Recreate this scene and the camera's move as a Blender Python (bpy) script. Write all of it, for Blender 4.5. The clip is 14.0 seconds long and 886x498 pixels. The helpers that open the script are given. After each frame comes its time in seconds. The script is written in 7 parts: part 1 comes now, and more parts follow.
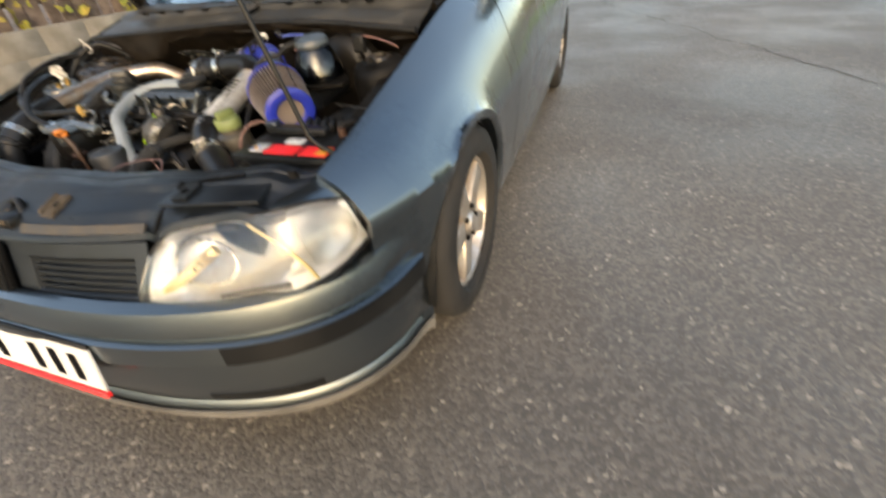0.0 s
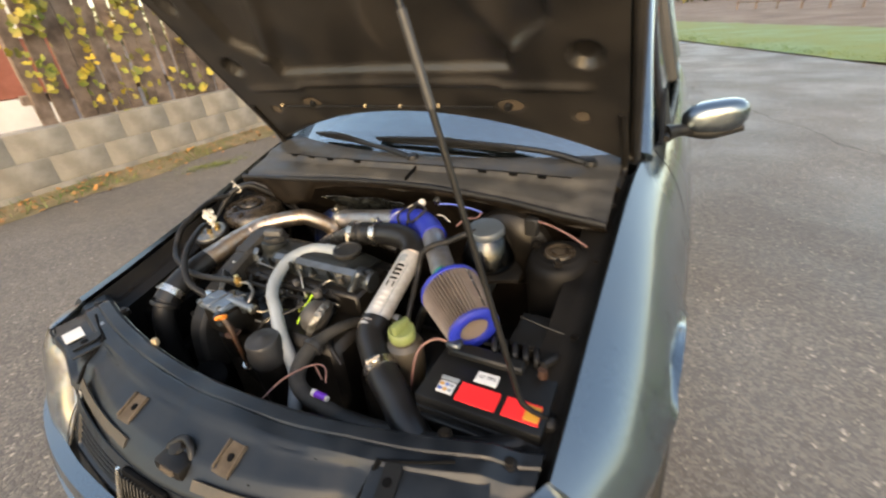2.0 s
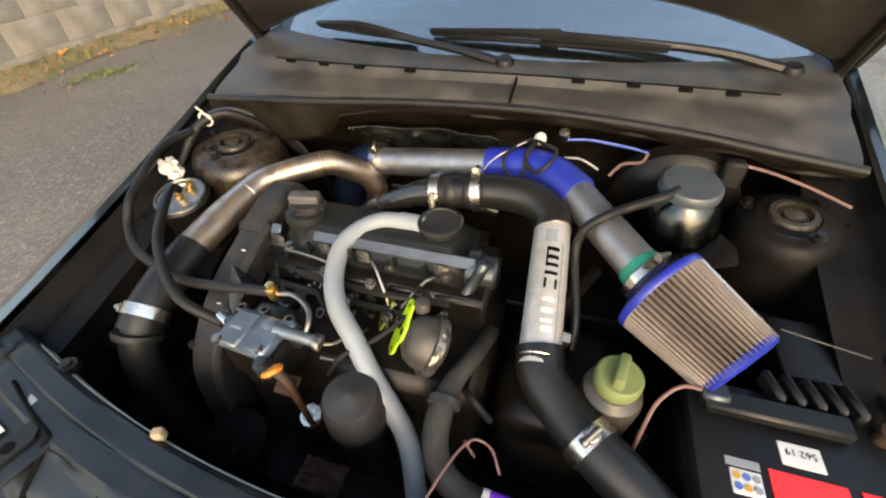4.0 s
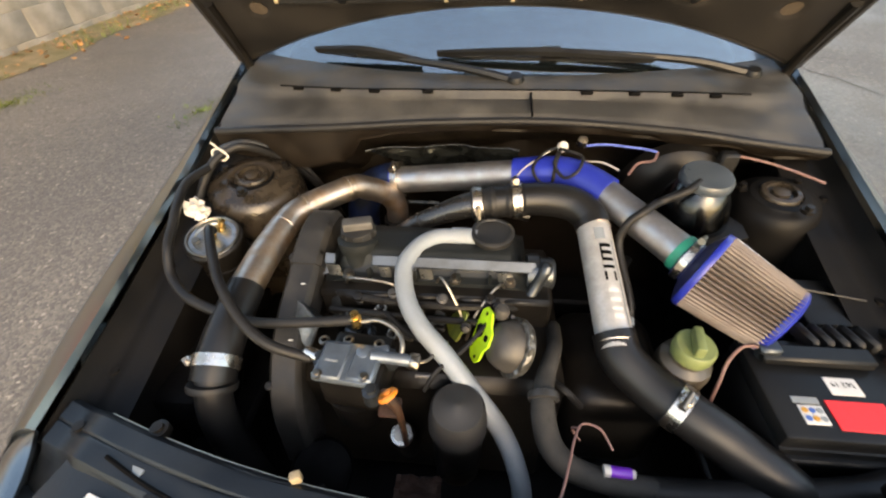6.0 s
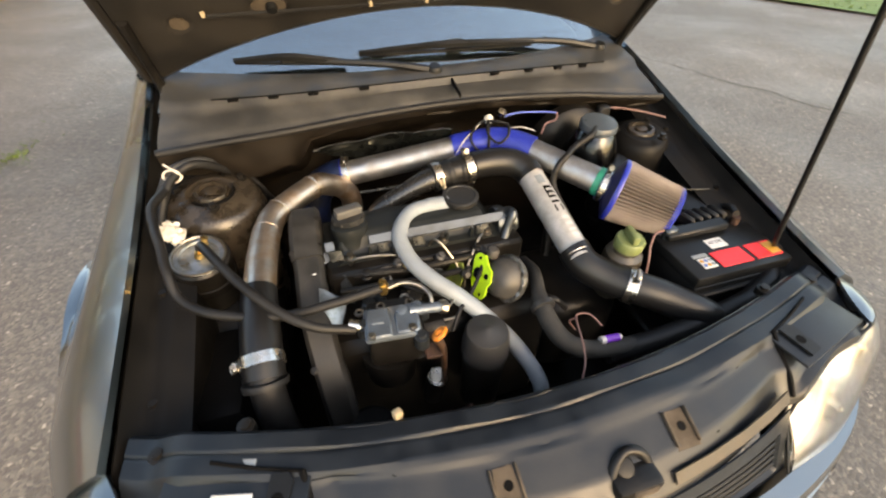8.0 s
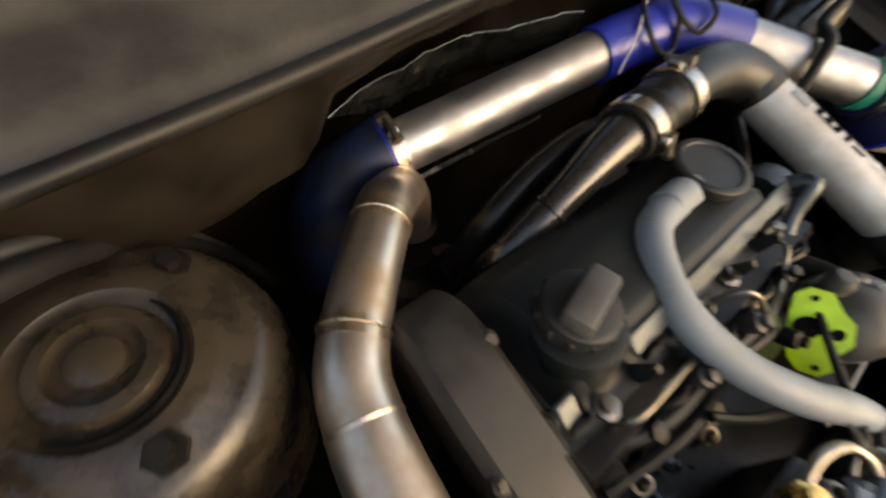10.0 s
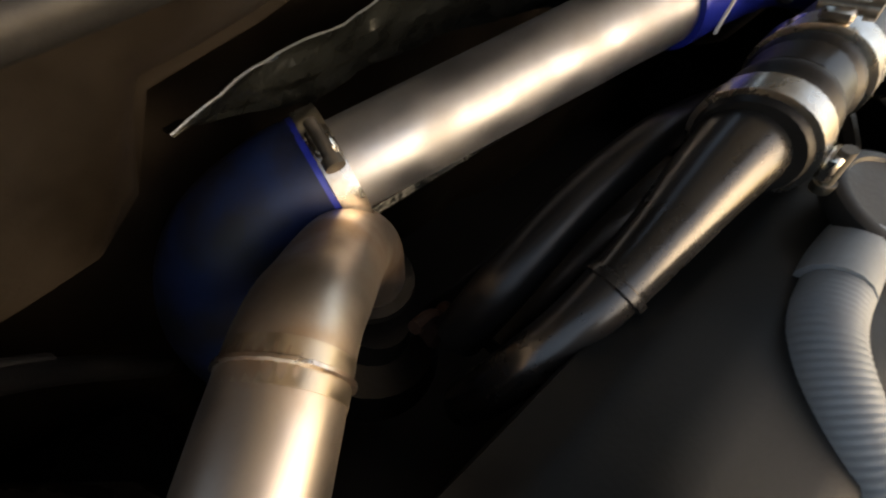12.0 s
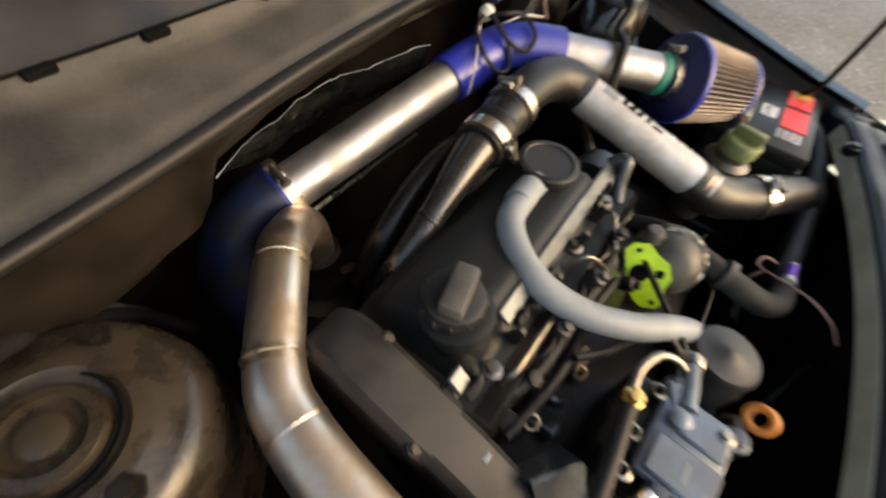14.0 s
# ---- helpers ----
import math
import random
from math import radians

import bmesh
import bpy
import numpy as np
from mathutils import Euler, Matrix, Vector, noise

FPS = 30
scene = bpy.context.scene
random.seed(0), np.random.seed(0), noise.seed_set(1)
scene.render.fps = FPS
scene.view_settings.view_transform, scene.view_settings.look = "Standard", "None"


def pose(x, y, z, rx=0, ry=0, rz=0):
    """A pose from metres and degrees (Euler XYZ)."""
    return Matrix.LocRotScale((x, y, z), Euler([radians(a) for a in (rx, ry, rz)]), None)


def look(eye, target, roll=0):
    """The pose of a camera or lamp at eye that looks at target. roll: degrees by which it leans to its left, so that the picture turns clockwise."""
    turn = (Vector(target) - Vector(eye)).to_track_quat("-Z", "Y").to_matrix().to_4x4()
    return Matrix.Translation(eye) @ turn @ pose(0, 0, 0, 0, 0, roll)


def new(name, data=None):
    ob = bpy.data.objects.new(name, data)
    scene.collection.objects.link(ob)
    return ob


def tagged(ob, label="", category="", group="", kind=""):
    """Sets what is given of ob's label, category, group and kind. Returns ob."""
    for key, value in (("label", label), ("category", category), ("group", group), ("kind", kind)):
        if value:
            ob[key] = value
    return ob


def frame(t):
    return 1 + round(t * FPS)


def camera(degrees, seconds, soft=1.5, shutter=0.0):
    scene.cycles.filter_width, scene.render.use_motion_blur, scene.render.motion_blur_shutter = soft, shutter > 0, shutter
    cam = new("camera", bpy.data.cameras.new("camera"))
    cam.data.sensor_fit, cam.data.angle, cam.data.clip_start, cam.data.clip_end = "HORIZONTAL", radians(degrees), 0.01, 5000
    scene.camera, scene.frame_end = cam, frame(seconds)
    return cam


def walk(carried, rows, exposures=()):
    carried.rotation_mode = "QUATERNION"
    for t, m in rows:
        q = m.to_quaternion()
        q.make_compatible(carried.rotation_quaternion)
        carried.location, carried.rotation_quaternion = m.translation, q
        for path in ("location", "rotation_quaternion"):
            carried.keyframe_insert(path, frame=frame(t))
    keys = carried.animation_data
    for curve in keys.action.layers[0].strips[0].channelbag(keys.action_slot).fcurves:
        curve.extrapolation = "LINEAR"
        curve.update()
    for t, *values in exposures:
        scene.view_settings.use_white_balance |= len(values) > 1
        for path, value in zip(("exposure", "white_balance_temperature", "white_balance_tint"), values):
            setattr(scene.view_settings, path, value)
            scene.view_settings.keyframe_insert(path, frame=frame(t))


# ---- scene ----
cam = camera(92.7, 14.0, soft=2.2, shutter=0.5)
PATH = [
    (0, (1.122, -0.278, 0.98), (0.51, 1.222, -0.192), -6.0),
    (0.3, (1.078, -0.231, 1.074), (0.349, 1.26, -0.042), -6.5),
    (0.5, (1.058, -0.207, 1.144), (0.266, 1.268, 0.05), -6.6),
    (0.6, (1.041, -0.212, 1.158), (0.249, 1.277, 0.084), -6.8),
    (1, (0.962, -0.191, 1.218), (0.219, 1.32, 0.138), -6.5),
    (1.2, (0.913, -0.167, 1.23), (0.205, 1.364, 0.154), -6.3),
    (1.5, (0.84, -0.147, 1.263), (0.133, 1.412, 0.228), -5.6),
    (2, (0.718, -0.077, 1.264), (-0.127, 1.457, 0.298), -4.9),
    (2.5, (0.628, 0.001, 1.243), (-0.272, 1.492, 0.261), -4.5),
    (3, (0.441, 0.046, 1.202), (-0.344, 1.563, 0.162), -4.5),
    (3.6, (0.214, 0.104, 1.18), (-0.356, 1.601, -0.018), -3.4),
    (4, (0.168, 0.153, 1.165), (-0.306, 1.578, -0.156), -2.4),
    (6.3, (-0.069, 0.053, 1.226), (-0.152, 1.569, -0.077), -1.7),
    (6.5, (-0.082, 0.016, 1.234), (-0.105, 1.548, -0.051), -1.8),
    (7, (-0.146, -0.107, 1.234), (-0.027, 1.461, -0.001), -1.4),
    (7.2, (-0.167, -0.121, 1.247), (0.007, 1.439, 0.007), -1.3),
    (9.5, (-0.469, 0.460, 1.096), (0.371, 1.430, -0.437), 5.9),
    (10, (-0.457, 0.651, 0.992), (0.397, 1.469, -0.622), 7.9),
    (10.5, (-0.420, 0.748, 0.906), (0.422, 1.445, -0.768), 12.7),
    (11, (-0.353, 0.778, 0.885), (0.431, 1.465, -0.822), 11.4),
    (11.5, (-0.343, 0.780, 0.902), (0.515, 1.401, -0.794), 14.8),
    (12, (-0.329, 0.786, 0.882), (0.493, 1.438, -0.821), 11.3),
    (12.5, (-0.313, 0.793, 0.862), (0.447, 1.412, -0.881), 9.5),
    (13, (-0.302, 0.808, 0.846), (0.462, 1.369, -0.915), 11.0),
    (13.5, (-0.363, 0.731, 0.942), (0.542, 1.344, -0.734), 9.3),
    (14, (-0.458, 0.603, 1.063), (0.617, 1.184, -0.521), 9.0),
]
walk(cam, [(t, look(eye, target, roll)) for t, eye, target, roll in PATH],
     [(0.0, 1.85, 7900, 11), (1.0, 1.95, 8000, 12), (2.0, 2.15, 8000, 12), (4.2, 2.22, 7800, 11), (6.3, 2.27, 8200, 12), (7.2, 2.34, 8400, 12), (9.5, 2.0, 8500, 13), (10.2, 1.55, 8400, 13), (11.0, 1.5, 8400, 13), (12.5, 1.7, 8400, 13), (13.0, 1.85, 8400, 13), (13.5, 1.6, 8400, 13), (14.0, 1.9, 8500, 13)])

# ---- light ----
world = bpy.data.worlds.new("sky")
scene.world = world
world.use_nodes = True
wn = world.node_tree.nodes
sky = wn.new("ShaderNodeTexSky")
sky.sky_type = "NISHITA"
sky.sun_disc = False
sky.sun_elevation, sky.sun_rotation = radians(28), radians(160)
sky.dust_density = 2.0
sky.air_density = 1.2
wn["Background"].inputs[1].default_value = 0.15
world.node_tree.links.new(sky.outputs[0], wn["Background"].inputs[0])
sun = new("sun", bpy.data.lights.new("sun", "SUN"))
sun.data.energy, sun.data.angle, sun.data.color = 0.2, radians(30), (1.0, 0.74, 0.46)
sun.matrix_world = look((3.4, -9.4, 4.4), (0, 0, 0))


# ---- materials ----
def material(name, base, rough=0.5, metal=0.0, second=None, stain=6.0, grain=180.0, mix=0.5, bump=0.1,
             coat=0.0, spec=0.5, trans=0.0, island=0.0, aniso=0.0, depth=0.004):
    """A surface with large stains, fine grain and fine relief. stain, grain: waves per metre."""
    m = bpy.data.materials.new(name)
    m.use_nodes = True
    nt, nodes, links = m.node_tree, m.node_tree.nodes, m.node_tree.links
    b = nodes["Principled BSDF"]
    second = second or tuple(c * 0.6 for c in base)
    tc = nodes.new("ShaderNodeTexCoord")
    n1, n2 = nodes.new("ShaderNodeTexNoise"), nodes.new("ShaderNodeTexNoise")
    n1.inputs["Scale"].default_value, n1.inputs["Detail"].default_value = stain, 5
    n2.inputs["Scale"].default_value, n2.inputs["Detail"].default_value = grain, 3
    for n in (n1, n2):
        links.new(tc.outputs["Object"], n.inputs["Vector"])
    ramp = nodes.new("ShaderNodeMapRange")
    ramp.inputs[1].default_value, ramp.inputs[2].default_value = 0.38, 0.66
    links.new(n1.outputs[0], ramp.inputs[0])
    add = nodes.new("ShaderNodeMath")
    add.operation = "MULTIPLY_ADD"
    add.inputs[1].default_value, add.inputs[2].default_value = 0.7, -0.1
    links.new(n2.outputs[0], add.inputs[0])
    s = nodes.new("ShaderNodeMath")
    s.operation = "ADD"
    links.new(ramp.outputs[0], s.inputs[0])
    links.new(add.outputs[0], s.inputs[1])
    f = nodes.new("ShaderNodeMath")
    f.operation, f.use_clamp = "MULTIPLY", True
    f.inputs[1].default_value = mix
    links.new(s.outputs[0], f.inputs[0])
    c = nodes.new("ShaderNodeMix")
    c.data_type = "RGBA"
    c.inputs[6].default_value, c.inputs[7].default_value = (*base, 1), (*second, 1)
    links.new(f.outputs[0], c.inputs[0])
    out = c.outputs[2]
    if island:
        info, geo = nodes.new("ShaderNodeObjectInfo"), nodes.new("ShaderNodeNewGeometry")
        plus, hsv = nodes.new("ShaderNodeMath"), nodes.new("ShaderNodeHueSaturation")
        plus.operation = "ADD"
        links.new(info.outputs["Random"], plus.inputs[0])
        links.new(geo.outputs["Random Per Island"], plus.inputs[1])
        wrap = nodes.new("ShaderNodeMath")
        wrap.operation = "FRACT"
        links.new(plus.outputs[0], wrap.inputs[0])
        rng = nodes.new("ShaderNodeMapRange")
        rng.inputs[3].default_value, rng.inputs[4].default_value = 1 - island, 1 + island
        links.new(wrap.outputs[0], rng.inputs[0])
        links.new(rng.outputs[0], hsv.inputs["Value"])
        links.new(out, hsv.inputs["Color"])
        out = hsv.outputs[0]
    links.new(out, b.inputs["Base Color"])
    r = nodes.new("ShaderNodeMapRange")
    r.inputs[3].default_value, r.inputs[4].default_value = rough * 0.8, min(1, rough * 1.3)
    links.new(s.outputs[0], r.inputs[0])
    links.new(r.outputs[0], b.inputs["Roughness"])
    b.inputs["Metallic"].default_value = metal
    b.inputs["Coat Weight"].default_value = coat
    b.inputs["Coat Roughness"].default_value = 0.08
    b.inputs["Specular IOR Level"].default_value = spec
    b.inputs["Transmission Weight"].default_value = trans
    b.inputs["Anisotropic"].default_value = aniso
    bp = nodes.new("ShaderNodeBump")
    bp.inputs["Strength"].default_value, bp.inputs["Distance"].default_value = bump, depth
    links.new(n2.outputs[0], bp.inputs["Height"])
    if bump > 0:
        links.new(bp.outputs[0], b.inputs["Normal"])
    return m


PAINT = material("car_paint", (0.122, 0.152, 0.17), 0.27, 1.0, (0.142, 0.161, 0.17), 3, 900, 0.6, 0.0, coat=1.0)
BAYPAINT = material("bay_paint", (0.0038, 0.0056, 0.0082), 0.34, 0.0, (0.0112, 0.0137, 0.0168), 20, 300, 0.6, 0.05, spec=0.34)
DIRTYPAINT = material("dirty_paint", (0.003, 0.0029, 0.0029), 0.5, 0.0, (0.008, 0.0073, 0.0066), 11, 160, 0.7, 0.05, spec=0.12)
TOWERPAINT = material("grimy_tower_paint", (0.009, 0.0073, 0.0056), 0.25, 0.0, (0.032, 0.0248, 0.0175), 26, 160, 1.0, 0.06, spec=0.42)
PLASTIC = material("black_plastic", (0.0042, 0.0046, 0.005), 0.36, 0, (0.0115, 0.0113, 0.011), 8, 500, 0.5, 0.04, spec=0.24)
GREYPLASTIC = material("grey_plastic", (0.014, 0.0145, 0.015), 0.4, 0, (0.036, 0.034, 0.032), 9, 420, 0.6, 0.05, spec=0.4)
COWL = material("dusty_cowl", (0.0165, 0.0172, 0.018), 0.47, 0, (0.048, 0.0455, 0.0415), 15, 200, 0.85, 0.1, spec=0.38)
FELT = material("firewall_felt", (0.0035, 0.0026, 0.0018), 0.45, 0, (0.009, 0.0064, 0.0042), 16, 200, 0.95, 0.06, spec=0.18)
RUBBER = material("black_rubber", (0.0055, 0.0055, 0.006), 0.4, 0, (0.016, 0.0155, 0.015), 12, 350, 0.5, 0.05, spec=0.24)
DULLRUBBER = material("dusty_rubber", (0.014, 0.0138, 0.0135), 0.6, 0, (0.036, 0.034, 0.031), 30, 300, 0.8, 0.12, spec=0.2)
SILICONE = material("black_silicone", (0.005, 0.005, 0.0055), 0.33, 0, (0.011, 0.011, 0.011), 9, 200, 0.5, 0.015, spec=0.35)
GLOSSPIPE = material("oily_glossy_plastic", (0.009, 0.0088, 0.0086), 0.24, 0, (0.018, 0.0172, 0.0165), 16, 200, 0.6, 0.02, spec=0.62, coat=0.12)
TYRE = material("tyre_rubber", (0.009, 0.009, 0.009), 0.7, 0, (0.026, 0.024, 0.022), 9, 300, 0.6, 0.2, spec=0.3)
BLUESIL = material("blue_silicone", (0.012, 0.025, 0.3), 0.34, 0, (0.008, 0.018, 0.16), 9, 300, 0.5, 0.02)
ALU = material("brushed_aluminium", (0.4, 0.41, 0.435), 0.43, 1.0, (0.29, 0.278, 0.265), 22, 60, 0.7, 0.0)
SATIN = material("satin_aluminium", (0.52, 0.51, 0.5), 0.5, 0.6, (0.34, 0.33, 0.31), 26, 220, 0.7, 0.05)
STEEL = material("stainless_steel", (0.54, 0.49, 0.44), 0.39, 1.0, (0.33, 0.235, 0.16), 22, 60, 0.8, 0.0)
WELD = material("weld_bead", (0.7, 0.62, 0.55), 0.28, 1.0, (0.4, 0.28, 0.2), 60, 500, 0.7, 0.08)
TINT = material("heat_tint_steel", (0.44, 0.36, 0.27), 0.32, 1.0, (0.5, 0.42, 0.33), 70, 60, 0.8, 0.0)
CLAMP = material("clamp_steel", (0.6, 0.59, 0.56), 0.24, 1.0, (0.32, 0.26, 0.19), 40, 300, 0.6, 0.04)
FOIL = material("heat_shield_foil", (0.032, 0.035, 0.033), 0.22, 0.7, (0.009, 0.01, 0.0095), 26, 60, 0.9, 0.5, depth=0.006)
BRASS = material("brass", (0.75, 0.5, 0.18), 0.28, 1.0, (0.45, 0.3, 0.12), 60, 400, 0.5, 0.1)
CASTALU = material("cast_aluminium", (0.075, 0.087, 0.098), 0.3, 0.8, (0.04, 0.043, 0.047), 16, 260, 0.6, 0.05)
COVER = material("valve_cover_coat", (0.0055, 0.007, 0.0074), 0.42, 0.0, (0.0125, 0.0142, 0.0142), 8, 320, 0.6, 0.05, spec=0.28)
LEDGEMETAL = material("pale_ledge_metal", (0.095, 0.11, 0.125), 0.34, 0.7, (0.05, 0.055, 0.06), 20, 260, 0.7, 0.05)
# brighter metal that paints in the reflections between the cover's fins
SCALLOP = material("bright_hollow", (0.2, 0.205, 0.2), 0.3, 0.8, (0.06, 0.063, 0.063), 40, 260, 0.8, 0.05)
GREASE = material("greasy_iron", (0.0035, 0.0033, 0.0032), 0.32, 0.05, (0.0118, 0.0102, 0.0084), 18, 220, 0.7, 0.1, spec=0.22)
PUMPBOX = material("pump_alloy", (0.13, 0.165, 0.205), 0.32, 0.5, (0.075, 0.086, 0.098), 20, 260, 0.6, 0.05)
HOSEGREY = material("grey_corrugated_hose", (0.2, 0.228, 0.255), 0.45, 0, (0.13, 0.138, 0.14), 14, 300, 0.4, 0.04)
ORANGE = material("orange_plastic", (0.62, 0.19, 0.016), 0.4, 0, (0.36, 0.11, 0.02), 60, 300, 0.5, 0.05)
RUSTYORANGE = material("grimy_orange_plastic", (0.06, 0.025, 0.01), 0.5, 0, (0.016, 0.01, 0.007), 40, 300, 0.8, 0.05)
LIME = material("lime_paint", (0.4, 0.68, 0.015), 0.45, 0, (0.24, 0.38, 0.02), 40, 260, 0.5, 0.08)
OLIVELIME = material("dirty_olive_paint", (0.15, 0.19, 0.02), 0.5, 0, (0.07, 0.08, 0.02), 40, 260, 0.7, 0.08)
OLIVE = material("olive_plastic_cap", (0.14, 0.17, 0.06), 0.45, 0, (0.09, 0.11, 0.045), 40, 300, 0.5, 0.08)
BROWNPLASTIC = material("brown_bottle", (0.032, 0.027, 0.02), 0.35, 0, (0.06, 0.05, 0.036), 20, 300, 0.5, 0.05)
WHITEPLASTIC = material("white_plastic", (0.52, 0.5, 0.46), 0.45, 0, (0.36, 0.34, 0.3), 40, 300, 0.5, 0.05)
RED = material("red_label", (0.72, 0.018, 0.022), 0.4, 0, (0.55, 0.02, 0.02), 12, 200, 0.3, 0.02)
PAPER = material("paper_label", (0.56, 0.56, 0.55), 0.55, 0, (0.42, 0.415, 0.4), 18, 300, 0.5, 0.03)
# black for print, and painted-in shade for gaps, holes and low bay parts
INKSHADE = material("ink_and_shade_black", (0.0022, 0.0022, 0.0024), 0.7, 0, None, 20, 300, 0.3, 0.02, spec=0.08)
GREYINK = material("grey_ink", (0.2, 0.22, 0.23), 0.5, 0, None, 20, 300, 0.3, 0.02)
YELLOWINK = material("yellow_ink", (0.5, 0.24, 0.03), 0.5, 0, None, 20, 300, 0.3, 0.02)
BLUEINK = material("blue_ink", (0.05, 0.12, 0.36), 0.4, 0, None, 20, 300, 0.3, 0.02)
GREENBAND = material("green_silicone", (0.005, 0.2, 0.13), 0.4, 0, None, 20, 300, 0.3, 0.03)
FILTERPAPER = material("filter_mesh", (0.185, 0.15, 0.128), 0.45, 0.35, (0.115, 0.093, 0.08), 14, 900, 0.6, 0.3)
BLUERIM = material("blue_filter_rim", (0.012, 0.024, 0.27), 0.3, 0, (0.008, 0.015, 0.15), 20, 300, 0.4, 0.03)
# blue silicone again, darkened for its oil film and the scuttle's shade
OILYSHADEBLUE = material("oily_shaded_blue_silicone", (0.004, 0.0105, 0.042), 0.42, 0, (0.0025, 0.0035, 0.007), 30, 300, 0.8, 0.0, spec=0.3)
DUSTYCAP = material("dusty_black_cap", (0.045, 0.0435, 0.042), 0.45, 0, (0.08, 0.076, 0.07), 40, 300, 0.6, 0.05)
DUSTYCAN = material("dusty_grey_can", (0.026, 0.024, 0.022), 0.42, 0.2, (0.06, 0.054, 0.047), 30, 260, 0.7, 0.05)
ZINC = material("zinc_plate", (0.3, 0.33, 0.36), 0.32, 0.85, (0.16, 0.17, 0.17), 50, 200, 0.7, 0.05)
TIMING = material("scuffed_timing_plastic", (0.0105, 0.0103, 0.01), 0.46, 0, (0.029, 0.0273, 0.025), 30, 300, 0.7, 0.06, spec=0.3)
IVORY = material("ivory_clip", (0.33, 0.26, 0.16), 0.5, 0, (0.2, 0.15, 0.09), 60, 300, 0.6, 0.05)
# tan for dusty faces, and for the light painted onto the stop sockets
DUSTLITTAN = material("dust_and_lit_tan", (0.075, 0.058, 0.042), 0.7, 0, (0.04, 0.032, 0.024), 30, 300, 0.6, 0.1, spec=0.2)
# brown that holds both dust and the golden light grazing the ledge
LEDGE = material("dust_and_glow_brown", (0.024, 0.02, 0.0155), 0.48, 0, (0.055, 0.044, 0.031), 30, 300, 0.8, 0.1, spec=0.45)
# pale colour stands in for light caught by the slam panel's rear face
LITLIP = material("lit_pale_lip", (0.5, 0.475, 0.375), 0.45, 0, (0.3, 0.28, 0.21), 14, 240, 0.7, 0.08)
NAVY = material("navy_rubber", (0.01, 0.014, 0.07), 0.45, 0, None, 20, 300, 0.4, 0.05)
BREATHER = material("dark_breather_plastic", (0.0075, 0.0078, 0.008), 0.42, 0, (0.02, 0.0195, 0.019), 30, 300, 0.6, 0.05, spec=0.35)
CRUMPLE = material("crumpled_foil", (0.3, 0.29, 0.27), 0.36, 0.85, (0.09, 0.083, 0.07), 60, 45, 0.9, 0.7, depth=0.02)
CHROME = material("polished_cover", (0.08, 0.084, 0.086), 0.18, 1.0, (0.02, 0.02, 0.02), 16, 120, 0.9, 0.06)
DARKCAP = material("slate_cap", (0.03, 0.04, 0.05), 0.3, 0, (0.06, 0.068, 0.075), 30, 300, 0.5, 0.05)
PURPLE = material("purple_sleeve", (0.14, 0.022, 0.4), 0.35, 0, None, 20, 300, 0.3, 0.03)
PINK = material("pink_wire", (0.17, 0.09, 0.078), 0.5, 0, None, 20, 300, 0.4, 0.03)
WIREBLUE = material("blue_wire", (0.08, 0.12, 0.4), 0.5, 0, None, 20, 300, 0.4, 0.03)
PIPEMETAL = material("fuel_line_steel", (0.29, 0.27, 0.235), 0.34, 1.0, (0.15, 0.125, 0.1), 40, 300, 0.5, 0.05)
RUST = material("rusty_steel", (0.05, 0.021, 0.012), 0.75, 0.3, (0.02, 0.012, 0.009), 25, 200, 0.7, 0.2)
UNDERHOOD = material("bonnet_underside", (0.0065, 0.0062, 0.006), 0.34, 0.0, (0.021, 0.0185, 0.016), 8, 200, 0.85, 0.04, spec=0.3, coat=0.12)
RIM = material("alloy_rim", (0.6, 0.58, 0.54), 0.38, 0.8, (0.3, 0.2, 0.12), 18, 200, 0.5, 0.1)
REFLECTOR = material("lamp_reflector", (0.36, 0.37, 0.38), 0.42, 0.8, (0.3, 0.285, 0.25), 30, 60, 0.5, 0.1, depth=0.01)
AMBER = material("amber_reflector", (0.6, 0.46, 0.22), 0.3, 0.6, None, 20, 200, 0.4, 0.1)
SEATRED = material("red_webbing", (0.5, 0.02, 0.025), 0.7, 0, None, 20, 400, 0.4, 0.1)
FABRIC = material("dark_seat_fabric", (0.03, 0.03, 0.034), 0.9, 0, None, 20, 500, 0.5, 0.3)
CONCRETE = material("concrete_block", (0.28, 0.25, 0.205), 0.9, 0, (0.17, 0.148, 0.115), 5, 90, 0.8, 0.4, island=0.05, depth=0.01)
WOOD = material("weathered_board", (0.19, 0.134, 0.098), 0.85, 0, (0.08, 0.055, 0.042), 8, 120, 0.8, 0.4, island=0.3, depth=0.008)
RENDER = material("white_render", (0.72, 0.69, 0.62), 0.85, 0, (0.5, 0.46, 0.4), 2, 60, 0.5, 0.2)
BRICKRED = material("brick_red_band", (0.32, 0.1, 0.06), 0.85, 0, (0.2, 0.07, 0.045), 4, 40, 0.6, 0.3)
LEAF = material("yellow_vine_leaf", (0.37, 0.235, 0.022), 0.6, 0, (0.13, 0.15, 0.022), 5, 60, 0.9, 0.1, island=0.4)
DRYLEAF = material("dry_leaf", (0.42, 0.17, 0.04), 0.7, 0, (0.25, 0.13, 0.05), 5, 60, 0.9, 0.1, island=0.4)
GRASS = material("grass", (0.06, 0.11, 0.018), 0.7, 0, (0.12, 0.13, 0.035), 0.6, 14, 0.7, 0.3, island=0.3)
FARTREE = material("far_foliage", (0.05, 0.06, 0.025), 0.8, 0, (0.11, 0.09, 0.03), 0.3, 3, 0.7, 0.3, island=0.3)
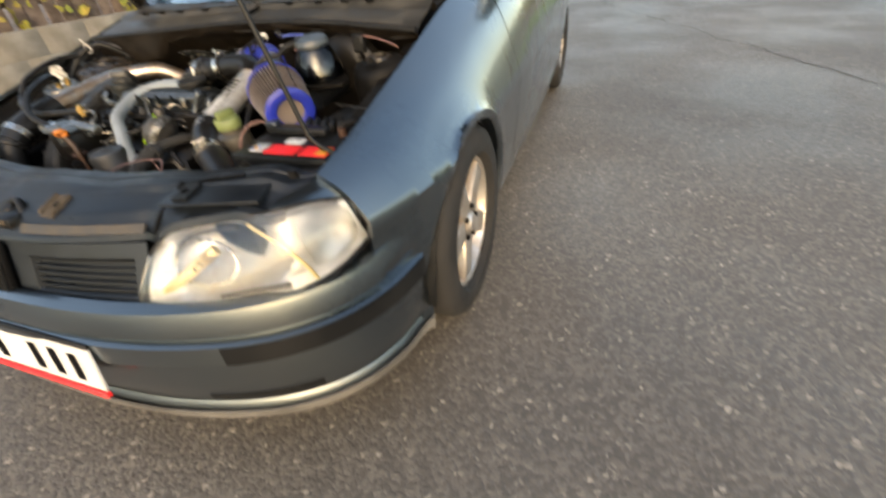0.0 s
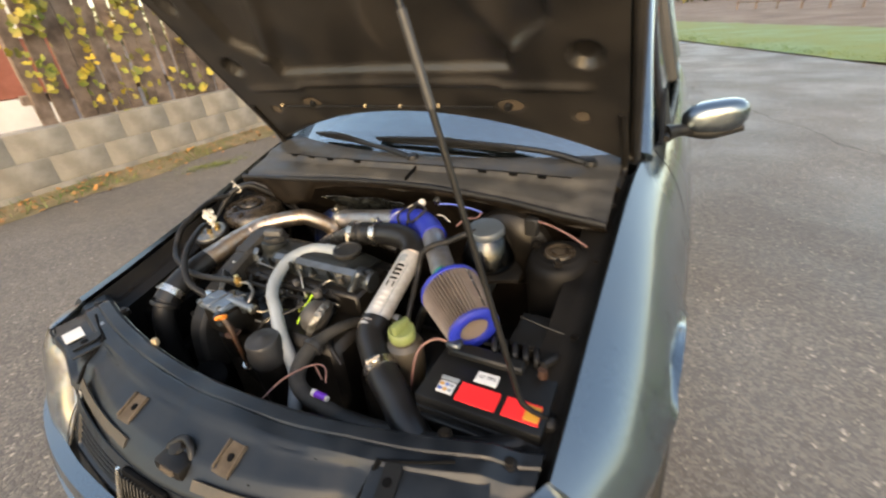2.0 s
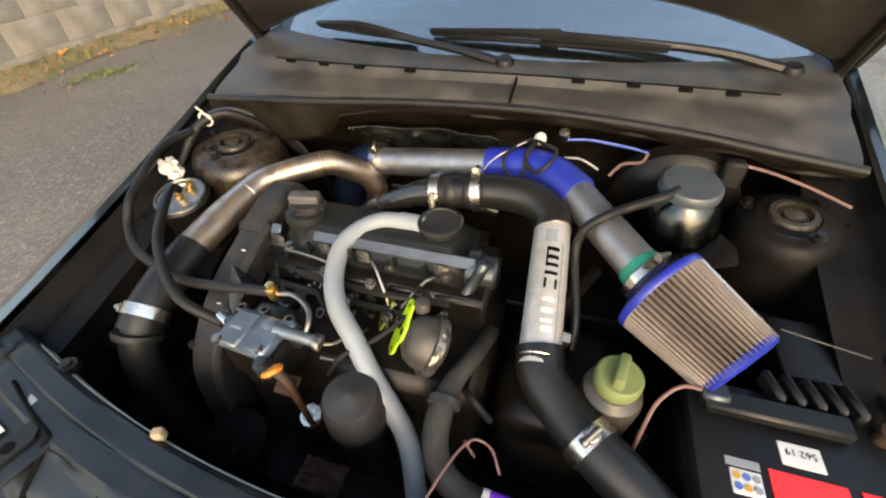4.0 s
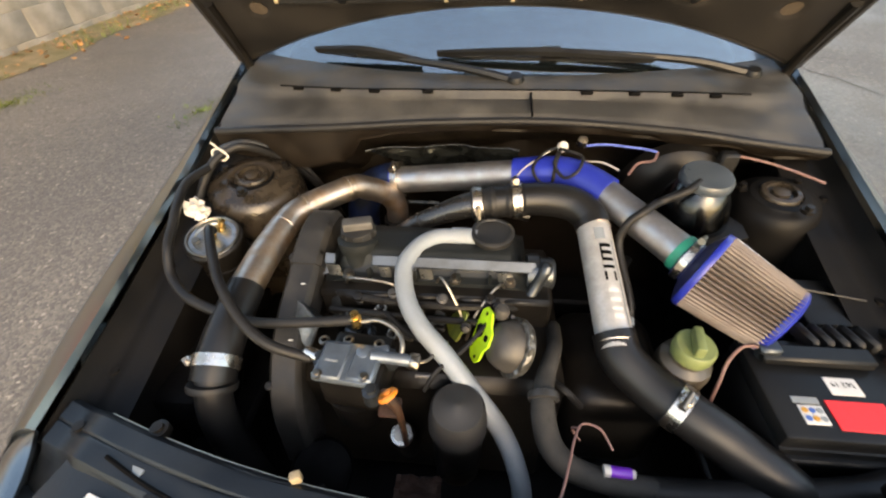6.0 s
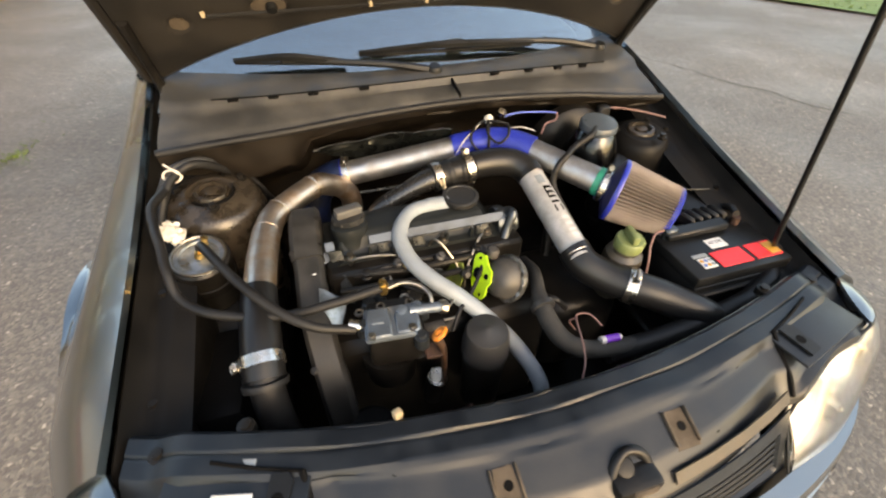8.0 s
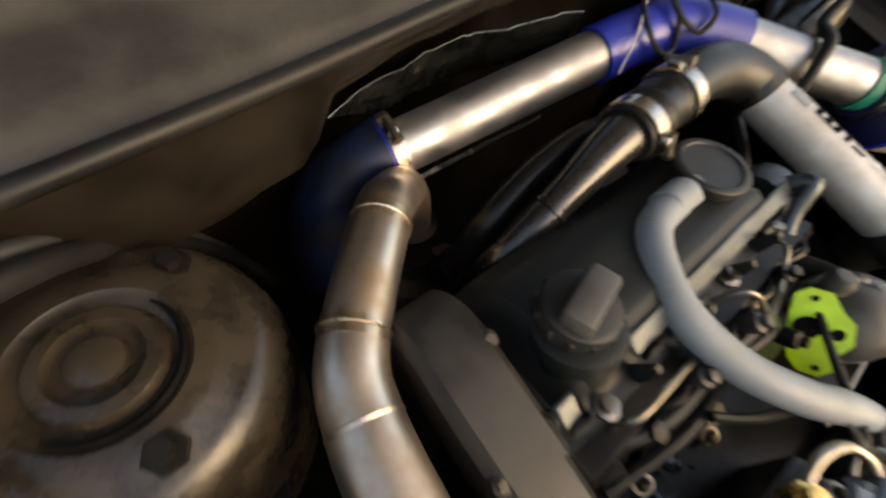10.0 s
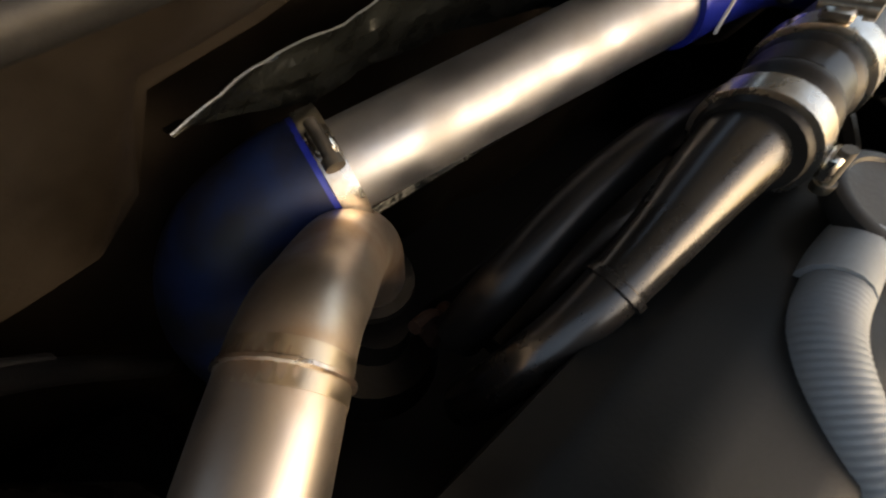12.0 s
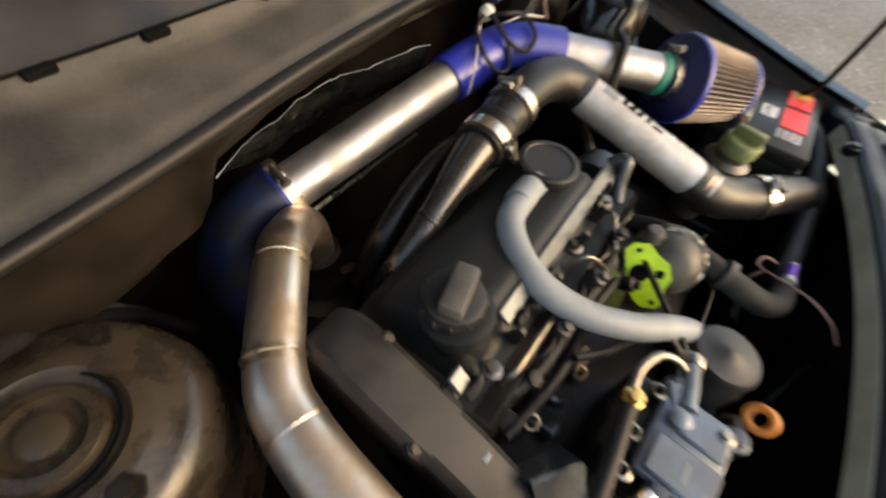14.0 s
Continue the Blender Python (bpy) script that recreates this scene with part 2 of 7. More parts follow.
SOIL = material("bare_soil", (0.15, 0.105, 0.075), 0.95, 0, (0.08, 0.055, 0.04), 0.5, 20, 0.7, 0.6, depth=0.03)
VERGE = material("verge_dirt", (0.24, 0.16, 0.085), 0.95, 0, (0.1, 0.09, 0.035), 4, 60, 0.8, 0.6, depth=0.02)
CRACKTAR = material("crack_tar", (0.07, 0.064, 0.056), 0.8, 0, None, 10, 100, 0.4, 0.2)


def asphalt():
    m = material("asphalt", (0.143, 0.121, 0.094), 0.52, 0, (0.098, 0.083, 0.066), 1.1, 38, 0.8, 0.2, spec=0.6)
    nodes, links = m.node_tree.nodes, m.node_tree.links
    b = nodes["Principled BSDF"]
    tc = nodes["Texture Coordinate"]
    vo = nodes.new("ShaderNodeTexVoronoi")
    vo.inputs["Scale"].default_value = 88
    warp = nodes.new("ShaderNodeTexNoise")
    warp.inputs["Scale"].default_value, warp.inputs["Detail"].default_value = 60, 2
    links.new(tc.outputs["Object"], warp.inputs["Vector"])
    bend = nodes.new("ShaderNodeVectorMath")
    bend.operation = "MULTIPLY_ADD"
    bend.inputs[1].default_value = (0.02, 0.02, 0.02)
    links.new(warp.outputs["Color"], bend.inputs[0])
    links.new(tc.outputs["Object"], bend.inputs[2])
    links.new(bend.outputs[0], vo.inputs["Vector"])
    sep = nodes.new("ShaderNodeSeparateColor")
    links.new(vo.outputs["Color"], sep.inputs[0])
    rng = nodes.new("ShaderNodeMapRange")
    rng.inputs[1].default_value, rng.inputs[2].default_value = 0.3, 1.0
    rng.inputs[3].default_value, rng.inputs[4].default_value = 0.66, 1.26
    links.new(sep.outputs[0], rng.inputs[0])
    spark = nodes.new("ShaderNodeMapRange")
    spark.inputs[1].default_value, spark.inputs[2].default_value = 0.93, 1.0
    spark.inputs[3].default_value, spark.inputs[4].default_value = 1.0, 2.5
    links.new(sep.outputs[1], spark.inputs[0])
    wide = nodes.new("ShaderNodeTexNoise")
    wide.inputs["Scale"].default_value, wide.inputs["Detail"].default_value = 0.55, 8
    links.new(tc.outputs["Object"], wide.inputs["Vector"])
    blot = nodes.new("ShaderNodeMapRange")
    blot.inputs[1].default_value, blot.inputs[2].default_value = 0.35, 0.65
    blot.inputs[3].default_value, blot.inputs[4].default_value = 0.72, 1.18
    links.new(wide.outputs[0], blot.inputs[0])
    m1, m2 = nodes.new("ShaderNodeMath"), nodes.new("ShaderNodeMath")
    m1.operation = m2.operation = "MULTIPLY"
    links.new(rng.outputs[0], m1.inputs[0])
    links.new(spark.outputs[0], m1.inputs[1])
    links.new(m1.outputs[0], m2.inputs[0])
    links.new(blot.outputs[0], m2.inputs[1])
    mul = nodes.new("ShaderNodeMix")
    mul.data_type, mul.blend_type = "RGBA", "MULTIPLY"
    mul.inputs[0].default_value = 1.0
    old = b.inputs["Base Color"].links[0].from_socket
    links.new(old, mul.inputs[6])
    links.new(m2.outputs[0], mul.inputs[7])
    links.new(mul.outputs[2], b.inputs["Base Color"])
    bp = nodes.new("ShaderNodeBump")
    bp.inputs["Strength"].default_value, bp.inputs["Distance"].default_value = 0.5, 0.005
    bp.invert = True
    links.new(vo.outputs["Distance"], bp.inputs["Height"])
    links.new(bp.outputs[0], b.inputs["Normal"])
    return m


ASPHALT = asphalt()


def glass(name, tint, rough=0.02, ior=1.45):
    m = bpy.data.materials.new(name)
    m.use_nodes = True
    b = m.node_tree.nodes["Principled BSDF"]
    b.inputs["Base Color"].default_value = (*tint, 1)
    b.inputs["Roughness"].default_value = rough
    b.inputs["Transmission Weight"].default_value = 1.0
    b.inputs["IOR"].default_value = ior
    return m


WINDOW = glass("window_glass", (0.55, 0.62, 0.6))
# IOR raised far above glass to brighten the sky's reflection
SCREEN = glass("boosted_windscreen", (0.42, 0.58, 0.64), 0.03, 2.6)
LENS = glass("hazy_lens", (0.94, 0.95, 0.94), 0.15)
BULB = glass("bulb_glass", (0.95, 0.95, 0.95))


# ---- geometry helpers ----
class Geo:
    """Vertices and faces that grow by simple forms, in world metres."""

    def __init__(self):
        self.v, self.f = [], []

    def add(self, verts, faces):
        n = len(self.v)
        self.v += [tuple(p) for p in verts]
        self.f += [[n + i for i in f] for f in faces]
        return self

    def grid(self, fn, nu, nv, close_u=False):
        pts = [fn(i / nu, j / nv) for j in range(nv + 1) for i in range(nu if close_u else nu + 1)]
        w = nu if close_u else nu + 1
        fs = [[j * w + i, j * w + (i + 1) % w, (j + 1) * w + (i + 1) % w, (j + 1) * w + i] for j in range(nv) for i in range(nu)]
        return self.add(pts, fs)

    def shell(self, fn, nu, nv, thick):
        """A grid with thickness along its normals, closed round its rim."""
        g = Geo().grid(fn, nu, nv)
        w = nu + 1
        p = [Vector(q) for q in g.v]
        norm = []
        for j in range(nv + 1):
            for i in range(nu + 1):
                a = p[j * w + min(i + 1, nu)] - p[j * w + max(i - 1, 0)]
                b = p[min(j + 1, nv) * w + i] - p[max(j - 1, 0) * w + i]
                c = a.cross(b)
                norm.append(c.normalized() if c.length > 1e-9 else Vector((0, 0, 1)))
        n = len(p)
        back = [q - thick * m for q, m in zip(p, norm)]
        fs = list(g.f) + [[n + i for i in reversed(f)] for f in g.f]
        ring = [i for i in range(w)] + [j * w + nu for j in range(1, nv + 1)] + [nv * w + i for i in range(nu - 1, -1, -1)] + [j * w for j in range(nv - 1, 0, -1)]
        for a, b in zip(ring, ring[1:] + ring[:1]):
            fs.append([b, a, n + a, n + b])
        return self.add(p + back, fs)

    def box(self, centre, size, bevel=0.002, m=None, seg=1):
        bm = bmesh.new()
        bmesh.ops.create_cube(bm, size=1)
        bmesh.ops.scale(bm, vec=size, verts=bm.verts)
        if bevel:
            bmesh.ops.bevel(bm, geom=list(bm.edges), offset=min(bevel, min(size) * 0.45), segments=seg, affect="EDGES", profile=0.5)
        t = Matrix.Translation(centre) @ (m or Matrix())
        bm.verts.index_update()
        self.add([t @ v.co for v in bm.verts], [[v.index for v in f.verts] for f in bm.faces])
        bm.free()
        return self

    def tube(self, pts, r, seg=14, step=6, smooth=True, caps=True, hollow=0.0):
        """A pipe along points; r: a number, one per point, or a function of the length along it."""
        path = spline(pts, step) if smooth and len(pts) > 2 else [Vector(p) for p in pts]
        n = len(path)
        run = [0.0]
        for a, b in zip(path, path[1:]):
            run.append(run[-1] + (b - a).length)
        if callable(r):
            rad = [r(s) for s in run]
        elif isinstance(r, (list, tuple)):
            k = (len(r) - 1) / (n - 1)
            rad = [r[min(int(i * k), len(r) - 2)] * (1 - (i * k - min(int(i * k), len(r) - 2))) + r[min(int(i * k), len(r) - 2) + 1] * (i * k - min(int(i * k), len(r) - 2)) for i in range(n)]
        else:
            rad = [r] * n
        t0 = (path[1] - path[0]).normalized()
        up = t0.orthogonal().normalized()
        verts = []
        for i, p in enumerate(path):
            t = (path[min(i + 1, n - 1)] - path[max(i - 1, 0)]).normalized()
            up = (up - t * up.dot(t)).normalized()
            side = t.cross(up)
            for k in range(seg):
                a = 2 * math.pi * k / seg
                verts.append(p + rad[i] * (up * math.cos(a) + side * math.sin(a)))
        fs = [[i * seg + k, i * seg + (k + 1) % seg, (i + 1) * seg + (k + 1) % seg, (i + 1) * seg + k] for i in range(n - 1) for k in range(seg)]
        if caps:
            fs += [list(range(seg - 1, -1, -1)), [(n - 1) * seg + k for k in range(seg)]]
        return self.add(verts, fs)

    def lathe(self, prof, origin, axis=(0, 0, 1), seg=28):
        """A turned form: prof is (radius, height along the axis)."""
        q = Vector((0, 0, 1)).rotation_difference(Vector(axis).normalized())
        o = Vector(origin)
        verts = [o + q @ Vector((r * math.cos(2 * math.pi * k / seg), r * math.sin(2 * math.pi * k / seg), h)) for r, h in prof for k in range(seg)]
        fs = [[j * seg + k, j * seg + (k + 1) % seg, (j + 1) * seg + (k + 1) % seg, (j + 1) * seg + k] for j in range(len(prof) - 1) for k in range(seg)]
        if prof[0][0] > 1e-6:
            fs.append(list(range(seg - 1, -1, -1)))
        if prof[-1][0] > 1e-6:
            fs.append([(len(prof) - 1) * seg + k for k in range(seg)])
        return self.add(verts, fs)

    def slab(self, outline, thick, m):
        """A flat outline (x, y), thick along z, set by the matrix m."""
        n = len(outline)
        verts = [m @ Vector((x, y, 0)) for x, y in outline] + [m @ Vector((x, y, thick)) for x, y in outline]
        fs = [list(range(n - 1, -1, -1)), [n + i for i in range(n)]] + [[i, (i + 1) % n, n + (i + 1) % n, n + i] for i in range(n)]
        return self.add(verts, fs)

    def mirrored(self):
        g = Geo()
        g.v = [(-x, y, z) for x, y, z in self.v]
        g.f = [list(reversed(f)) for f in self.f]
        return g


def spline(pts, step=6):
    p = [Vector(q) for q in pts]
    p = [2 * p[0] - p[1]] + p + [2 * p[-1] - p[-2]]
    out = []
    for i in range(1, len(p) - 2):
        for k in range(step):
            t = k / step
            out.append(0.5 * (2 * p[i] + (p[i + 1] - p[i - 1]) * t + (2 * p[i - 1] - 5 * p[i] + 4 * p[i + 1] - p[i + 2]) * t * t + (3 * p[i] - 3 * p[i + 1] + p[i + 2] - p[i - 1]) * t ** 3))
    out.append(p[-2])
    return out


def curve(table, y):
    """Smooth values between the rows (y, value, ...) of a small table."""
    ys = [r[0] for r in table]
    if y <= ys[0]:
        return table[0][1]
    if y >= ys[-1]:
        return table[-1][1]
    i = max(k for k in range(len(ys)) if ys[k] <= y)
    i = min(i, len(ys) - 2)
    t = (y - ys[i]) / (ys[i + 1] - ys[i])
    slope = []
    for k in (i, i + 1):
        a, b = max(k - 1, 0), min(k + 1, len(ys) - 1)
        slope.append((table[b][1] - table[a][1]) / (ys[b] - ys[a]))
    h = ys[i + 1] - ys[i]
    return ((2 * t ** 3 - 3 * t * t + 1) * table[i][1] + (t ** 3 - 2 * t * t + t) * h * slope[0]
            + (-2 * t ** 3 + 3 * t * t) * table[i + 1][1] + (t ** 3 - t * t) * h * slope[1])


def bump_at(d, w):
    """1 inside, 0 outside, smooth over w about d = 0 (d negative inside)."""
    t = min(max(0.5 - d / w, 0), 1)
    return t * t * (3 - 2 * t)


BASE = {}


def thing(name, base, label, category, group="", kind=""):
    ob = new(name)
    ob.empty_display_size = 0.05
    ob.location = base
    BASE[ob] = Vector(base)
    return tagged(ob, label, category, group, kind)


def mesh_of(name, geo, mat, base=(0, 0, 0), sharp=38):
    me = bpy.data.meshes.new(name)
    b = Vector(base)
    me.from_pydata([Vector(p) - b for p in geo.v], [], geo.f)
    bm = bmesh.new()
    bm.from_mesh(me)
    bmesh.ops.remove_doubles(bm, verts=bm.verts, dist=1e-5)
    bmesh.ops.recalc_face_normals(bm, faces=bm.faces)
    for f in bm.faces:
        f.smooth = True
    lim = radians(sharp)
    for e in bm.edges:
        e.smooth = len(e.link_faces) == 2 and e.calc_face_angle(0) < lim
    bm.to_mesh(me)
    bm.free()
    me.materials.append(mat)
    return me


def part(name, geo, mat, parent, label="", sharp=38):
    """One mesh under a thing or under a part."""
    ob = new(name, mesh_of(name, geo, mat, BASE[parent], sharp))
    ob.parent = parent
    BASE[ob] = BASE[parent]
    if label:
        ob["label"] = label
    return ob


def single(name, geo, mat, base, label, category, group="", kind="", sharp=38):
    """A thing of one mesh."""
    ob = new(name, mesh_of(name, geo, mat, base, sharp))
    ob.location = base
    BASE[ob] = Vector(base)
    return tagged(ob, label, category, group, kind)


def lettering(name, text, size, m, mat, parent):
    """Raised print in the built-in font; m places its middle."""
    cu = bpy.data.curves.new(name, "FONT")
    cu.body, cu.size, cu.extrude, cu.align_x, cu.align_y = text, size, 0.0002, "CENTER", "CENTER"
    tmp = bpy.data.objects.new(name, cu)
    me = bpy.data.meshes.new_from_object(tmp)
    me.transform(Matrix.Translation(-BASE[parent]) @ m)
    me.materials.clear()
    me.materials.append(mat)
    bpy.data.objects.remove(tmp)
    ob = new(name, me)
    ob.parent = parent
    BASE[ob] = BASE[parent]
    return ob


def along(a, b, t):
    return Vector(a).lerp(Vector(b), t)


def facing(origin, x_axis, y_axis):
    """A matrix whose x and y run along the given directions."""
    x = Vector(x_axis).normalized()
    z = x.cross(Vector(y_axis)).normalized()
    y = z.cross(x)
    m = Matrix((x, y, z)).transposed().to_4x4()
    m.translation = origin
    return m


# ---- ground and surroundings ----
def sheet(name, x0, x1, y0, y1, z, mat, label, category, n=2):
    g = Geo().grid(lambda u, v: (x0 + (x1 - x0) * u, y0 + (y1 - y0) * v, z), n, n)
    return single(name, g, mat, (0, 0, 0), label, category, kind="structure")


sheet("ground", -1500, 1500, -1500, 1500, -0.012, SOIL, "bare brown soil fields reaching the horizon", "ground")


def road_edge(t):
    """The asphalt's far edge, where the grass verge begins."""
    return Vector((0.0, 18.0, 0)) + Vector((0.43, -0.903, 0)) * t


def build_road():
    a, b = road_edge(40), road_edge(-30)
    pts = [(-4.55, -40, 0), (30, -40, 0), tuple(a), tuple(b), (-4.55, b.y, 0)]
    g = Geo()
    n = len(pts)
    g.add([(x, y, 0) for x, y, z in pts] + [(x, y, -0.01) for x, y, z in pts],
          [list(range(n))] + [[i, n + i, n + (i + 1) % n, (i + 1) % n] for i in range(n)])
    single("road", g, ASPHALT, (0, 0, 0), "worn grey-brown asphalt yard with pale aggregate", "road", kind="structure")
    # the long crack and its branches, filled with dark dirt
    rnd = random.Random(5)
    def wander(p, q, name, width):
        p, q = Vector(p), Vector(q)
        k = 60
        side = (q - p).cross(Vector((0, 0, 1))).normalized()
        off, left, right = 0.0, [], []
        for i in range(k + 1):
            off = off * 0.85 + rnd.uniform(-0.035, 0.035)
            c = p.lerp(q, i / k) + side * off
            w = width * rnd.uniform(0.3, 1.0)
            left.append(c + side * w)
            right.append(c - side * w)
        g = Geo().add([(*v.xy, 0.003) for v in left + right] + [(*v.xy, -0.002) for v in left + right],
                      [[i, i + 1, k + 2 + i, k + 1 + i] for i in range(k)])
        single(name, g, CRACKTAR, (0, 0, 0), "thin dark crack across the asphalt", "crack", group="cracks in the asphalt", kind="structure")
    wander((1.0, 7.7, 0), (3.3, 1.9, 0), "crack", 0.009)
    wander((1.0, 7.7, 0), (0.2, 11.5, 0), "crack", 0.008)
    wander((2.2, 4.4, 0), (3.4, 4.0, 0), "crack", 0.006)


build_road()


def build_grass():
    rnd = random.Random(8)
    g = Geo()
    a, b = road_edge(34), road_edge(-26)
    out = Vector((0.903, 0.43, 0))
    nu, nv = 90, 12
    def lawn(u, v):
        p = a.lerp(b, u) + out * (v * 4.6 - 0.05)
        return (p.x + rnd.uniform(-0.04, 0.04), p.y, 0.01 + 0.05 * min(1, v * 5) + rnd.uniform(0, 0.03))
    g.grid(lawn, nu, nv)
    for i in range(9000):
        t, d = rnd.uniform(-24, 16), abs(rnd.gauss(0, 1.3))
        if d > 4.4:
            continue
        p = road_edge(t) + out * d
        h, w, ang = rnd.uniform(0.0, 0.06), rnd.uniform(0.006, 0.014), rnd.uniform(0, 6.28)
        s = Vector((math.cos(ang), math.sin(ang), 0)) * w
        tip = p + Vector((rnd.uniform(-0.05, 0.05), rnd.uniform(-0.05, 0.05), 0.05 + h))
        z = Vector((0, 0, 0.03))
        g.add([p - s + z, p + s + z, tip], [[0, 1, 2]])
    single("grass_verge", g, GRASS, (0, 0, 0), "short green grass strip beyond the asphalt edge", "grass", kind="stuff")


build_grass()


def build_far():
    rnd = random.Random(12)
    post_base = road_edge(0) + Vector((0.903, 0.43, 0)) * 14
    line = Vector((0.43, -0.903, 0))
    fence = thing("field_fence", (*post_base.xy, 0), "distant weathered timber post and rail field fence", "fence")
    for i in range(-9, 10):
        p = post_base + line * (i * 2.2)
        part("post", Geo().box((p.x, p.y, 0.55), (0.1, 0.1, 1.15), 0.008), WOOD, fence)
    for z in (0.45, 0.8, 1.05):
        a, b = post_base - line * 20, post_base + line * 20
        off = Vector((0.06, 0.03, 0))
        part("rail", Geo().tube([(*(a - off).xy, z), (*(b - off).xy, z)], 0.035, 6, smooth=False), WOOD, fence)
    g = Geo()
    for i in range(16000):
        ang = rnd.uniform(-0.4, 2.9)
        d = rnd.uniform(75, 110)
        x, y = math.cos(ang) * d, math.sin(ang) * d + 10
        top = 6.5 + 3 * noise.noise(Vector((ang * 9, d * 0.05, 0))) + 2 * noise.noise(Vector((ang * 31, 0, 4)))
        z = rnd.uniform(0, 1) ** 0.8 * top
        s = rnd.uniform(0.25, 0.6)
        e = Euler((rnd.uniform(0, 6), rnd.uniform(0, 6), rnd.uniform(0, 6))).to_matrix()
        g.add([Vector((x, y, z)) + e @ Vector(q) * s for q in ((-1, -0.5, 0), (1, -0.6, 0.1), (0.7, 0.7, 0), (-0.6, 0.6, 0.2))], [[0, 1, 2, 3]])
    single("far_trees", g, FARTREE, (0, 0, 0), "far belt of autumn trees along the horizon", "trees", kind="stuff")


build_far()

WALL_X = -4.5


def build_wall():
    rnd = random.Random(3)
    wall = thing("wall_west", (WALL_X - 0.12, 3, 0), "low wall of weathered grey concrete blocks", "wall", kind="structure")
    part("mortar", Geo().box((WALL_X - 0.125, 5, 0.3), (0.249, 15.9, 0.592), 0.004), CONCRETE, wall, "recessed mortar core")
    meshes = []
    for k in range(5):
        g = Geo().box((0, 0, 0), (0.25, 0.494, 0.249), 0.004, seg=2)
        for i, (x, y, z) in enumerate(g.v):
            q = noise.noise(Vector((x * 9 + k * 7, y * 9, z * 9))) * 0.004
            g.v[i] = (x + q, y + q * 0.6, z + q * 0.4)
        meshes.append(mesh_of("block", g, CONCRETE))
    for row in range(3):
        for i in range(32):
            ob = new("block", rnd.choice(meshes))
            ob.parent = wall
            y = -2.75 + i * 0.5 + (0.25 if row % 2 else 0)
            ob.location = (rnd.uniform(-0.003, 0.003), y - 3, -0.02 + row * 0.2535 if row else -0.02)
            ob.rotation_euler = (0, 0, rnd.uniform(-0.002, 0.002))
            BASE[ob] = BASE[wall]
    # verge of dirt and dry grass at the wall's foot
    g = Geo().grid(lambda u, v: (WALL_X - 0.02 + u * (0.42 + 0.16 * noise.noise(Vector((0, v * 20, 1)))), -3 + v * 16.5, 0.055 * (1 - u) ** 1.5 + 0.004 + 0.008 * noise.noise(Vector((u * 8, v * 90, 0)))), 8, 160)
    single("verge", g, VERGE, (0, 0, 0), "strip of dirt and fallen leaves at the wall foot", "verge", kind="structure")
    g = Geo()
    for i in range(5200):
        y = rnd.uniform(-2, 12)
        if noise.noise(Vector((0, y * 0.9, 3))) < rnd.uniform(-0.35, 0.35):
            continue
        x = WALL_X + 0.03 + rnd.random() ** 1.6 * 0.34
        h, w, ang = rnd.uniform(0.03, 0.13), rnd.uniform(0.003, 0.007), rnd.uniform(0, 6.28)
        s = Vector((math.cos(ang), math.sin(ang), 0)) * w
        p = Vector((x, y, 0.0))
        g.add([p - s, p + s, p + Vector((rnd.uniform(-0.05, 0.07), rnd.uniform(-0.05, 0.05), h))], [[0, 1, 2]])
    for cx, cy, n in ((-3.75, 2.75, 300), (-3.6, 2.9, 300), (-2.06, 2.84, 150)):
        for i in range(n):
            a, r = rnd.uniform(0, 6.28), abs(rnd.gauss(0, 0.13))
            p = Vector((cx + r * math.cos(a) * 0.7, cy + r * math.sin(a) * 1.3, 0))
            s = Vector((math.cos(a), math.sin(a), 0)) * 0.004
            g.add([p - s, p + s, p + Vector((rnd.uniform(-0.03, 0.03), rnd.uniform(-0.03, 0.03), rnd.uniform(0.01, 0.035)))], [[0, 1, 2]])
    single("grass_tufts", g, GRASS, (0, 0, 0), "tufts of green and yellowing grass along the wall", "grass", kind="stuff")


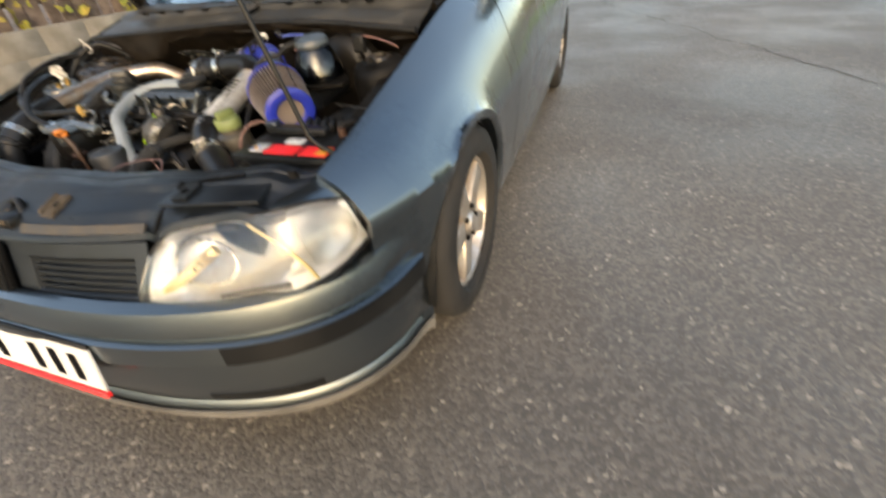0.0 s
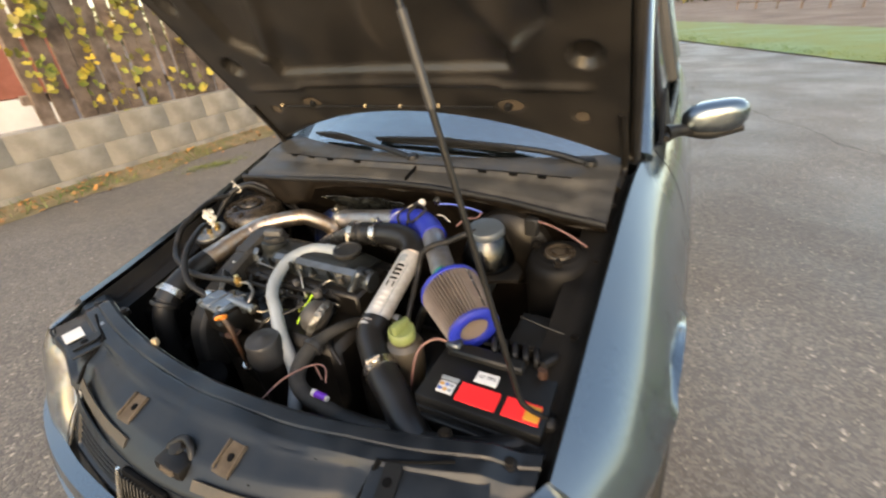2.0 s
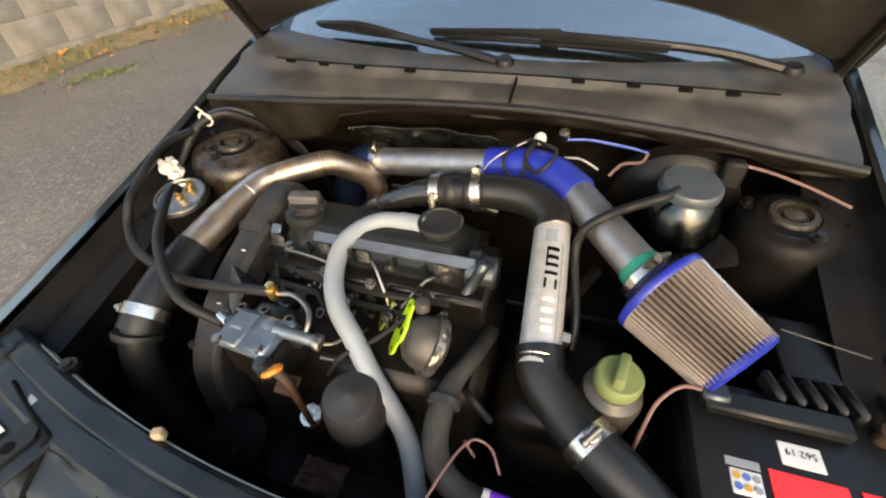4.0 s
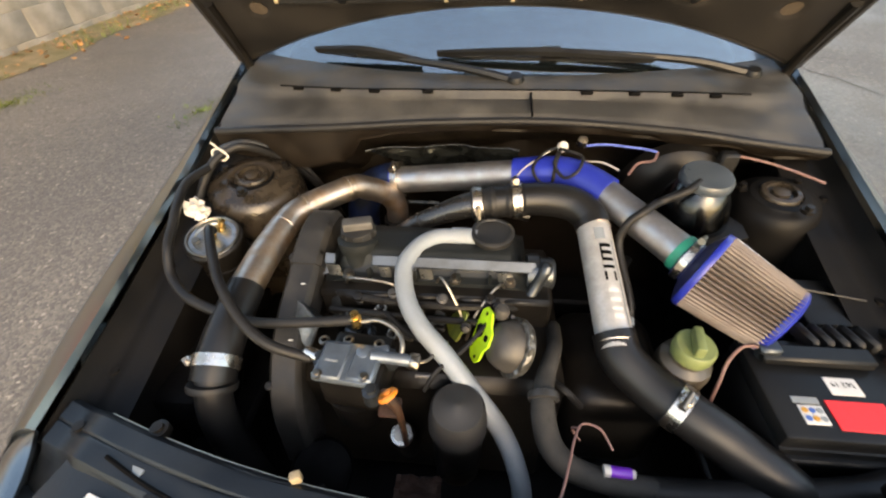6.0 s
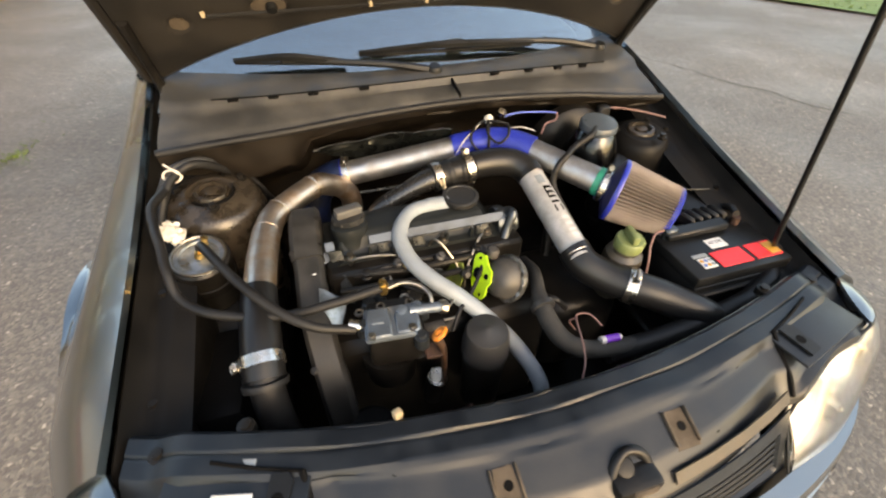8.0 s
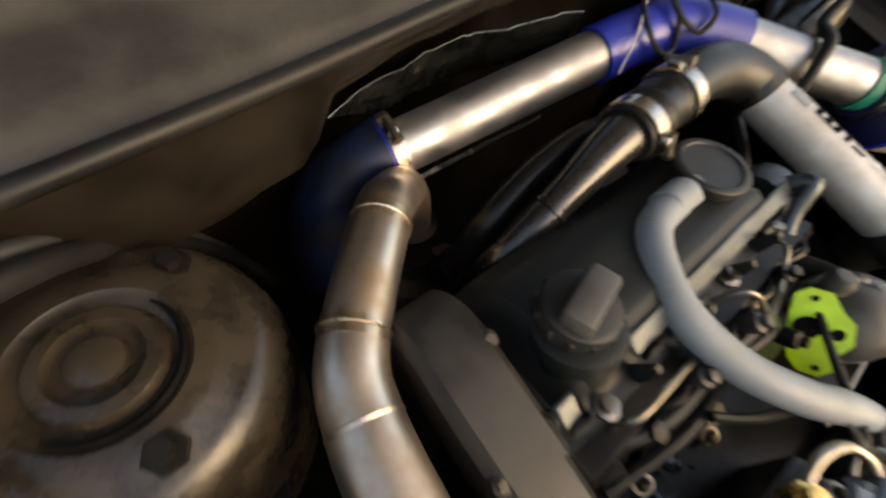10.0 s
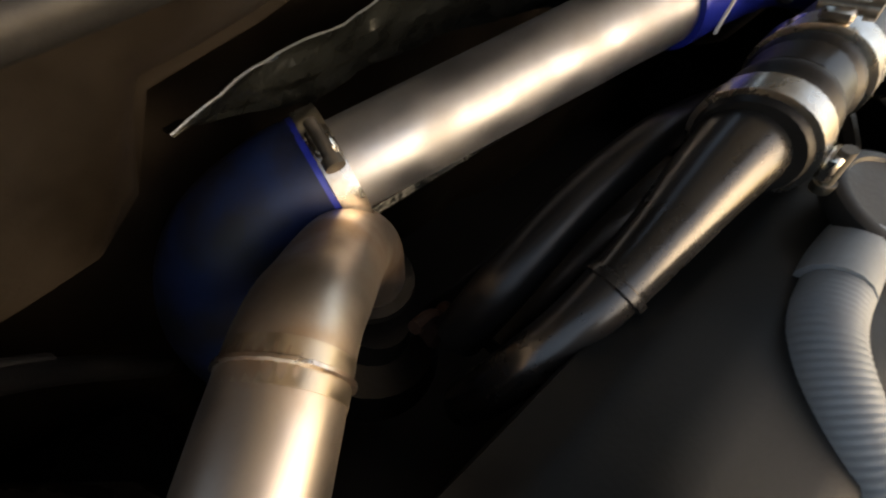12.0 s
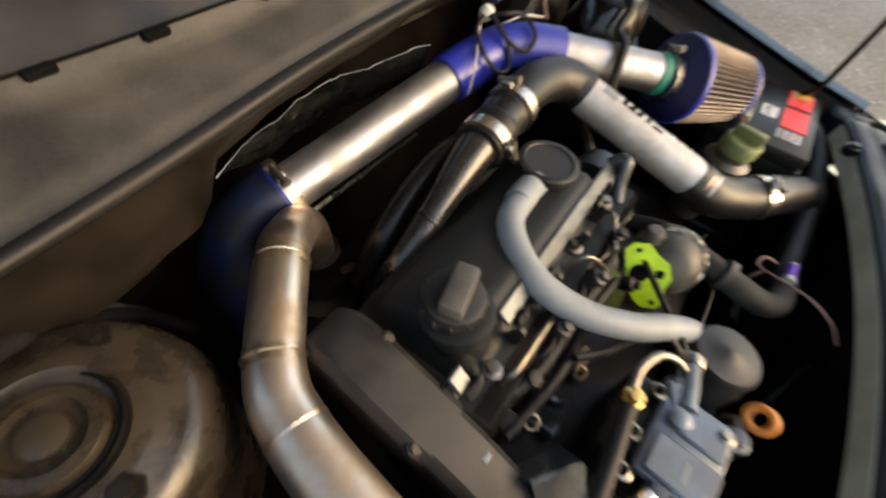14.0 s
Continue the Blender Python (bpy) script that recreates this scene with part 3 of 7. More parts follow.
def build_fence():
    rnd = random.Random(21)
    fence = thing("board_fence", (WALL_X - 0.22, 5, 0.58), "old fence of dark weathered vertical wooden boards", "fence")
    y = 1.92
    while y < 11:
        w = rnd.uniform(0.12, 0.17)
        h = rnd.uniform(1.45, 1.6)
        lean = Matrix.Rotation(rnd.uniform(-0.03, 0.03) - 0.03, 4, "X") @ Matrix.Rotation(rnd.uniform(-0.02, 0.02), 4, "Y")
        part("board", Geo().box((WALL_X - 0.17 + rnd.uniform(-0.012, 0.012), y + w / 2, 0.585 + h / 2), (0.026, w, h), 0.004, lean), WOOD, fence)
        y += w + rnd.uniform(0.008, 0.04)
    for z in (0.85, 1.75):
        part("rail", Geo().box((WALL_X - 0.225, 6.4, z), (0.05, 9.1, 0.09), 0.005), WOOD, fence)
    for yy in (2.0, 4.4, 6.8, 9.2, 10.9):
        part("post", Geo().box((WALL_X - 0.295, yy, 1.1), (0.09, 0.09, 2.2), 0.006), WOOD, fence)
    g = Geo()
    shape = [(0, -0.5), (0.3, -0.35), (0.55, 0.0), (0.25, 0.12), (0.3, 0.4), (0.0, 0.62), (-0.28, 0.38), (-0.24, 0.1), (-0.55, -0.02), (-0.3, -0.36)]
    strands = [(2.05, 1.6, 0.9, 190), (2.45, 1.6, 0.7, 200), (2.75, 1.55, 0.55, 130), (3.0, 1.7, 0.6, 150), (3.5, 1.6, 0.62, 120), (3.75, 1.35, 0.58, 60), (4.2, 1.7, 0.6, 190), (4.7, 1.7, 0.55, 190), (5.3, 1.8, 0.6, 160), (6.2, 1.8, 0.8, 160), (7.2, 1.8, 0.7, 150), (2.2, 2.1, 1.4, 330), (3.1, 2.15, 1.5, 260), (4.4, 2.1, 1.5, 260)]
    for sy, z0, z1, count in strands:
        for i in range(int(count * 0.15)):
            t = rnd.random()
            z = z0 + (z1 - z0) * t
            spread = 0.16 * (1 - 0.6 * t)
            c = Vector((WALL_X - 0.13 + rnd.uniform(0, 0.09), sy + rnd.gauss(0, spread), z))
            s = rnd.uniform(0.05, 0.105)
            e = Euler((rnd.gauss(1.2, 0.5), rnd.gauss(0, 0.5), rnd.gauss(1.57, 0.6))).to_matrix()
            g.add([c + e @ Vector((px * s, py * s, 0.25 * s * abs(px))) for px, py in shape], [[0, 1, 2, 3], [0, 3, 4, 5], [0, 5, 6, 7], [0, 7, 8, 9]])
    single("vine_leaves", g, LEAF, (0, 0, 0), "yellow and green autumn vine leaves hanging over the fence", "vine", kind="stuff")


def build_fallen_leaves():
    rnd = random.Random(8)
    g = Geo()
    shape = [(0, -0.5), (0.35, -0.2), (0.45, 0.1), (0.0, 0.6), (-0.4, 0.15), (-0.35, -0.25)]
    for i in range(420):
        y = rnd.uniform(0.5, 10)
        x = WALL_X + 0.03 + abs(rnd.gauss(0, 0.22))
        s, a = rnd.uniform(0.025, 0.06), rnd.uniform(0, 6.28)
        e = Euler((rnd.gauss(0, 0.3), rnd.gauss(0, 0.3), a)).to_matrix()
        z = 0.062 * max(0, 1 - (x - WALL_X) / 0.42) + 0.012
        g.add([Vector((x, y, z)) + e @ Vector((px * s, py * s, 0.3 * s * abs(px))) for px, py in shape], [[0, 1, 2, 3], [0, 3, 4, 5]])
    single("fallen_leaves", g, DRYLEAF, (0, 0, 0), "fallen orange and brown leaves along the wall", "leaves", kind="stuff")


def build_house():
    house = thing("garden_building", (-9.5, 0.5, 0), "white rendered building with a brick-red band", "building")
    part("wall", Geo().box((-9.5, 0.3, 0.28), (0.3, 7.6, 0.56), 0.01), RENDER, house)
    part("band", Geo().box((-9.5, 0.5, 1.0), (0.34, 8.1, 0.9), 0.02), BRICKRED, house, "brick-red band over the white wall")
    part("upper_wall", Geo().box((-9.5, 0.5, 2.75), (0.3, 8, 2.6), 0.01), RENDER, house)
    part("roof", Geo().box((-10.8, 0.5, 4.35), (4.2, 8.8, 0.16), 0.02, Matrix.Rotation(0.45, 4, "Y")), BRICKRED, house)


build_wall()
build_fence()
build_fallen_leaves()
build_house()

# ---- the car ----
AXLE_F, AXLE_R, WHEEL_Z, ARCH = 0.755, 3.195, 0.29, 0.315
car = thing("hatchback_car", (0, 1.9, 0), "dark blue-green hatchback car with its bonnet propped open", "car")

EDGE_Z = [(0.18, 0.625), (0.3, 0.645), (0.45, 0.675), (0.75, 0.748), (1.15, 0.852), (1.35, 0.868), (2.4, 0.895), (3.3, 0.915), (3.75, 0.9)]
EDGE_X = [(0.18, 0.63), (0.3, 0.645), (0.75, 0.652), (1.15, 0.665), (1.35, 0.7), (1.6, 0.735), (2.4, 0.74), (3.3, 0.7), (3.75, 0.6)]
OUT_X = [(0.18, 0.65), (0.3, 0.727), (0.36, 0.754), (0.45, 0.786), (0.6, 0.812), (0.76, 0.824), (1.0, 0.828), (1.4, 0.838), (2.4, 0.842), (3.1, 0.825), (3.5, 0.77), (3.75, 0.66)]


def arch_floor(y, low):
    for c in (AXLE_F, AXLE_R):
        if abs(y - c) < ARCH:
            low = max(low, WHEEL_Z + math.sqrt(ARCH ** 2 - (y - c) ** 2))
    return low


def side_point(y, v, low=0.19):
    """The left flank: v runs from the top edge (0) down to the sill (1)."""
    xi, zi, xo = curve(EDGE_X, y), curve(EDGE_Z, y), curve(OUT_X, y)
    zs = 0.56 + 0.03 * bump_at(1.3 - y, 0.6)
    if v < 0.55:
        t, w, h = v / 0.55, xo - xi, zi - zs
        b0, b1, b2 = (1 - t) ** 2, 4 * t * (1 - t), t * t
        x = (b0 * xi + b1 * (xi + 0.54 * w) + b2 * xo) / (b0 + b1 + b2)
        z = (b0 * zi + b1 * (zi - 0.27 * h) + b2 * zs) / (b0 + b1 + b2)
    else:
        t = (v - 0.55) / 0.45
        zb = 0.2
        z = zs + (zb - zs) * t
        x = xo - 0.033 * t * t - 0.005 * min(1, t * 9)
    fl = arch_floor(y, low)
    if z < fl:
        z = fl
    for c in (AXLE_F, AXLE_R):
        d = math.hypot(y - c, z - WHEEL_Z) - ARCH
        if -0.002 <= d < 0.05:
            x += 0.006 * (1 - d / 0.05)
    return Vector((x, y, z))


def y_steps(y0, y1):
    ys = [y0 + (y1 - y0) * i / 44 for i in range(45)]
    for c in (AXLE_F, AXLE_R):
        for s in (-1, 1):
            for e in (0.0005, 0.002, 0.006, 0.014, 0.03, 0.05):
                q = c + s * (ARCH - e)
                if y0 < q < y1:
                    ys.append(q)
            q = c + s * (ARCH + 0.0005)
            if y0 < q < y1:
                ys.append(q)
    return sorted(ys)


def flank(y0, y1, v0=0.0, v1=1.0):
    ys = y_steps(y0, y1)
    n = len(ys) - 1
    return Geo().shell(lambda u, v: side_point(ys[round(u * n)], v0 + (v1 - v0) * v), n, 40, 0.012)


front_wing = flank(0.31, 1.29)
door_skin = flank(1.297, 2.43)
rear_quarter = flank(2.437, 3.76)
for g, nm, lb in ((front_wing, "front_wing", "dusty dark blue-green front wing"), (door_skin, "door_panel", ""), (rear_quarter, "rear_quarter", "")):
    part(nm, g, PAINT, car, lb)
    part(nm, g.mirrored(), PAINT, car, lb)


HB = spline([(0.362, 0.072, 0.484), (0.5, 0.098, 0.474), (0.62, 0.155, 0.478), (0.695, 0.234, 0.494), (0.733, 0.322, 0.526)], 6)
HT = spline([(0.374, 0.132, 0.562), (0.422, 0.157, 0.602), (0.505, 0.188, 0.614), (0.612, 0.208, 0.631), (0.668, 0.258, 0.629), (0.706, 0.308, 0.611)], 6)


def on(path, u):
    k = u * (len(path) - 1)
    i = min(int(k), len(path) - 2)
    return path[i].lerp(path[i + 1], k - i)


NOSE_V = min((k / 400 for k in range(220)), key=lambda q: abs(side_point(0.31, q).z - 0.614))


def wing_tip(u, v):
    """The narrow wing nose that runs forward along the headlight's upper edge."""
    outer = on(HT, 1 - 0.4 * u) + Vector((0.0, 0.003, 0.004))
    inner = side_point(0.31, 0).lerp(on(HT, 0.6) + Vector((-0.006, 0.006, 0.006)), u) + Vector((-0.006 * math.sin(math.pi * u), 0, 0))
    p = inner.lerp(outer, v) + Vector((0.002, 0, 0.008)) * math.sin(math.pi * v) * (1 - u)
    return p.lerp(side_point(0.31, NOSE_V * v), (1 - u) ** 3)


tip = Geo().shell(wing_tip, 10, 10, 0.006)
part("wing_nose", tip, PAINT, car)
part("wing_nose", tip.mirrored(), PAINT, car)

# inner wing flanges that the bonnet closes on
def flange(u, v):
    y = 0.3 + u * 0.9
    x, z = curve(EDGE_X, y) - 0.002, curve(EDGE_Z, y)
    return (x - 0.084 * v, y, z - 0.012 - 0.03 * min(1, v * 6) - 0.008 * v + 0.004 * math.exp(-((v - 0.55) / 0.12) ** 2))


fl = Geo().shell(flange, 30, 8, 0.003)
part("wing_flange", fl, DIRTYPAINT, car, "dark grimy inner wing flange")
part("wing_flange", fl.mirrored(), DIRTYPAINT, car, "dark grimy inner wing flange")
for side in (1, -1):
    for y in (0.42, 0.62, 0.84, 1.05):
        z = curve(EDGE_Z, y) - 0.05
        part("flange_bolt", Geo().lathe([(0.011, 0), (0.011, 0.004), (0.007, 0.004), (0.007, 0.009), (0, 0.009)], (side * (curve(EDGE_X, y) - 0.03), y, z), seg=10), GREASE, car)


# bumper
PLAN = [(0.0, 0.015), (0.15, 0.018), (0.32, 0.035), (0.48, 0.075), (0.6, 0.13), (0.69, 0.21), (0.745, 0.31), (0.766, 0.4), (0.777, 0.452)]
plan_pts = spline([(x, y, 0) for x, y in PLAN], 6)
SECT = [(0.482, -0.03), (0.478, -0.004), (0.46, 0.002), (0.43, 0.004), (0.425, -0.006), (0.413, -0.006), (0.408, 0.012), (0.365, 0.014), (0.36, 0.004), (0.29, 0.002), (0.24, -0.004), (0.215, -0.014), (0.2, -0.004), (0.165, -0.012), (0.155, -0.03)]


def bumper_point(u, v):
    k = u * (len(plan_pts) - 1)
    i = min(int(k), len(plan_pts) - 2)
    p = plan_pts[i].lerp(plan_pts[i + 1], k - i)
    t = (plan_pts[i + 1] - plan_pts[i]).normalized()
    nrm = Vector((t.y, -t.x, 0))
    j = v * (len(SECT) - 1)
    m = min(int(j), len(SECT) - 2)
    z = SECT[m][0] + (SECT[m + 1][0] - SECT[m][0]) * (j - m)
    o = SECT[m][1] + (SECT[m + 1][1] - SECT[m][1]) * (j - m)
    q = p + nrm * o * (1 - 0.9 * bump_at(0.94 - u, 0.12))
    z += 0.026 * bump_at(0.78 - u, 0.3) * bump_at(v - 0.2, 0.25)
    return Vector((q.x, q.y, z))


full = Geo().shell(lambda u, v: bumper_point(u * 2 - 1, v) if u >= 0.5 else Vector((-1, 1, 1)) * bumper_point(1 - u * 2, v), 96, len(SECT) - 1, 0.006)
part("front_bumper", full, PAINT, car, "dusty dark painted front bumper", sharp=50)


def bumper_strip(u0, u1, v0, v1, off):
    def fn(u, v):
        a = bumper_point(u0 + (u1 - u0) * u, v0 + (v1 - v0) * v)
        c = Vector((0, 0.6, a.z))
        return a + (a - c).normalized() * off
    return Geo().shell(fn, 24, 4, 0.004)


s1 = bumper_strip(0.4, 0.93, 0.43, 0.57, 0.005)
part("rubbing_strip", s1, PLASTIC, car, "black rubbing strip")
part("rubbing_strip", s1.mirrored(), PLASTIC, car, "black rubbing strip")
fog = bumper_strip(0.33, 0.55, 0.69, 0.74, 0.004)
part("lower_recess", fog, PLASTIC, car, "dirty blanked lower opening")
part("lower_recess", fog.mirrored(), PLASTIC, car, "dirty blanked lower opening")
lip = bumper_strip(0.0, 0.97, 0.86, 0.97, 0.012)
lip_m = material("scuffed_lip", (0.06, 0.056, 0.051), 0.7, 0, (0.14, 0.128, 0.112), 10, 200, 0.7, 0.2)
part("lower_lip", lip, lip_m, car, "scuffed grey lower lip")
part("lower_lip", lip.mirrored(), lip_m, car, "scuffed grey lower lip")

# number plate
plate = part("number_plate", Geo().box((-0.013, -0.006, 0.352), (0.52, 0.008, 0.11), 0.002, Matrix.Rotation(-0.17, 4, "X")), PAPER, car, "white number plate with a blue band and red frame edge")
tiltm = Matrix.Translation((-0.013, -0.0115, 0.352)) @ Matrix.Rotation(-0.17, 4, "X")
part("blue_band", Geo().box((0, 0, 0), (0.042, 0.003, 0.106), 0.0005, tiltm @ Matrix.Translation((-0.236, 0, 0))), BLUEINK, plate, "blue plate band")
part("plate_edge", Geo().box((0, 0, 0), (0.53, 0.012, 0.012), 0.002, tiltm @ Matrix.Translation((0.0, 0.002, -0.062))), RED, plate, "red lower frame edge")
part("plate_frame", Geo().box((0, 0, 0), (0.535, 0.008, 0.012), 0.002, tiltm @ Matrix.Translation((0.0, 0.003, 0.06))), PLASTIC, plate)
for k in range(7):
    if k == 3:
        continue
    part("plate_bar", Geo().box((0, 0, 0), (0.02, 0.002, 0.066), 0.0005, tiltm @ Matrix.Translation((-0.165 + k * 0.062, -0.0012, 0))), INKSHADE, plate)

# front panel between the headlights, with an inset grille on each side
def panel_base(x, v):
    a = (abs(x) / 0.36) ** 2
    return Vector((x, 0.046 + 0.037 * a, 0.476)).lerp(Vector((x, 0.078 + 0.056 * a, 0.582)), v)


def front_face(u, v):
    x = -0.37 + 0.74 * u
    p = panel_base(x, v)
    a = abs(x)
    inset = bump_at(max(0.112 - a, a - 0.34), 0.006) * bump_at(max(0.1 - v, v - 0.72), 0.05)
    mid = bump_at(abs(x + 0.012) - 0.068, 0.006) * bump_at(max(0.02 - v, v - 0.93), 0.04)
    p.y += 0.014 * inset + 0.006 * mid
    return p


part("grille_panel", Geo().shell(front_face, 148, 50, 0.003), BAYPAINT, car, "dark plastic front panel with inset grilles", sharp=30)
for side in (1, -1):
    for k in range(5):
        v = 0.17 + k * 0.122
        pts = [panel_base(side * x, v) + Vector((0, 0.007, 0)) for x in (0.112, 0.19, 0.27, 0.34)]
        part("grille_slat", Geo().tube(pts, 0.0036, 8), PLASTIC, car)
emb = part("emblem_panel", Geo().box((-0.012, 0.058, 0.53), (0.128, 0.014, 0.108), 0.006, Matrix.Rotation(-0.3, 4, "X"), 2), INKSHADE, car, "dark finned emblem panel")
for k in range(11):
    part("fin", Geo().box((-0.064 + k * 0.0104, 0.049, 0.53), (0.003, 0.01, 0.1), 0.001, Matrix.Rotation(-0.3, 4, "X")), PLASTIC, emb)
g = Geo().box((-0.012, 0.044, 0.522), (0.056, 0.008, 0.05), 0.012, Matrix.Rotation(-0.3, 4, "X"), 2)
part("badge", g, PLASTIC, emb, "plain dark badge shape")
part("emblem_edge", Geo().tube([(-0.078, 0.066, 0.585), (-0.08, 0.048, 0.53), (-0.066, 0.034, 0.472)], 0.004, 8), CLAMP, emb, "bright edge")


# slam panel over the radiator
LAMP_Y = [(0.374, 0.132), (0.422, 0.157), (0.505, 0.188), (0.612, 0.208), (0.668, 0.258)]
LAMP_Z = [(0.374, 0.572), (0.422, 0.602), (0.505, 0.614), (0.612, 0.631), (0.668, 0.629)]

def slam(u, v):
    x = -0.63 + 1.26 * u
    a = abs(x)
    yr = 0.255 + 0.098 * (a / 0.6) ** 2
    t = min(max((a - 0.36) / 0.04, 0), 1)
    yf = (0.078 + 0.075 * (a / 0.36) ** 2) * (1 - t) + (curve(LAMP_Y, a) - 0.002) * t
    zf = 0.577 * (1 - t) + (curve(LAMP_Z, a) - 0.012 * (a / 0.6) ** 2) * t
    rise = 0.012 * (a / 0.6) ** 2
    prof = [(yr + 0.004, 0.6), (yr, 0.641), (yr - 0.006, 0.6465), (yr - 0.028, 0.647), (yr - 0.0315, 0.6425), (yr - 0.036, 0.6455), (yr - 0.06, 0.645),
            (yr * 0.5 + yf * 0.5, 0.633), (yr * 0.25 + yf * 0.75, 0.617), (yf + 0.022, max(zf + 0.012, 0.6)), (yf + 0.006, zf + 0.008), (yf, zf - 0.005)]
    k = v * (len(prof) - 1)
    i = min(int(k), len(prof) - 2)
    y = prof[i][0] + (prof[i + 1][0] - prof[i][0]) * (k - i)
    z = prof[i][1] + (prof[i + 1][1] - prof[i][1]) * (k - i)
    if 0.15 < v < 0.6:
        z += (0.0022 * math.sin(x * 23) + 0.004 * noise.noise(Vector((x * 9, v * 5, 3)))) * bump_at(a - 0.5, 0.1)
    return (x, y, z + rise - 0.02 * bump_at(0.575 - a, 0.06))


# thin strip over the rear face that carries its painted brightness
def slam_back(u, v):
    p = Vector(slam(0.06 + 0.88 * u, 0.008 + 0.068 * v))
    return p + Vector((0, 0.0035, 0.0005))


part("panel_back_edge", Geo().shell(slam_back, 60, 4, 0.002), LITLIP, car, "rear edge of the slam panel, painted pale as if lit")


def slam_z(x, y):
    """Height of the slam panel's upper face."""
    return min((Vector(slam(0.5 + x / 1.26, 0.1 + 0.0225 * k)) for k in range(41)), key=lambda q: abs(q.y - y)).z


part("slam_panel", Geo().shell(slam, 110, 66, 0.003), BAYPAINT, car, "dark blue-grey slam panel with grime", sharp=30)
for side in (1, -1):
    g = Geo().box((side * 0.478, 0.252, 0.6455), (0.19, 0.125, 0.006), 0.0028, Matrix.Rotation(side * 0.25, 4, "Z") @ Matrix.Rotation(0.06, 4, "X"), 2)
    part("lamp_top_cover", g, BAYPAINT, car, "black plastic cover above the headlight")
    for bx, by in ((0.585, 0.32), (0.47, 0.325)):
        z = slam_z(side * bx, by)
        part("panel_bolt", Geo().lathe([(0.013, -0.012), (0.013, 0.002), (0.008, 0.003), (0.008, 0.008), (0, 0.009)], (side * bx, by, z + 0.001), seg=10), GREASE, car)
    part("dimple", Geo().lathe([(0.013, -0.004), (0.012, 0.0008), (0.009, 0.0012), (0.006, -0.001), (0, -0.0015)], (side * 0.342, 0.165, slam_z(0.342, 0.165) + 0.001), (0, -0.3, 1), 18), DUSTLITTAN, car, "round pressed dimple, tan")
sticker = part("sticker", Geo().box((-0.487, 0.215, 0.651), (0.052, 0.04, 0.002), 0.0005, Matrix.Rotation(-0.25, 4, "Z") @ Matrix.Rotation(0.06, 4, "X")), PAPER, car, "white paper sticker")
part("sticker", Geo().box((-0.465, 0.265, 0.6545), (0.022, 0.017, 0.002), 0.0005, Matrix.Rotation(-0.25, 4, "Z") @ Matrix.Rotation(0.06, 4, "X")), GREYINK, car, "small grey sticker")

# socket tan is light put into the colour; the panel itself is dark
for sx, sy in ((-0.139, 0.15), (0.141, 0.152)):
    sz = slam_z(sx, sy) - 0.0015
    sock = part("stop_socket", Geo().slab([(-0.02, -0.028), (0.02, -0.028), (0.014, 0.026), (-0.014, 0.026)], 0.006, facing((sx, sy, sz - 0.001), (1, 0, 0), (0, 0.93, 0.36))), DUSTLITTAN, car, "stamped socket in the panel, coloured tan as if lit")
    part("socket_hole", Geo().lathe([(0.007, 0), (0.007, 0.0008), (0, 0.0008)], (sx + 0.002, sy, sz + 0.0055), (0, -0.36, 0.93), 14), INKSHADE, sock)
    for e in (-1, 1):
        part("socket_wall", Geo().box((sx + e * 0.019, sy, sz + 0.005), (0.004, 0.05, 0.012), 0.0015, Matrix.Rotation(0.36, 4, "X")), DUSTLITTAN, sock)
for side in (1, -1):
    br = part("lamp_bracket", Geo().slab([(-0.014, -0.03), (0.014, -0.03), (0.017, 0.02), (0.008, 0.03), (-0.013, 0.028)], 0.004, facing((side * 0.428, 0.215, 0.6495), (1, side * 0.25, 0), (-side * 0.25, 1, 0.08))), PLASTIC, car, "black headlight bracket plate")
    part("bracket_hole", Geo().lathe([(0.008, 0), (0.008, 0.0008), (0, 0.0008)], (side * 0.428, 0.212, 0.6535), (0, -0.08, 1), 14), INKSHADE, br)
    part("gap_line", Geo().tube([(side * x, y, slam_z(side * x, y) + 0.003) for x, y in ((0.384, 0.152), (0.386, 0.175), (0.39, 0.205), (0.396, 0.24))], 0.0052, 8), INKSHADE, car)
for side in (1, -1):
    part("gap_line", Geo().tube([(side * 0.395, 0.239, 0.651), (side * 0.45, 0.257, 0.655), (side * 0.51, 0.281, 0.659)], 0.0028, 8), INKSHADE, car)
    # ledge strip whose colour includes the low golden light
    ledge = [panel_base(side * x, 1.0) + Vector((0, 0.018, 0.023)) for x in (0.1, 0.17, 0.24, 0.31, 0.365)]
    part("brown_ledge", Geo().shell(lambda u, v: on(ledge, u) + Vector((0, 0.004 - 0.012 * v, 0.004 - 0.014 * v)), 16, 3, 0.003), LEDGE, car, "dusty brown ledge of the front panel, golden light in its colour")
part("panel_seam", Geo().tube([Vector(slam(0.35 + 0.42 * k / 40, 4 / 11 + 0.004 * math.sin(k * 0.9))) + Vector((0, 0, 0.0004)) for k in range(41)], 0.0016, 6), INKSHADE, car)
for hx, hv in ((-0.56, 0.2), (-0.5, 0.2), (-0.33, 0.2), (-0.12, 0.2), (0.16, 0.2), (0.34, 0.2), (0.5, 0.2), (-0.28, 0.6), (0.29, 0.6), (0.2, 0.75)):
    q = Vector(slam(0.5 + hx / 1.26, hv))
    part("panel_hole", Geo().lathe([(0.0055, -0.002), (0.0055, 0.0012), (0, 0.0012)], q, (0, -0.15, 1), 12), INKSHADE, car)
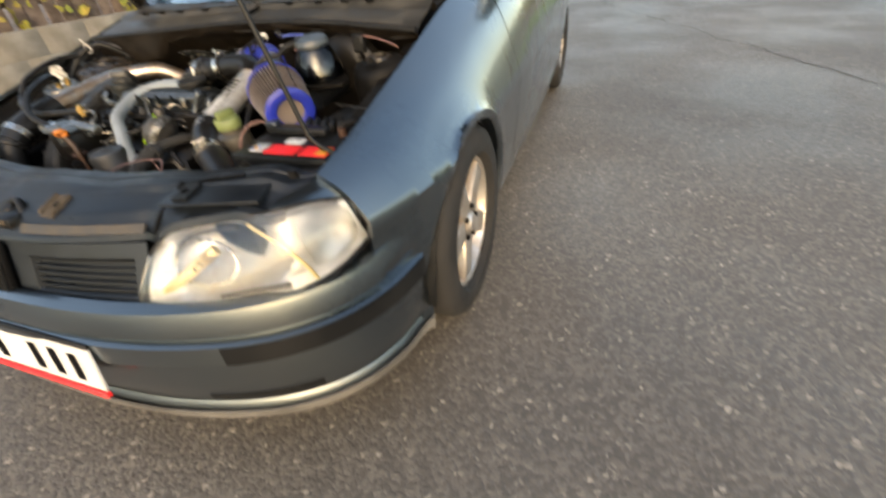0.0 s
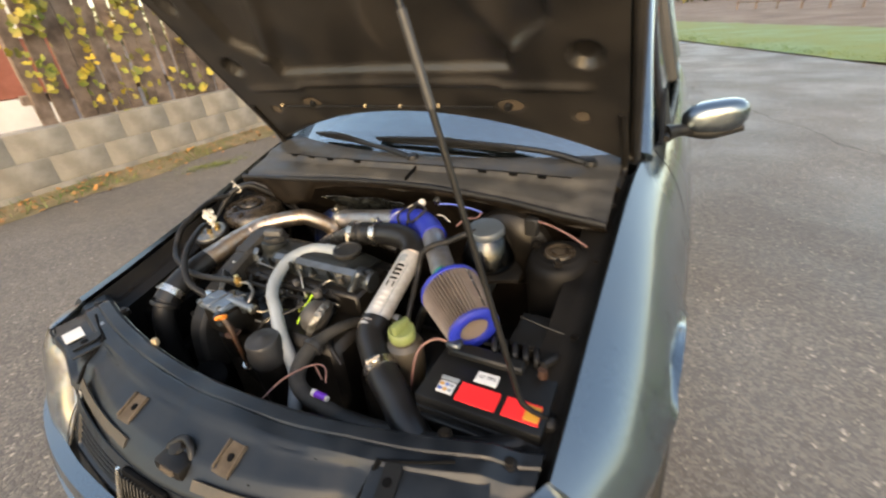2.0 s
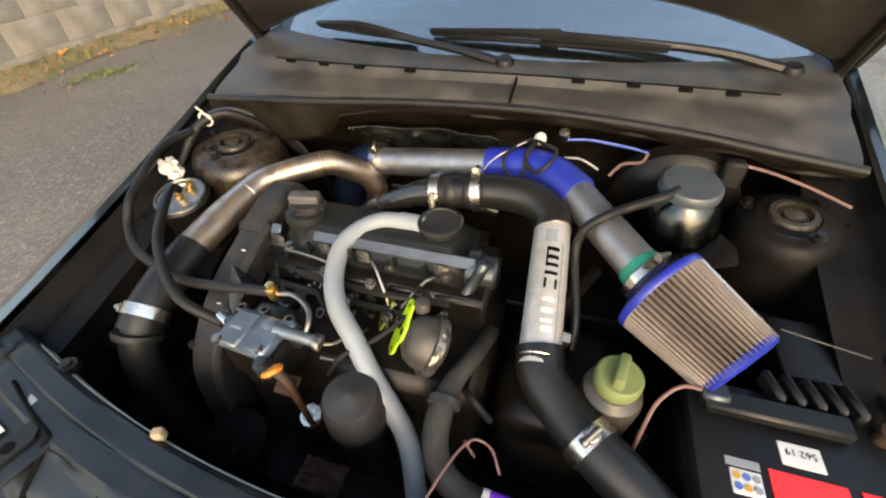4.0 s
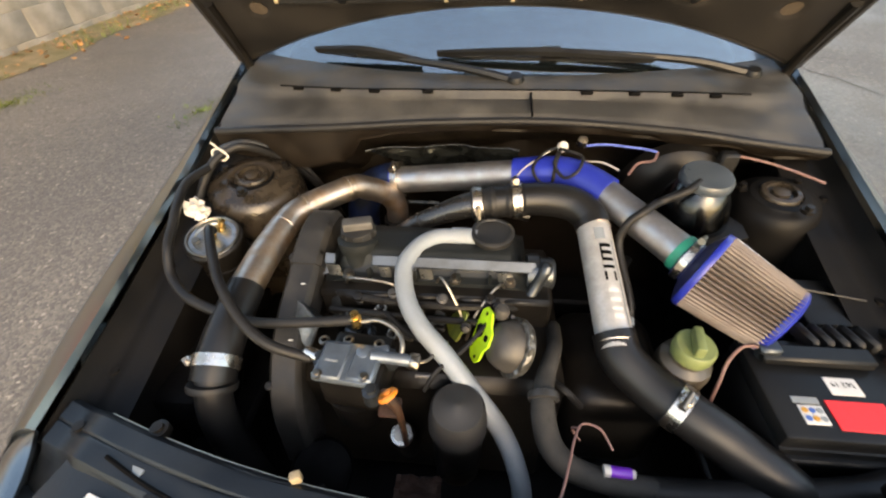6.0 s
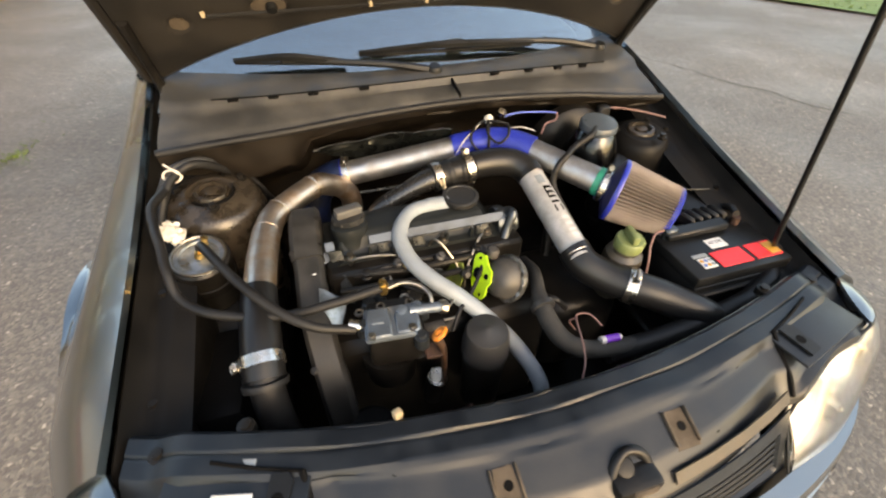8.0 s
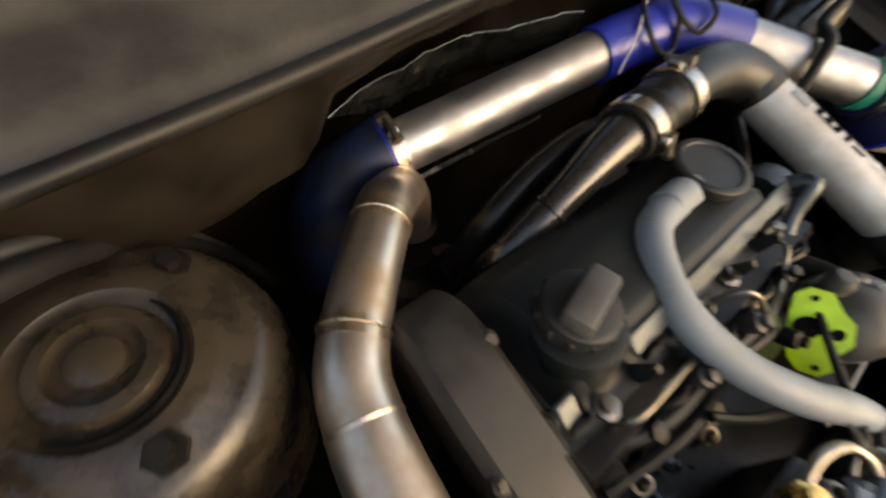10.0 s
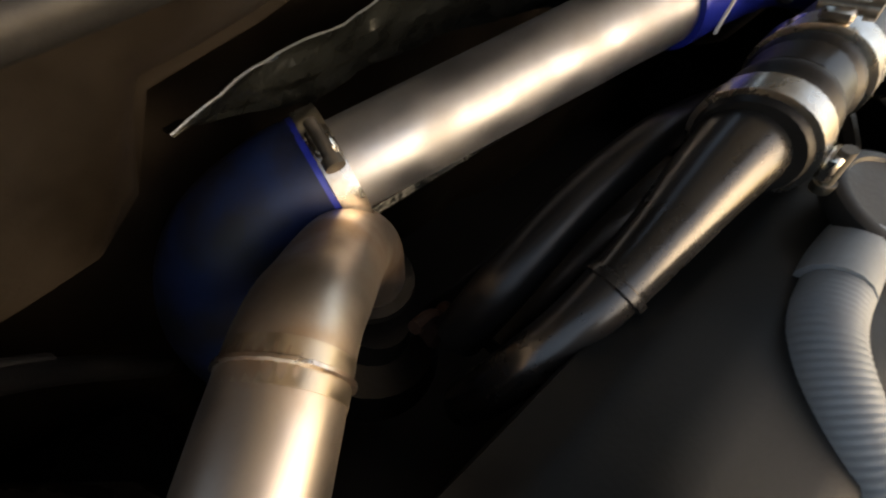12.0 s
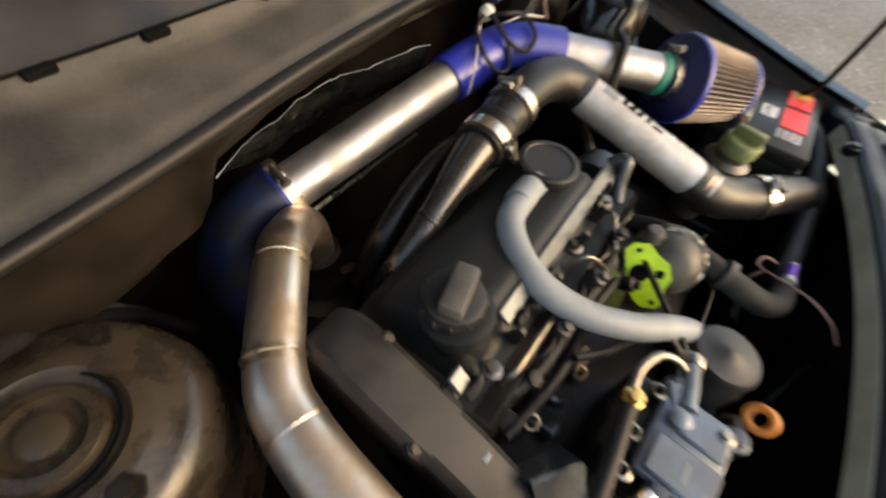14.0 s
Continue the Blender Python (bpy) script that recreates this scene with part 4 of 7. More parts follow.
latch = part("bonnet_latch", Geo().box((0.04, 0.115, 0.607), (0.075, 0.045, 0.03), 0.01, seg=2).lathe([(0.016, -0.01), (0.018, 0.004), (0.013, 0.012), (0, 0.014)], (0.028, 0.13, 0.617), (0, -0.5, 1), 14), GREASE, car, "black greasy bonnet latch")
part("latch_jaw", Geo().box((0.044, 0.094, 0.613), (0.04, 0.01, 0.012), 0.004), DUSTLITTAN, latch, "brown dusty latch jaw")
part("latch_hoop", Geo().tube([(0.006, 0.112, 0.6), (0.012, 0.128, 0.622), (0.036, 0.142, 0.634), (0.06, 0.136, 0.63), (0.074, 0.118, 0.604)], 0.0072, 10), RUBBER, latch, "black rubber hoop over the latch")

# headlights
def lens_point(u, v, back=0.0):
    p = on(HB, u).lerp(on(HT, u), v)
    bulge = 0.022 * math.sin(math.pi * min(max(v, 0), 1)) ** 0.7 * math.sin(math.pi * (0.04 + 0.92 * u)) ** 0.5
    nrm = Vector((0.25 + 0.7 * u, -0.85, 0.25)).normalized()
    return p + nrm * (bulge - back)


def bowl(u, v):
    p = lens_point(0.03 + 0.94 * u, 0.04 + 0.92 * v, 0.012)
    d1 = math.hypot((u - 0.32) / 0.27, (v - 0.5) / 0.5)
    d2 = math.hypot((u - 0.78) / 0.2, (v - 0.5) / 0.5)
    rim = min(1, 8 * min(u, 1 - u, v, 1 - v))
    depth = 0.02 + 0.075 * max(0, 1 - d1 * d1) + 0.05 * max(0, 1 - d2 * d2)
    return p + Vector((-0.1, 1, 0.0)) * depth * rim


for side in (1, -1):
    def made(geo):
        return geo if side > 0 else geo.mirrored()
    hl = part("headlight", made(Geo().shell(lambda u, v: lens_point(u, v, 0.0), 30, 14, 0.004)), LENS, car, "hazy yellowed clear headlight")
    hl.visible_shadow = False
    part("reflector", made(Geo().shell(bowl, 36, 24, 0.002)), REFLECTOR, hl, "silvered lamp reflector")
    part("bulb", made(Geo().lathe([(0.012, 0), (0.012, 0.02), (0.006, 0.03), (0.006, 0.05), (0, 0.055)], (0.48, 0.17, 0.55), (0.1, -1, 0), 12)), BULB, hl)
    part("amber_strip", made(Geo().tube([lens_point(0.07, 0.16, 0.03), lens_point(0.2, 0.42, 0.03), lens_point(0.34, 0.66, 0.035)], 0.011, 8)), AMBER, hl, "amber reflector strip")
    part("divider", made(Geo().tube([lens_point(0.66, 0.06, 0.012), lens_point(0.63, 0.35, 0.02), lens_point(0.575, 0.62, 0.02), lens_point(0.5, 0.9, 0.012)], 0.0035, 8)), AMBER, hl, "amber-tinted bright reflector edge")
    part("side_reflector", made(Geo().shell(lambda u, v: lens_point(0.67 + 0.27 * u, 0.15 + 0.7 * v, 0.03 + 0.02 * math.sin(math.pi * u) * math.sin(math.pi * v)), 10, 10, 0.002)), REFLECTOR, hl, "indicator reflector")
    part("lamp_ring", made(Geo().tube([lens_point(0.27 + 0.13 * math.cos(a), 0.52 + 0.27 * math.sin(a), 0.035) for a in [k * math.pi / 12 for k in range(25)]], 0.003, 6)), CLAMP, hl, "bright bezel ring")
    part("brow", made(Geo().tube([lens_point(0.18, 0.78, 0.03), lens_point(0.3, 0.86, 0.03), lens_point(0.45, 0.85, 0.03)], 0.003, 6)), GREYPLASTIC, hl)
    part("dark_rod", made(Geo().tube([lens_point(0.3, 0.12, 0.02), lens_point(0.55, 0.1, 0.02)], 0.006, 8)), GREYPLASTIC, hl)
    rim_pts = [lens_point(u / 12, 0.0, 0.002) for u in range(13)] + [lens_point(1, 0.5, 0.002)] + [lens_point(1 - u / 12, 1.0, 0.002) for u in range(13)]
    part("lamp_seal", made(Geo().tube(rim_pts + rim_pts[:1], 0.0028, 6, smooth=False)), RUBBER, hl)

# wheels
def build_wheel(x, y, side):
    wh = part("wheel", Geo().lathe([(0.0, -0.05), (0.18, -0.06), (0.198, 0.03), (0.196, 0.036), (0.186, 0.034), (0.175, 0.005), (0, -0.02)], (side * x, y, WHEEL_Z), (side, 0, 0), 40), RIM, car, "dirty silver five-spoke alloy wheel")
    prof = [(0.19, -0.09), (0.205, -0.1), (0.25, -0.098), (0.275, -0.085), (0.287, -0.06), (0.29, 0), (0.287, 0.06), (0.275, 0.08), (0.25, 0.092), (0.21, 0.088), (0.196, 0.072), (0.196, -0.08)]
    part("tyre", Geo().lathe(prof, (side * (x - 0.03), y, WHEEL_Z), (side, 0, 0), 48), TYRE, wh, "worn black tyre")
    for k in range(5):
        a = 2 * math.pi * k / 5 + 0.4
        r = Matrix.Rotation(a, 4, "X")
        g = Geo().box((0, 0, 0), (0.03, 0.075, 0.15), 0.01, r @ Matrix.Translation((0, 0, 0.112)), 2)
        g.v = [(px + side * (x + 0.018), py + y, pz + WHEEL_Z) for px, py, pz in g.v]
        part("spoke", g, RIM, wh)
    part("hub_cap", Geo().lathe([(0.035, -0.02), (0.035, 0.02), (0.025, 0.032), (0, 0.034)], (side * (x + 0.012), y, WHEEL_Z), (side, 0, 0), 20), RIM, wh, "hub centre cap")
    for k in range(5):
        a = 2 * math.pi * k / 5
        part("wheel_bolt", Geo().lathe([(0.009, 0), (0.009, 0.012), (0, 0.014)], (side * (x + 0.03), y + 0.05 * math.cos(a), WHEEL_Z + 0.05 * math.sin(a)), (side, 0, 0), 6), GREASE, wh)


for y in (AXLE_F, AXLE_R):
    for side in (1, -1):
        build_wheel(0.765, y, side)
        lin = Geo().shell(lambda u, v: (side * (0.5 + 0.3 * v), y + (ARCH + 0.008) * math.cos(u * math.pi), WHEEL_Z - 0.05 + (ARCH + 0.03) * math.sin(u * math.pi)), 24, 3, 0.004)
        part("arch_liner", lin, PLASTIC, car)

# cabin
def roof_pt(u, v):
    y = 1.92 + 1.5 * v
    x = (u * 2 - 1) * (0.555 - 0.03 * v)
    return (x, y, 1.375 + 0.035 * math.sin(v * 2.6) - 0.04 * v + 0.03 * (1 - (u * 2 - 1) ** 2))


part("roof", Geo().shell(roof_pt, 20, 20, 0.02), PAINT, car)


def screen_pt(u, v):
    s = u * 2 - 1
    y0, z0 = 1.075 + 0.16 * s * s, 0.862 + 0.0 * s
    y1, z1 = 1.915 + 0.03 * s * s, 1.37 + 0.03 * (1 - s * s)
    x = s * (0.655 - 0.105 * v)
    return (x, y0 + (y1 - y0) * v, z0 + (z1 - z0) * v + 0.03 * math.sin(v * math.pi))


ws = part("windscreen", Geo().shell(screen_pt, 24, 14, 0.005), SCREEN, car, "windscreen reflecting the pale sky")
ws.visible_shadow = False
part("rear_screen", Geo().shell(lambda u, v: ((u * 2 - 1) * (0.6 - 0.07 * v), 3.74 - 0.3 * v, 0.93 + 0.4 * v), 10, 8, 0.005), WINDOW, car)
part("tailgate", Geo().shell(lambda u, v: ((u * 2 - 1) * 0.66, 3.77 - 0.05 * (u * 2 - 1) ** 2 - 0.02 * v, 0.3 + 0.62 * v), 10, 8, 0.02), PAINT, car)
for side in (1, -1):
    part("a_pillar", Geo().tube([(side * 0.672, 1.22, 0.862), (side * 0.625, 1.5, 1.09), (side * 0.565, 1.93, 1.375)], [0.034, 0.03, 0.03], 10), PAINT, car)
    part("cant_rail", Geo().tube([(side * 0.565, 1.93, 1.375), (side * 0.56, 2.5, 1.4), (side * 0.55, 3.38, 1.33)], 0.03, 8), PAINT, car)
    part("b_pillar", Geo().tube([(side * 0.715, 2.42, 0.89), (side * 0.57, 2.46, 1.39)], 0.035, 8, smooth=False), PLASTIC, car)
    part("c_pillar", Geo().tube([(side * 0.68, 3.3, 0.9), (side * 0.55, 3.2, 1.35)], 0.06, 8, smooth=False), PAINT, car)
    part("rear_pillar", Geo().tube([(side * 0.62, 3.72, 0.92), (side * 0.54, 3.4, 1.33)], 0.035, 8, smooth=False), PAINT, car)
    def pane(y0, y1):
        def fn(u, v):
            y = y0 + (y1 - y0) * u
            front = (0.06 - y0 + 1.9) if y0 < 1.6 else 0
            yy = y + (front * v * (1 - u) if y0 < 1.6 else 0)
            return (side * (0.722 - 0.15 * v), yy, 0.885 + 0.48 * v)
        return Geo().shell(fn, 6, 6, 0.004)
    w1 = part("side_window", pane(1.38, 2.4), WINDOW, car)
    w2 = part("side_window", pane(2.46, 3.2), WINDOW, car)
    w1.visible_shadow = w2.visible_shadow = False
    part("window_trim", Geo().tube([(side * 0.728, 1.36, 0.886), (side * 0.74, 2.42, 0.9), (side * 0.705, 3.25, 0.915)], 0.009, 8), RUBBER, car)
    part("window_frame", Geo().tube([(side * 0.715, 1.42, 0.9), (side * 0.655, 1.62, 1.09), (side * 0.583, 1.98, 1.36), (side * 0.575, 2.44, 1.375)], 0.014, 8), RUBBER, car)
    part("door_handle", Geo().box((side * 0.815, 2.25, 0.76), (0.02, 0.15, 0.03), 0.008, seg=2), PLASTIC, car)
    part("door_crease", Geo().tube([(side * 0.823, 1.31, 0.45), (side * 0.826, 2.42, 0.45)], 0.007, 6, smooth=False), PLASTIC, car, "black side moulding")
    part("rear_lamp", Geo().box((side * 0.6, 3.775, 0.75), (0.14, 0.03, 0.22), 0.01, seg=2), RED, car)
    # seats
    seat = part("front_seat", Geo().box((side * 0.34, 2.1, 0.5), (0.46, 0.5, 0.16), 0.05, seg=3), FABRIC, car)
    part("backrest", Geo().box((side * 0.34, 2.42, 0.84), (0.44, 0.14, 0.62), 0.05, Matrix.Rotation(-0.25, 4, "X"), 3), FABRIC, seat)
    part("headrest", Geo().box((side * 0.34, 2.52, 1.2), (0.26, 0.09, 0.17), 0.035, Matrix.Rotation(-0.2, 4, "X"), 3), FABRIC, seat)
    part("seat_belt", Geo().box((side * 0.6, 2.3, 0.98), (0.012, 0.06, 0.5), 0.002, Matrix.Rotation(-0.35, 4, "X")), SEATRED, seat, "red webbing belt")
# door mirror
def shellm(u, v):
    a, b = u * 2 * math.pi, v * math.pi
    ca, sa = math.cos(a), math.sin(a)
    ex = abs(ca) ** 0.7 * (1 if ca >= 0 else -1)
    ez = abs(sa) ** 0.8 * (1 if sa >= 0 else -1)
    s = math.sin(b) ** 0.55
    taper = 1 - 0.2 * (1 - ex) * 0.5
    return (0.852 + 0.092 * ex * s, 1.505 + 0.018 * ex * s - 0.055 * math.cos(b), 0.926 + 0.055 * ez * s * taper + 0.008 * ex)
mir = part("door_mirror", Geo().grid(shellm, 32, 18, True), PAINT, car, "painted door mirror housing")
part("mirror_base", Geo().tube([(0.722, 1.42, 0.885), (0.755, 1.45, 0.89), (0.82, 1.49, 0.893)], [0.03, 0.02, 0.018], 10), PLASTIC, mir)
part("mirror_skirt", Geo().tube([(0.775, 1.47, 0.884), (0.85, 1.492, 0.876), (0.935, 1.515, 0.892)], [0.015, 0.02, 0.012], 10), PLASTIC, mir, "black lower mirror shell")
part("mirror_triangle", Geo().slab([(0, 0), (0.17, 0.005), (0.16, 0.14)], 0.012, facing((0.71, 1.34, 0.872), (0.12, 1, 0), (-0.25, 0, 1))), PLASTIC, mir)
part("dashboard", Geo().box((0, 1.5, 0.78), (1.24, 0.42, 0.22), 0.06, Matrix.Rotation(0.1, 4, "X"), 3), PLASTIC, car)
part("steering_wheel", Geo().tube([(0.34 + 0.18 * math.cos(a), 1.78 + 0.07 * math.sin(a), 0.86 + 0.16 * math.sin(a)) for a in [k * math.pi / 10 for k in range(21)]], 0.014, 8), RUBBER, car)
part("floor_pan", Geo().box((0, 2.3, 0.24), (1.4, 2.7, 0.06), 0.01), PLASTIC, car)

# bay walls, floor and firewall
def apron(u, v):
    y = 0.3 + 0.72 * u
    z0 = curve(EDGE_Z, y) - 0.051
    tower = math.exp(-((y - 0.83) / 0.17) ** 4)
    x = 0.572 + 0.008 * math.sin(y * 20) - 0.03 * v
    return (x - 0.03 * tower * v, y, z0 - (z0 - 0.2) * v)


ap = Geo().shell(apron, 30, 16, 0.004)
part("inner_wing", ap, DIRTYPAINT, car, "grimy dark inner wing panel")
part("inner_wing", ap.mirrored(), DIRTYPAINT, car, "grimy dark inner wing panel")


def tower_geo(wide):
    prof = [(0.132, -0.34), (0.129, -0.1), (0.126, -0.055), (0.12, -0.034), (0.11, -0.02), (0.097, -0.013), (0.083, -0.011), (0.079, -0.008), (0.06, -0.006), (0.055, -0.009), (0.0, -0.009)]
    return Geo().lathe([(r * wide, h) for r, h in prof], (0.537, 0.835, 0.745), (-0.06, -0.1, 1), 40)


# the two towers differ in paint: one near-black, one mottled brown
for side in (1, -1):
    g = tower_geo(0.66 if side > 0 else 0.83)
    tw = part("strut_tower", g if side > 0 else g.mirrored(), DIRTYPAINT if side > 0 else TOWERPAINT, car, "dark domed suspension tower" if side > 0 else "domed suspension tower thick with brown dust")
    n = Geo().lathe([(0.037, -0.012), (0.037, -0.003), (0.034, 0.002), (0.026, 0.003), (0.0245, -0.005), (0.0165, -0.005), (0.015, 0.002), (0.008, 0.004), (0, 0.004)], (0.537, 0.835, 0.742), (-0.06, -0.1, 1), 26)
    part("strut_cap", n if side > 0 else n.mirrored(), TOWERPAINT, tw, "round strut mount cap")
    if side < 0:
        mt = facing((-0.537, 0.835, 0.7435), (1, 0, -0.06), (0, 1, 0.1))
        arc = [-2.5 + 3.1 * k / 20 for k in range(21)]
        pts = [mt @ Vector((0.044 * math.cos(a), 0.044 * math.sin(a), -0.0045)) for a in arc]
        part("cap_slot", Geo().tube(pts, [0.001, 0.003, 0.003, 0.003, 0.001], 6), INKSHADE, tw, "dark crescent slot")
    for k in range(3):
        a = k * 2.1 + 0.7
        g = Geo().lathe([(0.012, 0), (0.012, 0.006), (0.007, 0.006), (0.007, 0.014), (0, 0.014)], (side * 0.537 + (0.066 if side > 0 else 0.074) * math.cos(a), 0.835 + (0.066 if side > 0 else 0.074) * math.sin(a), 0.736 - 0.006 * math.sin(a)), (0, -0.1, 1), 6)
        part("tower_nut", g, GREASE, tw)

part("bay_floor", Geo().box((0, 0.65, 0.17), (1.2, 0.72, 0.02), 0.004), PLASTIC, car, "black undertray")
# ink black on these low parts puts the bay's deep shade into colour
part("front_panel", Geo().box((0, 0.232, 0.4), (1.1, 0.03, 0.4), 0.006), INKSHADE, car, "dark radiator back")
part("crossmember", Geo().tube([(-0.6, 0.32, 0.36), (0, 0.3, 0.33), (0.6, 0.32, 0.36)], 0.04, 8), INKSHADE, car)
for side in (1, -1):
    part("chassis_rail", Geo().box((side * 0.5, 0.65, 0.4), (0.09, 0.72, 0.11), 0.01), INKSHADE, car)


SEAL = [(-0.63, 0.915, 0.806), (-0.5, 0.918, 0.812), (-0.36, 0.926, 0.816), (-0.15, 0.944, 0.824), (0.1, 0.95, 0.828), (0.35, 0.938, 0.818), (0.5, 0.92, 0.806), (0.63, 0.905, 0.797)]
seal_path = spline(SEAL, 8)
screen_low = lambda x: Vector((x, 1.072 + 0.16 * (x / 0.655) ** 2, 0.864))


def cowl(u, v):
    a = on(seal_path, u)
    b = screen_low(a.x * 1.0)
    p = a.lerp(b, v)
    p.z += 0.012 * math.sin(v * math.pi) + 0.012 * bump_at(0.42 - v, 0.08) - 0.006 * bump_at(v - 0.05, 0.06)
    return p


part("scuttle_panel", Geo().shell(cowl, 60, 24, 0.004), COWL, car, "dusty plastic scuttle panel below the windscreen", sharp=30)
part("scuttle_seal", Geo().tube([(x, y - 0.006, z - 0.002) for x, y, z in SEAL], 0.0085, 10), RUBBER, car, "rubber seal along the scuttle edge")
part("scuttle_joint", Geo().box((0.053, 0.968, 0.8535), (0.004, 0.075, 0.012), 0.001, Matrix.Rotation(0.2, 4, "X")), INKSHADE, car)
for x in (-0.47, -0.38, -0.29, -0.17, 0.17, 0.27, 0.36, 0.44):
    p = cowl((x + 0.63) / 1.26, 0.44)
    part("scuttle_clip", Geo().box((x, p.y - 0.006, p.z + 0.003), (0.024, 0.01, 0.008), 0.002), INKSHADE, car)


part("scuttle_groove", Geo().tube([cowl(k / 24, 0.46) + Vector((0, 0, 0.0008)) for k in range(3, 22)], 0.0018, 6), INKSHADE, car)


def firewall(u, v):
    a = on(seal_path, u)
    drop = 0.018 + 0.07 * bump_at(a.x + 0.335, 0.05)
    if v < 0.3:
        t = v / 0.3
        return Vector((a.x, a.y - 0.006 + 0.012 * t + (0.007 * math.sin(a.x * 23 + 1) + 0.012 * noise.noise(Vector((a.x * 17, 2, t)))) * t, a.z - 0.006 - (drop + 0.012 * noise.noise(Vector((a.x * 12, 7, 0)))) * t))
    t = (v - 0.3) / 0.7
    y = a.y + 0.006 + 0.125 * min(1, t * 4) + 0.012 * math.sin(a.x * 11 + t * 3) * t + 0.02 * noise.noise(Vector((a.x * 9, t * 5, 4))) * min(1, t * 4)
    return Vector((a.x, y, a.z - 0.006 - drop - 0.012 * noise.noise(Vector((a.x * 12, 7, 0))) * (1 - t) - 0.55 * t ** 1.3))


part("firewall", Geo().shell(firewall, 60, 30, 0.006), FELT, car, "dark brown dusty firewall")


# bonnet, propped open and leaning forward
HN = Vector((0, -0.61, 0.793))
UN = Vector((0, 0.793, 0.61))
HLEN = 1.1


def bonnet(s, x, off=0.0):
    crown = 0.015 * (1 - (x / 0.66) ** 2) - 0.125 * (s / 1.06) ** 6
    return Vector((x, 1.15, 0.868)) + HN * s + UN * (off + crown)


def hood_outline(u, v):
    s1 = HLEN - 0.05 * (u * 2 - 1) ** 2
    wid = 0.66 - 0.03 * v - 0.02 * v ** 4
    x = (u * 2 - 1) * wid
    s0 = 0.175 * (1 - (x / 0.66) ** 2)
    return s0 + (s1 - s0) * v, x


def skin(u, v):
    s, x = hood_outline(u, v)
    return bonnet(s, x, 0.034)


def under(u, v):
    s, x = hood_outline(0.012 + 0.976 * u, 0.008 + 0.984 * v)
    a = abs(x)
    d = 0.004
    box_ = max(0.33 - s, s - 0.9, a - (0.47 - 0.1 * bump_at(s - 0.42, 0.1)))
    d += 0.022 * bump_at(box_, 0.022)
    d -= 0.010 * math.exp(-((s - 0.6) / 0.02) ** 2 - ((x) / 0.4) ** 6)
    d -= 0.012 * math.exp(-((a - 0.36 + (s - 0.42) * 0.55) / 0.03) ** 2) * bump_at(0.38 - s, 0.03) * bump_at(s - 0.88, 0.05)
    d -= 0.012 * math.exp(-((s - 0.278 - 0.014 * bump_at(a - 0.33, 0.05)) / 0.011) ** 2) * bump_at(a - 0.55, 0.05)
    d += 0.008 * bump_at(math.hypot((a - 0.345) / 1.6, s - 0.205) - 0.022, 0.008)
    d += 0.006 * bump_at(math.hypot(a - 0.53, s - 0.175) - 0.018, 0.008)
    d += 0.026 * bump_at(math.hypot(a - 0.545, s - 0.37) - 0.034, 0.01)
    d += 0.02 * bump_at(math.hypot((a - 0.565), (s - 0.62) / 2) - 0.026, 0.01)
    return bonnet(s, x, d)


hood = part("bonnet", Geo().shell(skin, 30, 30, 0.003), PAINT, car, "bonnet propped open, underside towards the engine")
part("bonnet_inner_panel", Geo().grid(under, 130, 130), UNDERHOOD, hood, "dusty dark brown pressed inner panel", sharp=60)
for sx in (1, -1):
    for hx, hs, hw, hh, tilt in ((0.345, 0.205, 0.036, 0.02, 0.15), (0.53, 0.175, 0.019, 0.017, 0.0)):
        ring = [(hw * math.cos(k * math.pi / 12) , hh * math.sin(k * math.pi / 12)) for k in range(24)]
        part("access_hole", Geo().slab(ring, 0.002, facing(bonnet(hs, sx * hx, 0.0085), (1, 0, 0), HN)), DUSTLITTAN, hood, "dusty tan access hole")
rimg = [skin(k / 20, 0) for k in range(21)] + [skin(1, k / 20) for k in range(21)] + [skin(1 - k / 20, 1) for k in range(21)] + [skin(0, 1 - k / 20) for k in range(21)]
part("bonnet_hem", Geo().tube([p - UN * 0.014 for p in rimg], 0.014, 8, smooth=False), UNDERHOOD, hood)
for x, s in ((-0.475, 0.205), (-0.13, 0.2), (0.0, 0.2), (0.13, 0.205)):
    p = bonnet(s, x, 0.0)
    part("hose_clip", Geo().box(p - UN * 0.002, (0.009, 0.01, 0.012), 0.002), IVORY, hood, "small pale washer hose clip")
part("washer_hose", Geo().tube([bonnet(0.2, -0.48, -0.002), bonnet(0.198, -0.3, -0.003), bonnet(0.2, 0, -0.003), bonnet(0.205, 0.3, -0.002)], 0.004, 6), RUBBER, hood)
for side in (1, -1):
    part("washer_jet", Geo().lathe([(0.012, 0), (0.01, 0.012), (0, 0.016)], bonnet(0.205, side * 0.34, 0.006), -UN, 12), PLASTIC, hood)
    part("hinge", Geo().tube([(side * 0.63, 1.05, 0.83), (side * 0.635, 1.14, 0.85), bonnet(0.06, side * 0.635, 0.004), bonnet(0.2, side * 0.625, 0.002)], 0.011, 8), GREASE, hood)

# prop rod
rod = thing("prop_rod", (0.622, 0.428, 0.63), "thin black steel bonnet prop rod", "prop rod")
r_top = Vector((0.338, 0.398, 1.625))
r_bot = Vector((0.569, 0.4111, 0.7))
part("rod", Geo().tube([r_bot, r_bot.lerp(r_top, 0.45), r_top], 0.005, 10, smooth=False), PLASTIC, rod)
part("grip", Geo().tube([r_bot.lerp(r_top, 0.5), r_bot.lerp(r_top, 0.62)], 0.0065, 10, smooth=False), GREYPLASTIC, rod, "grey foam grip")
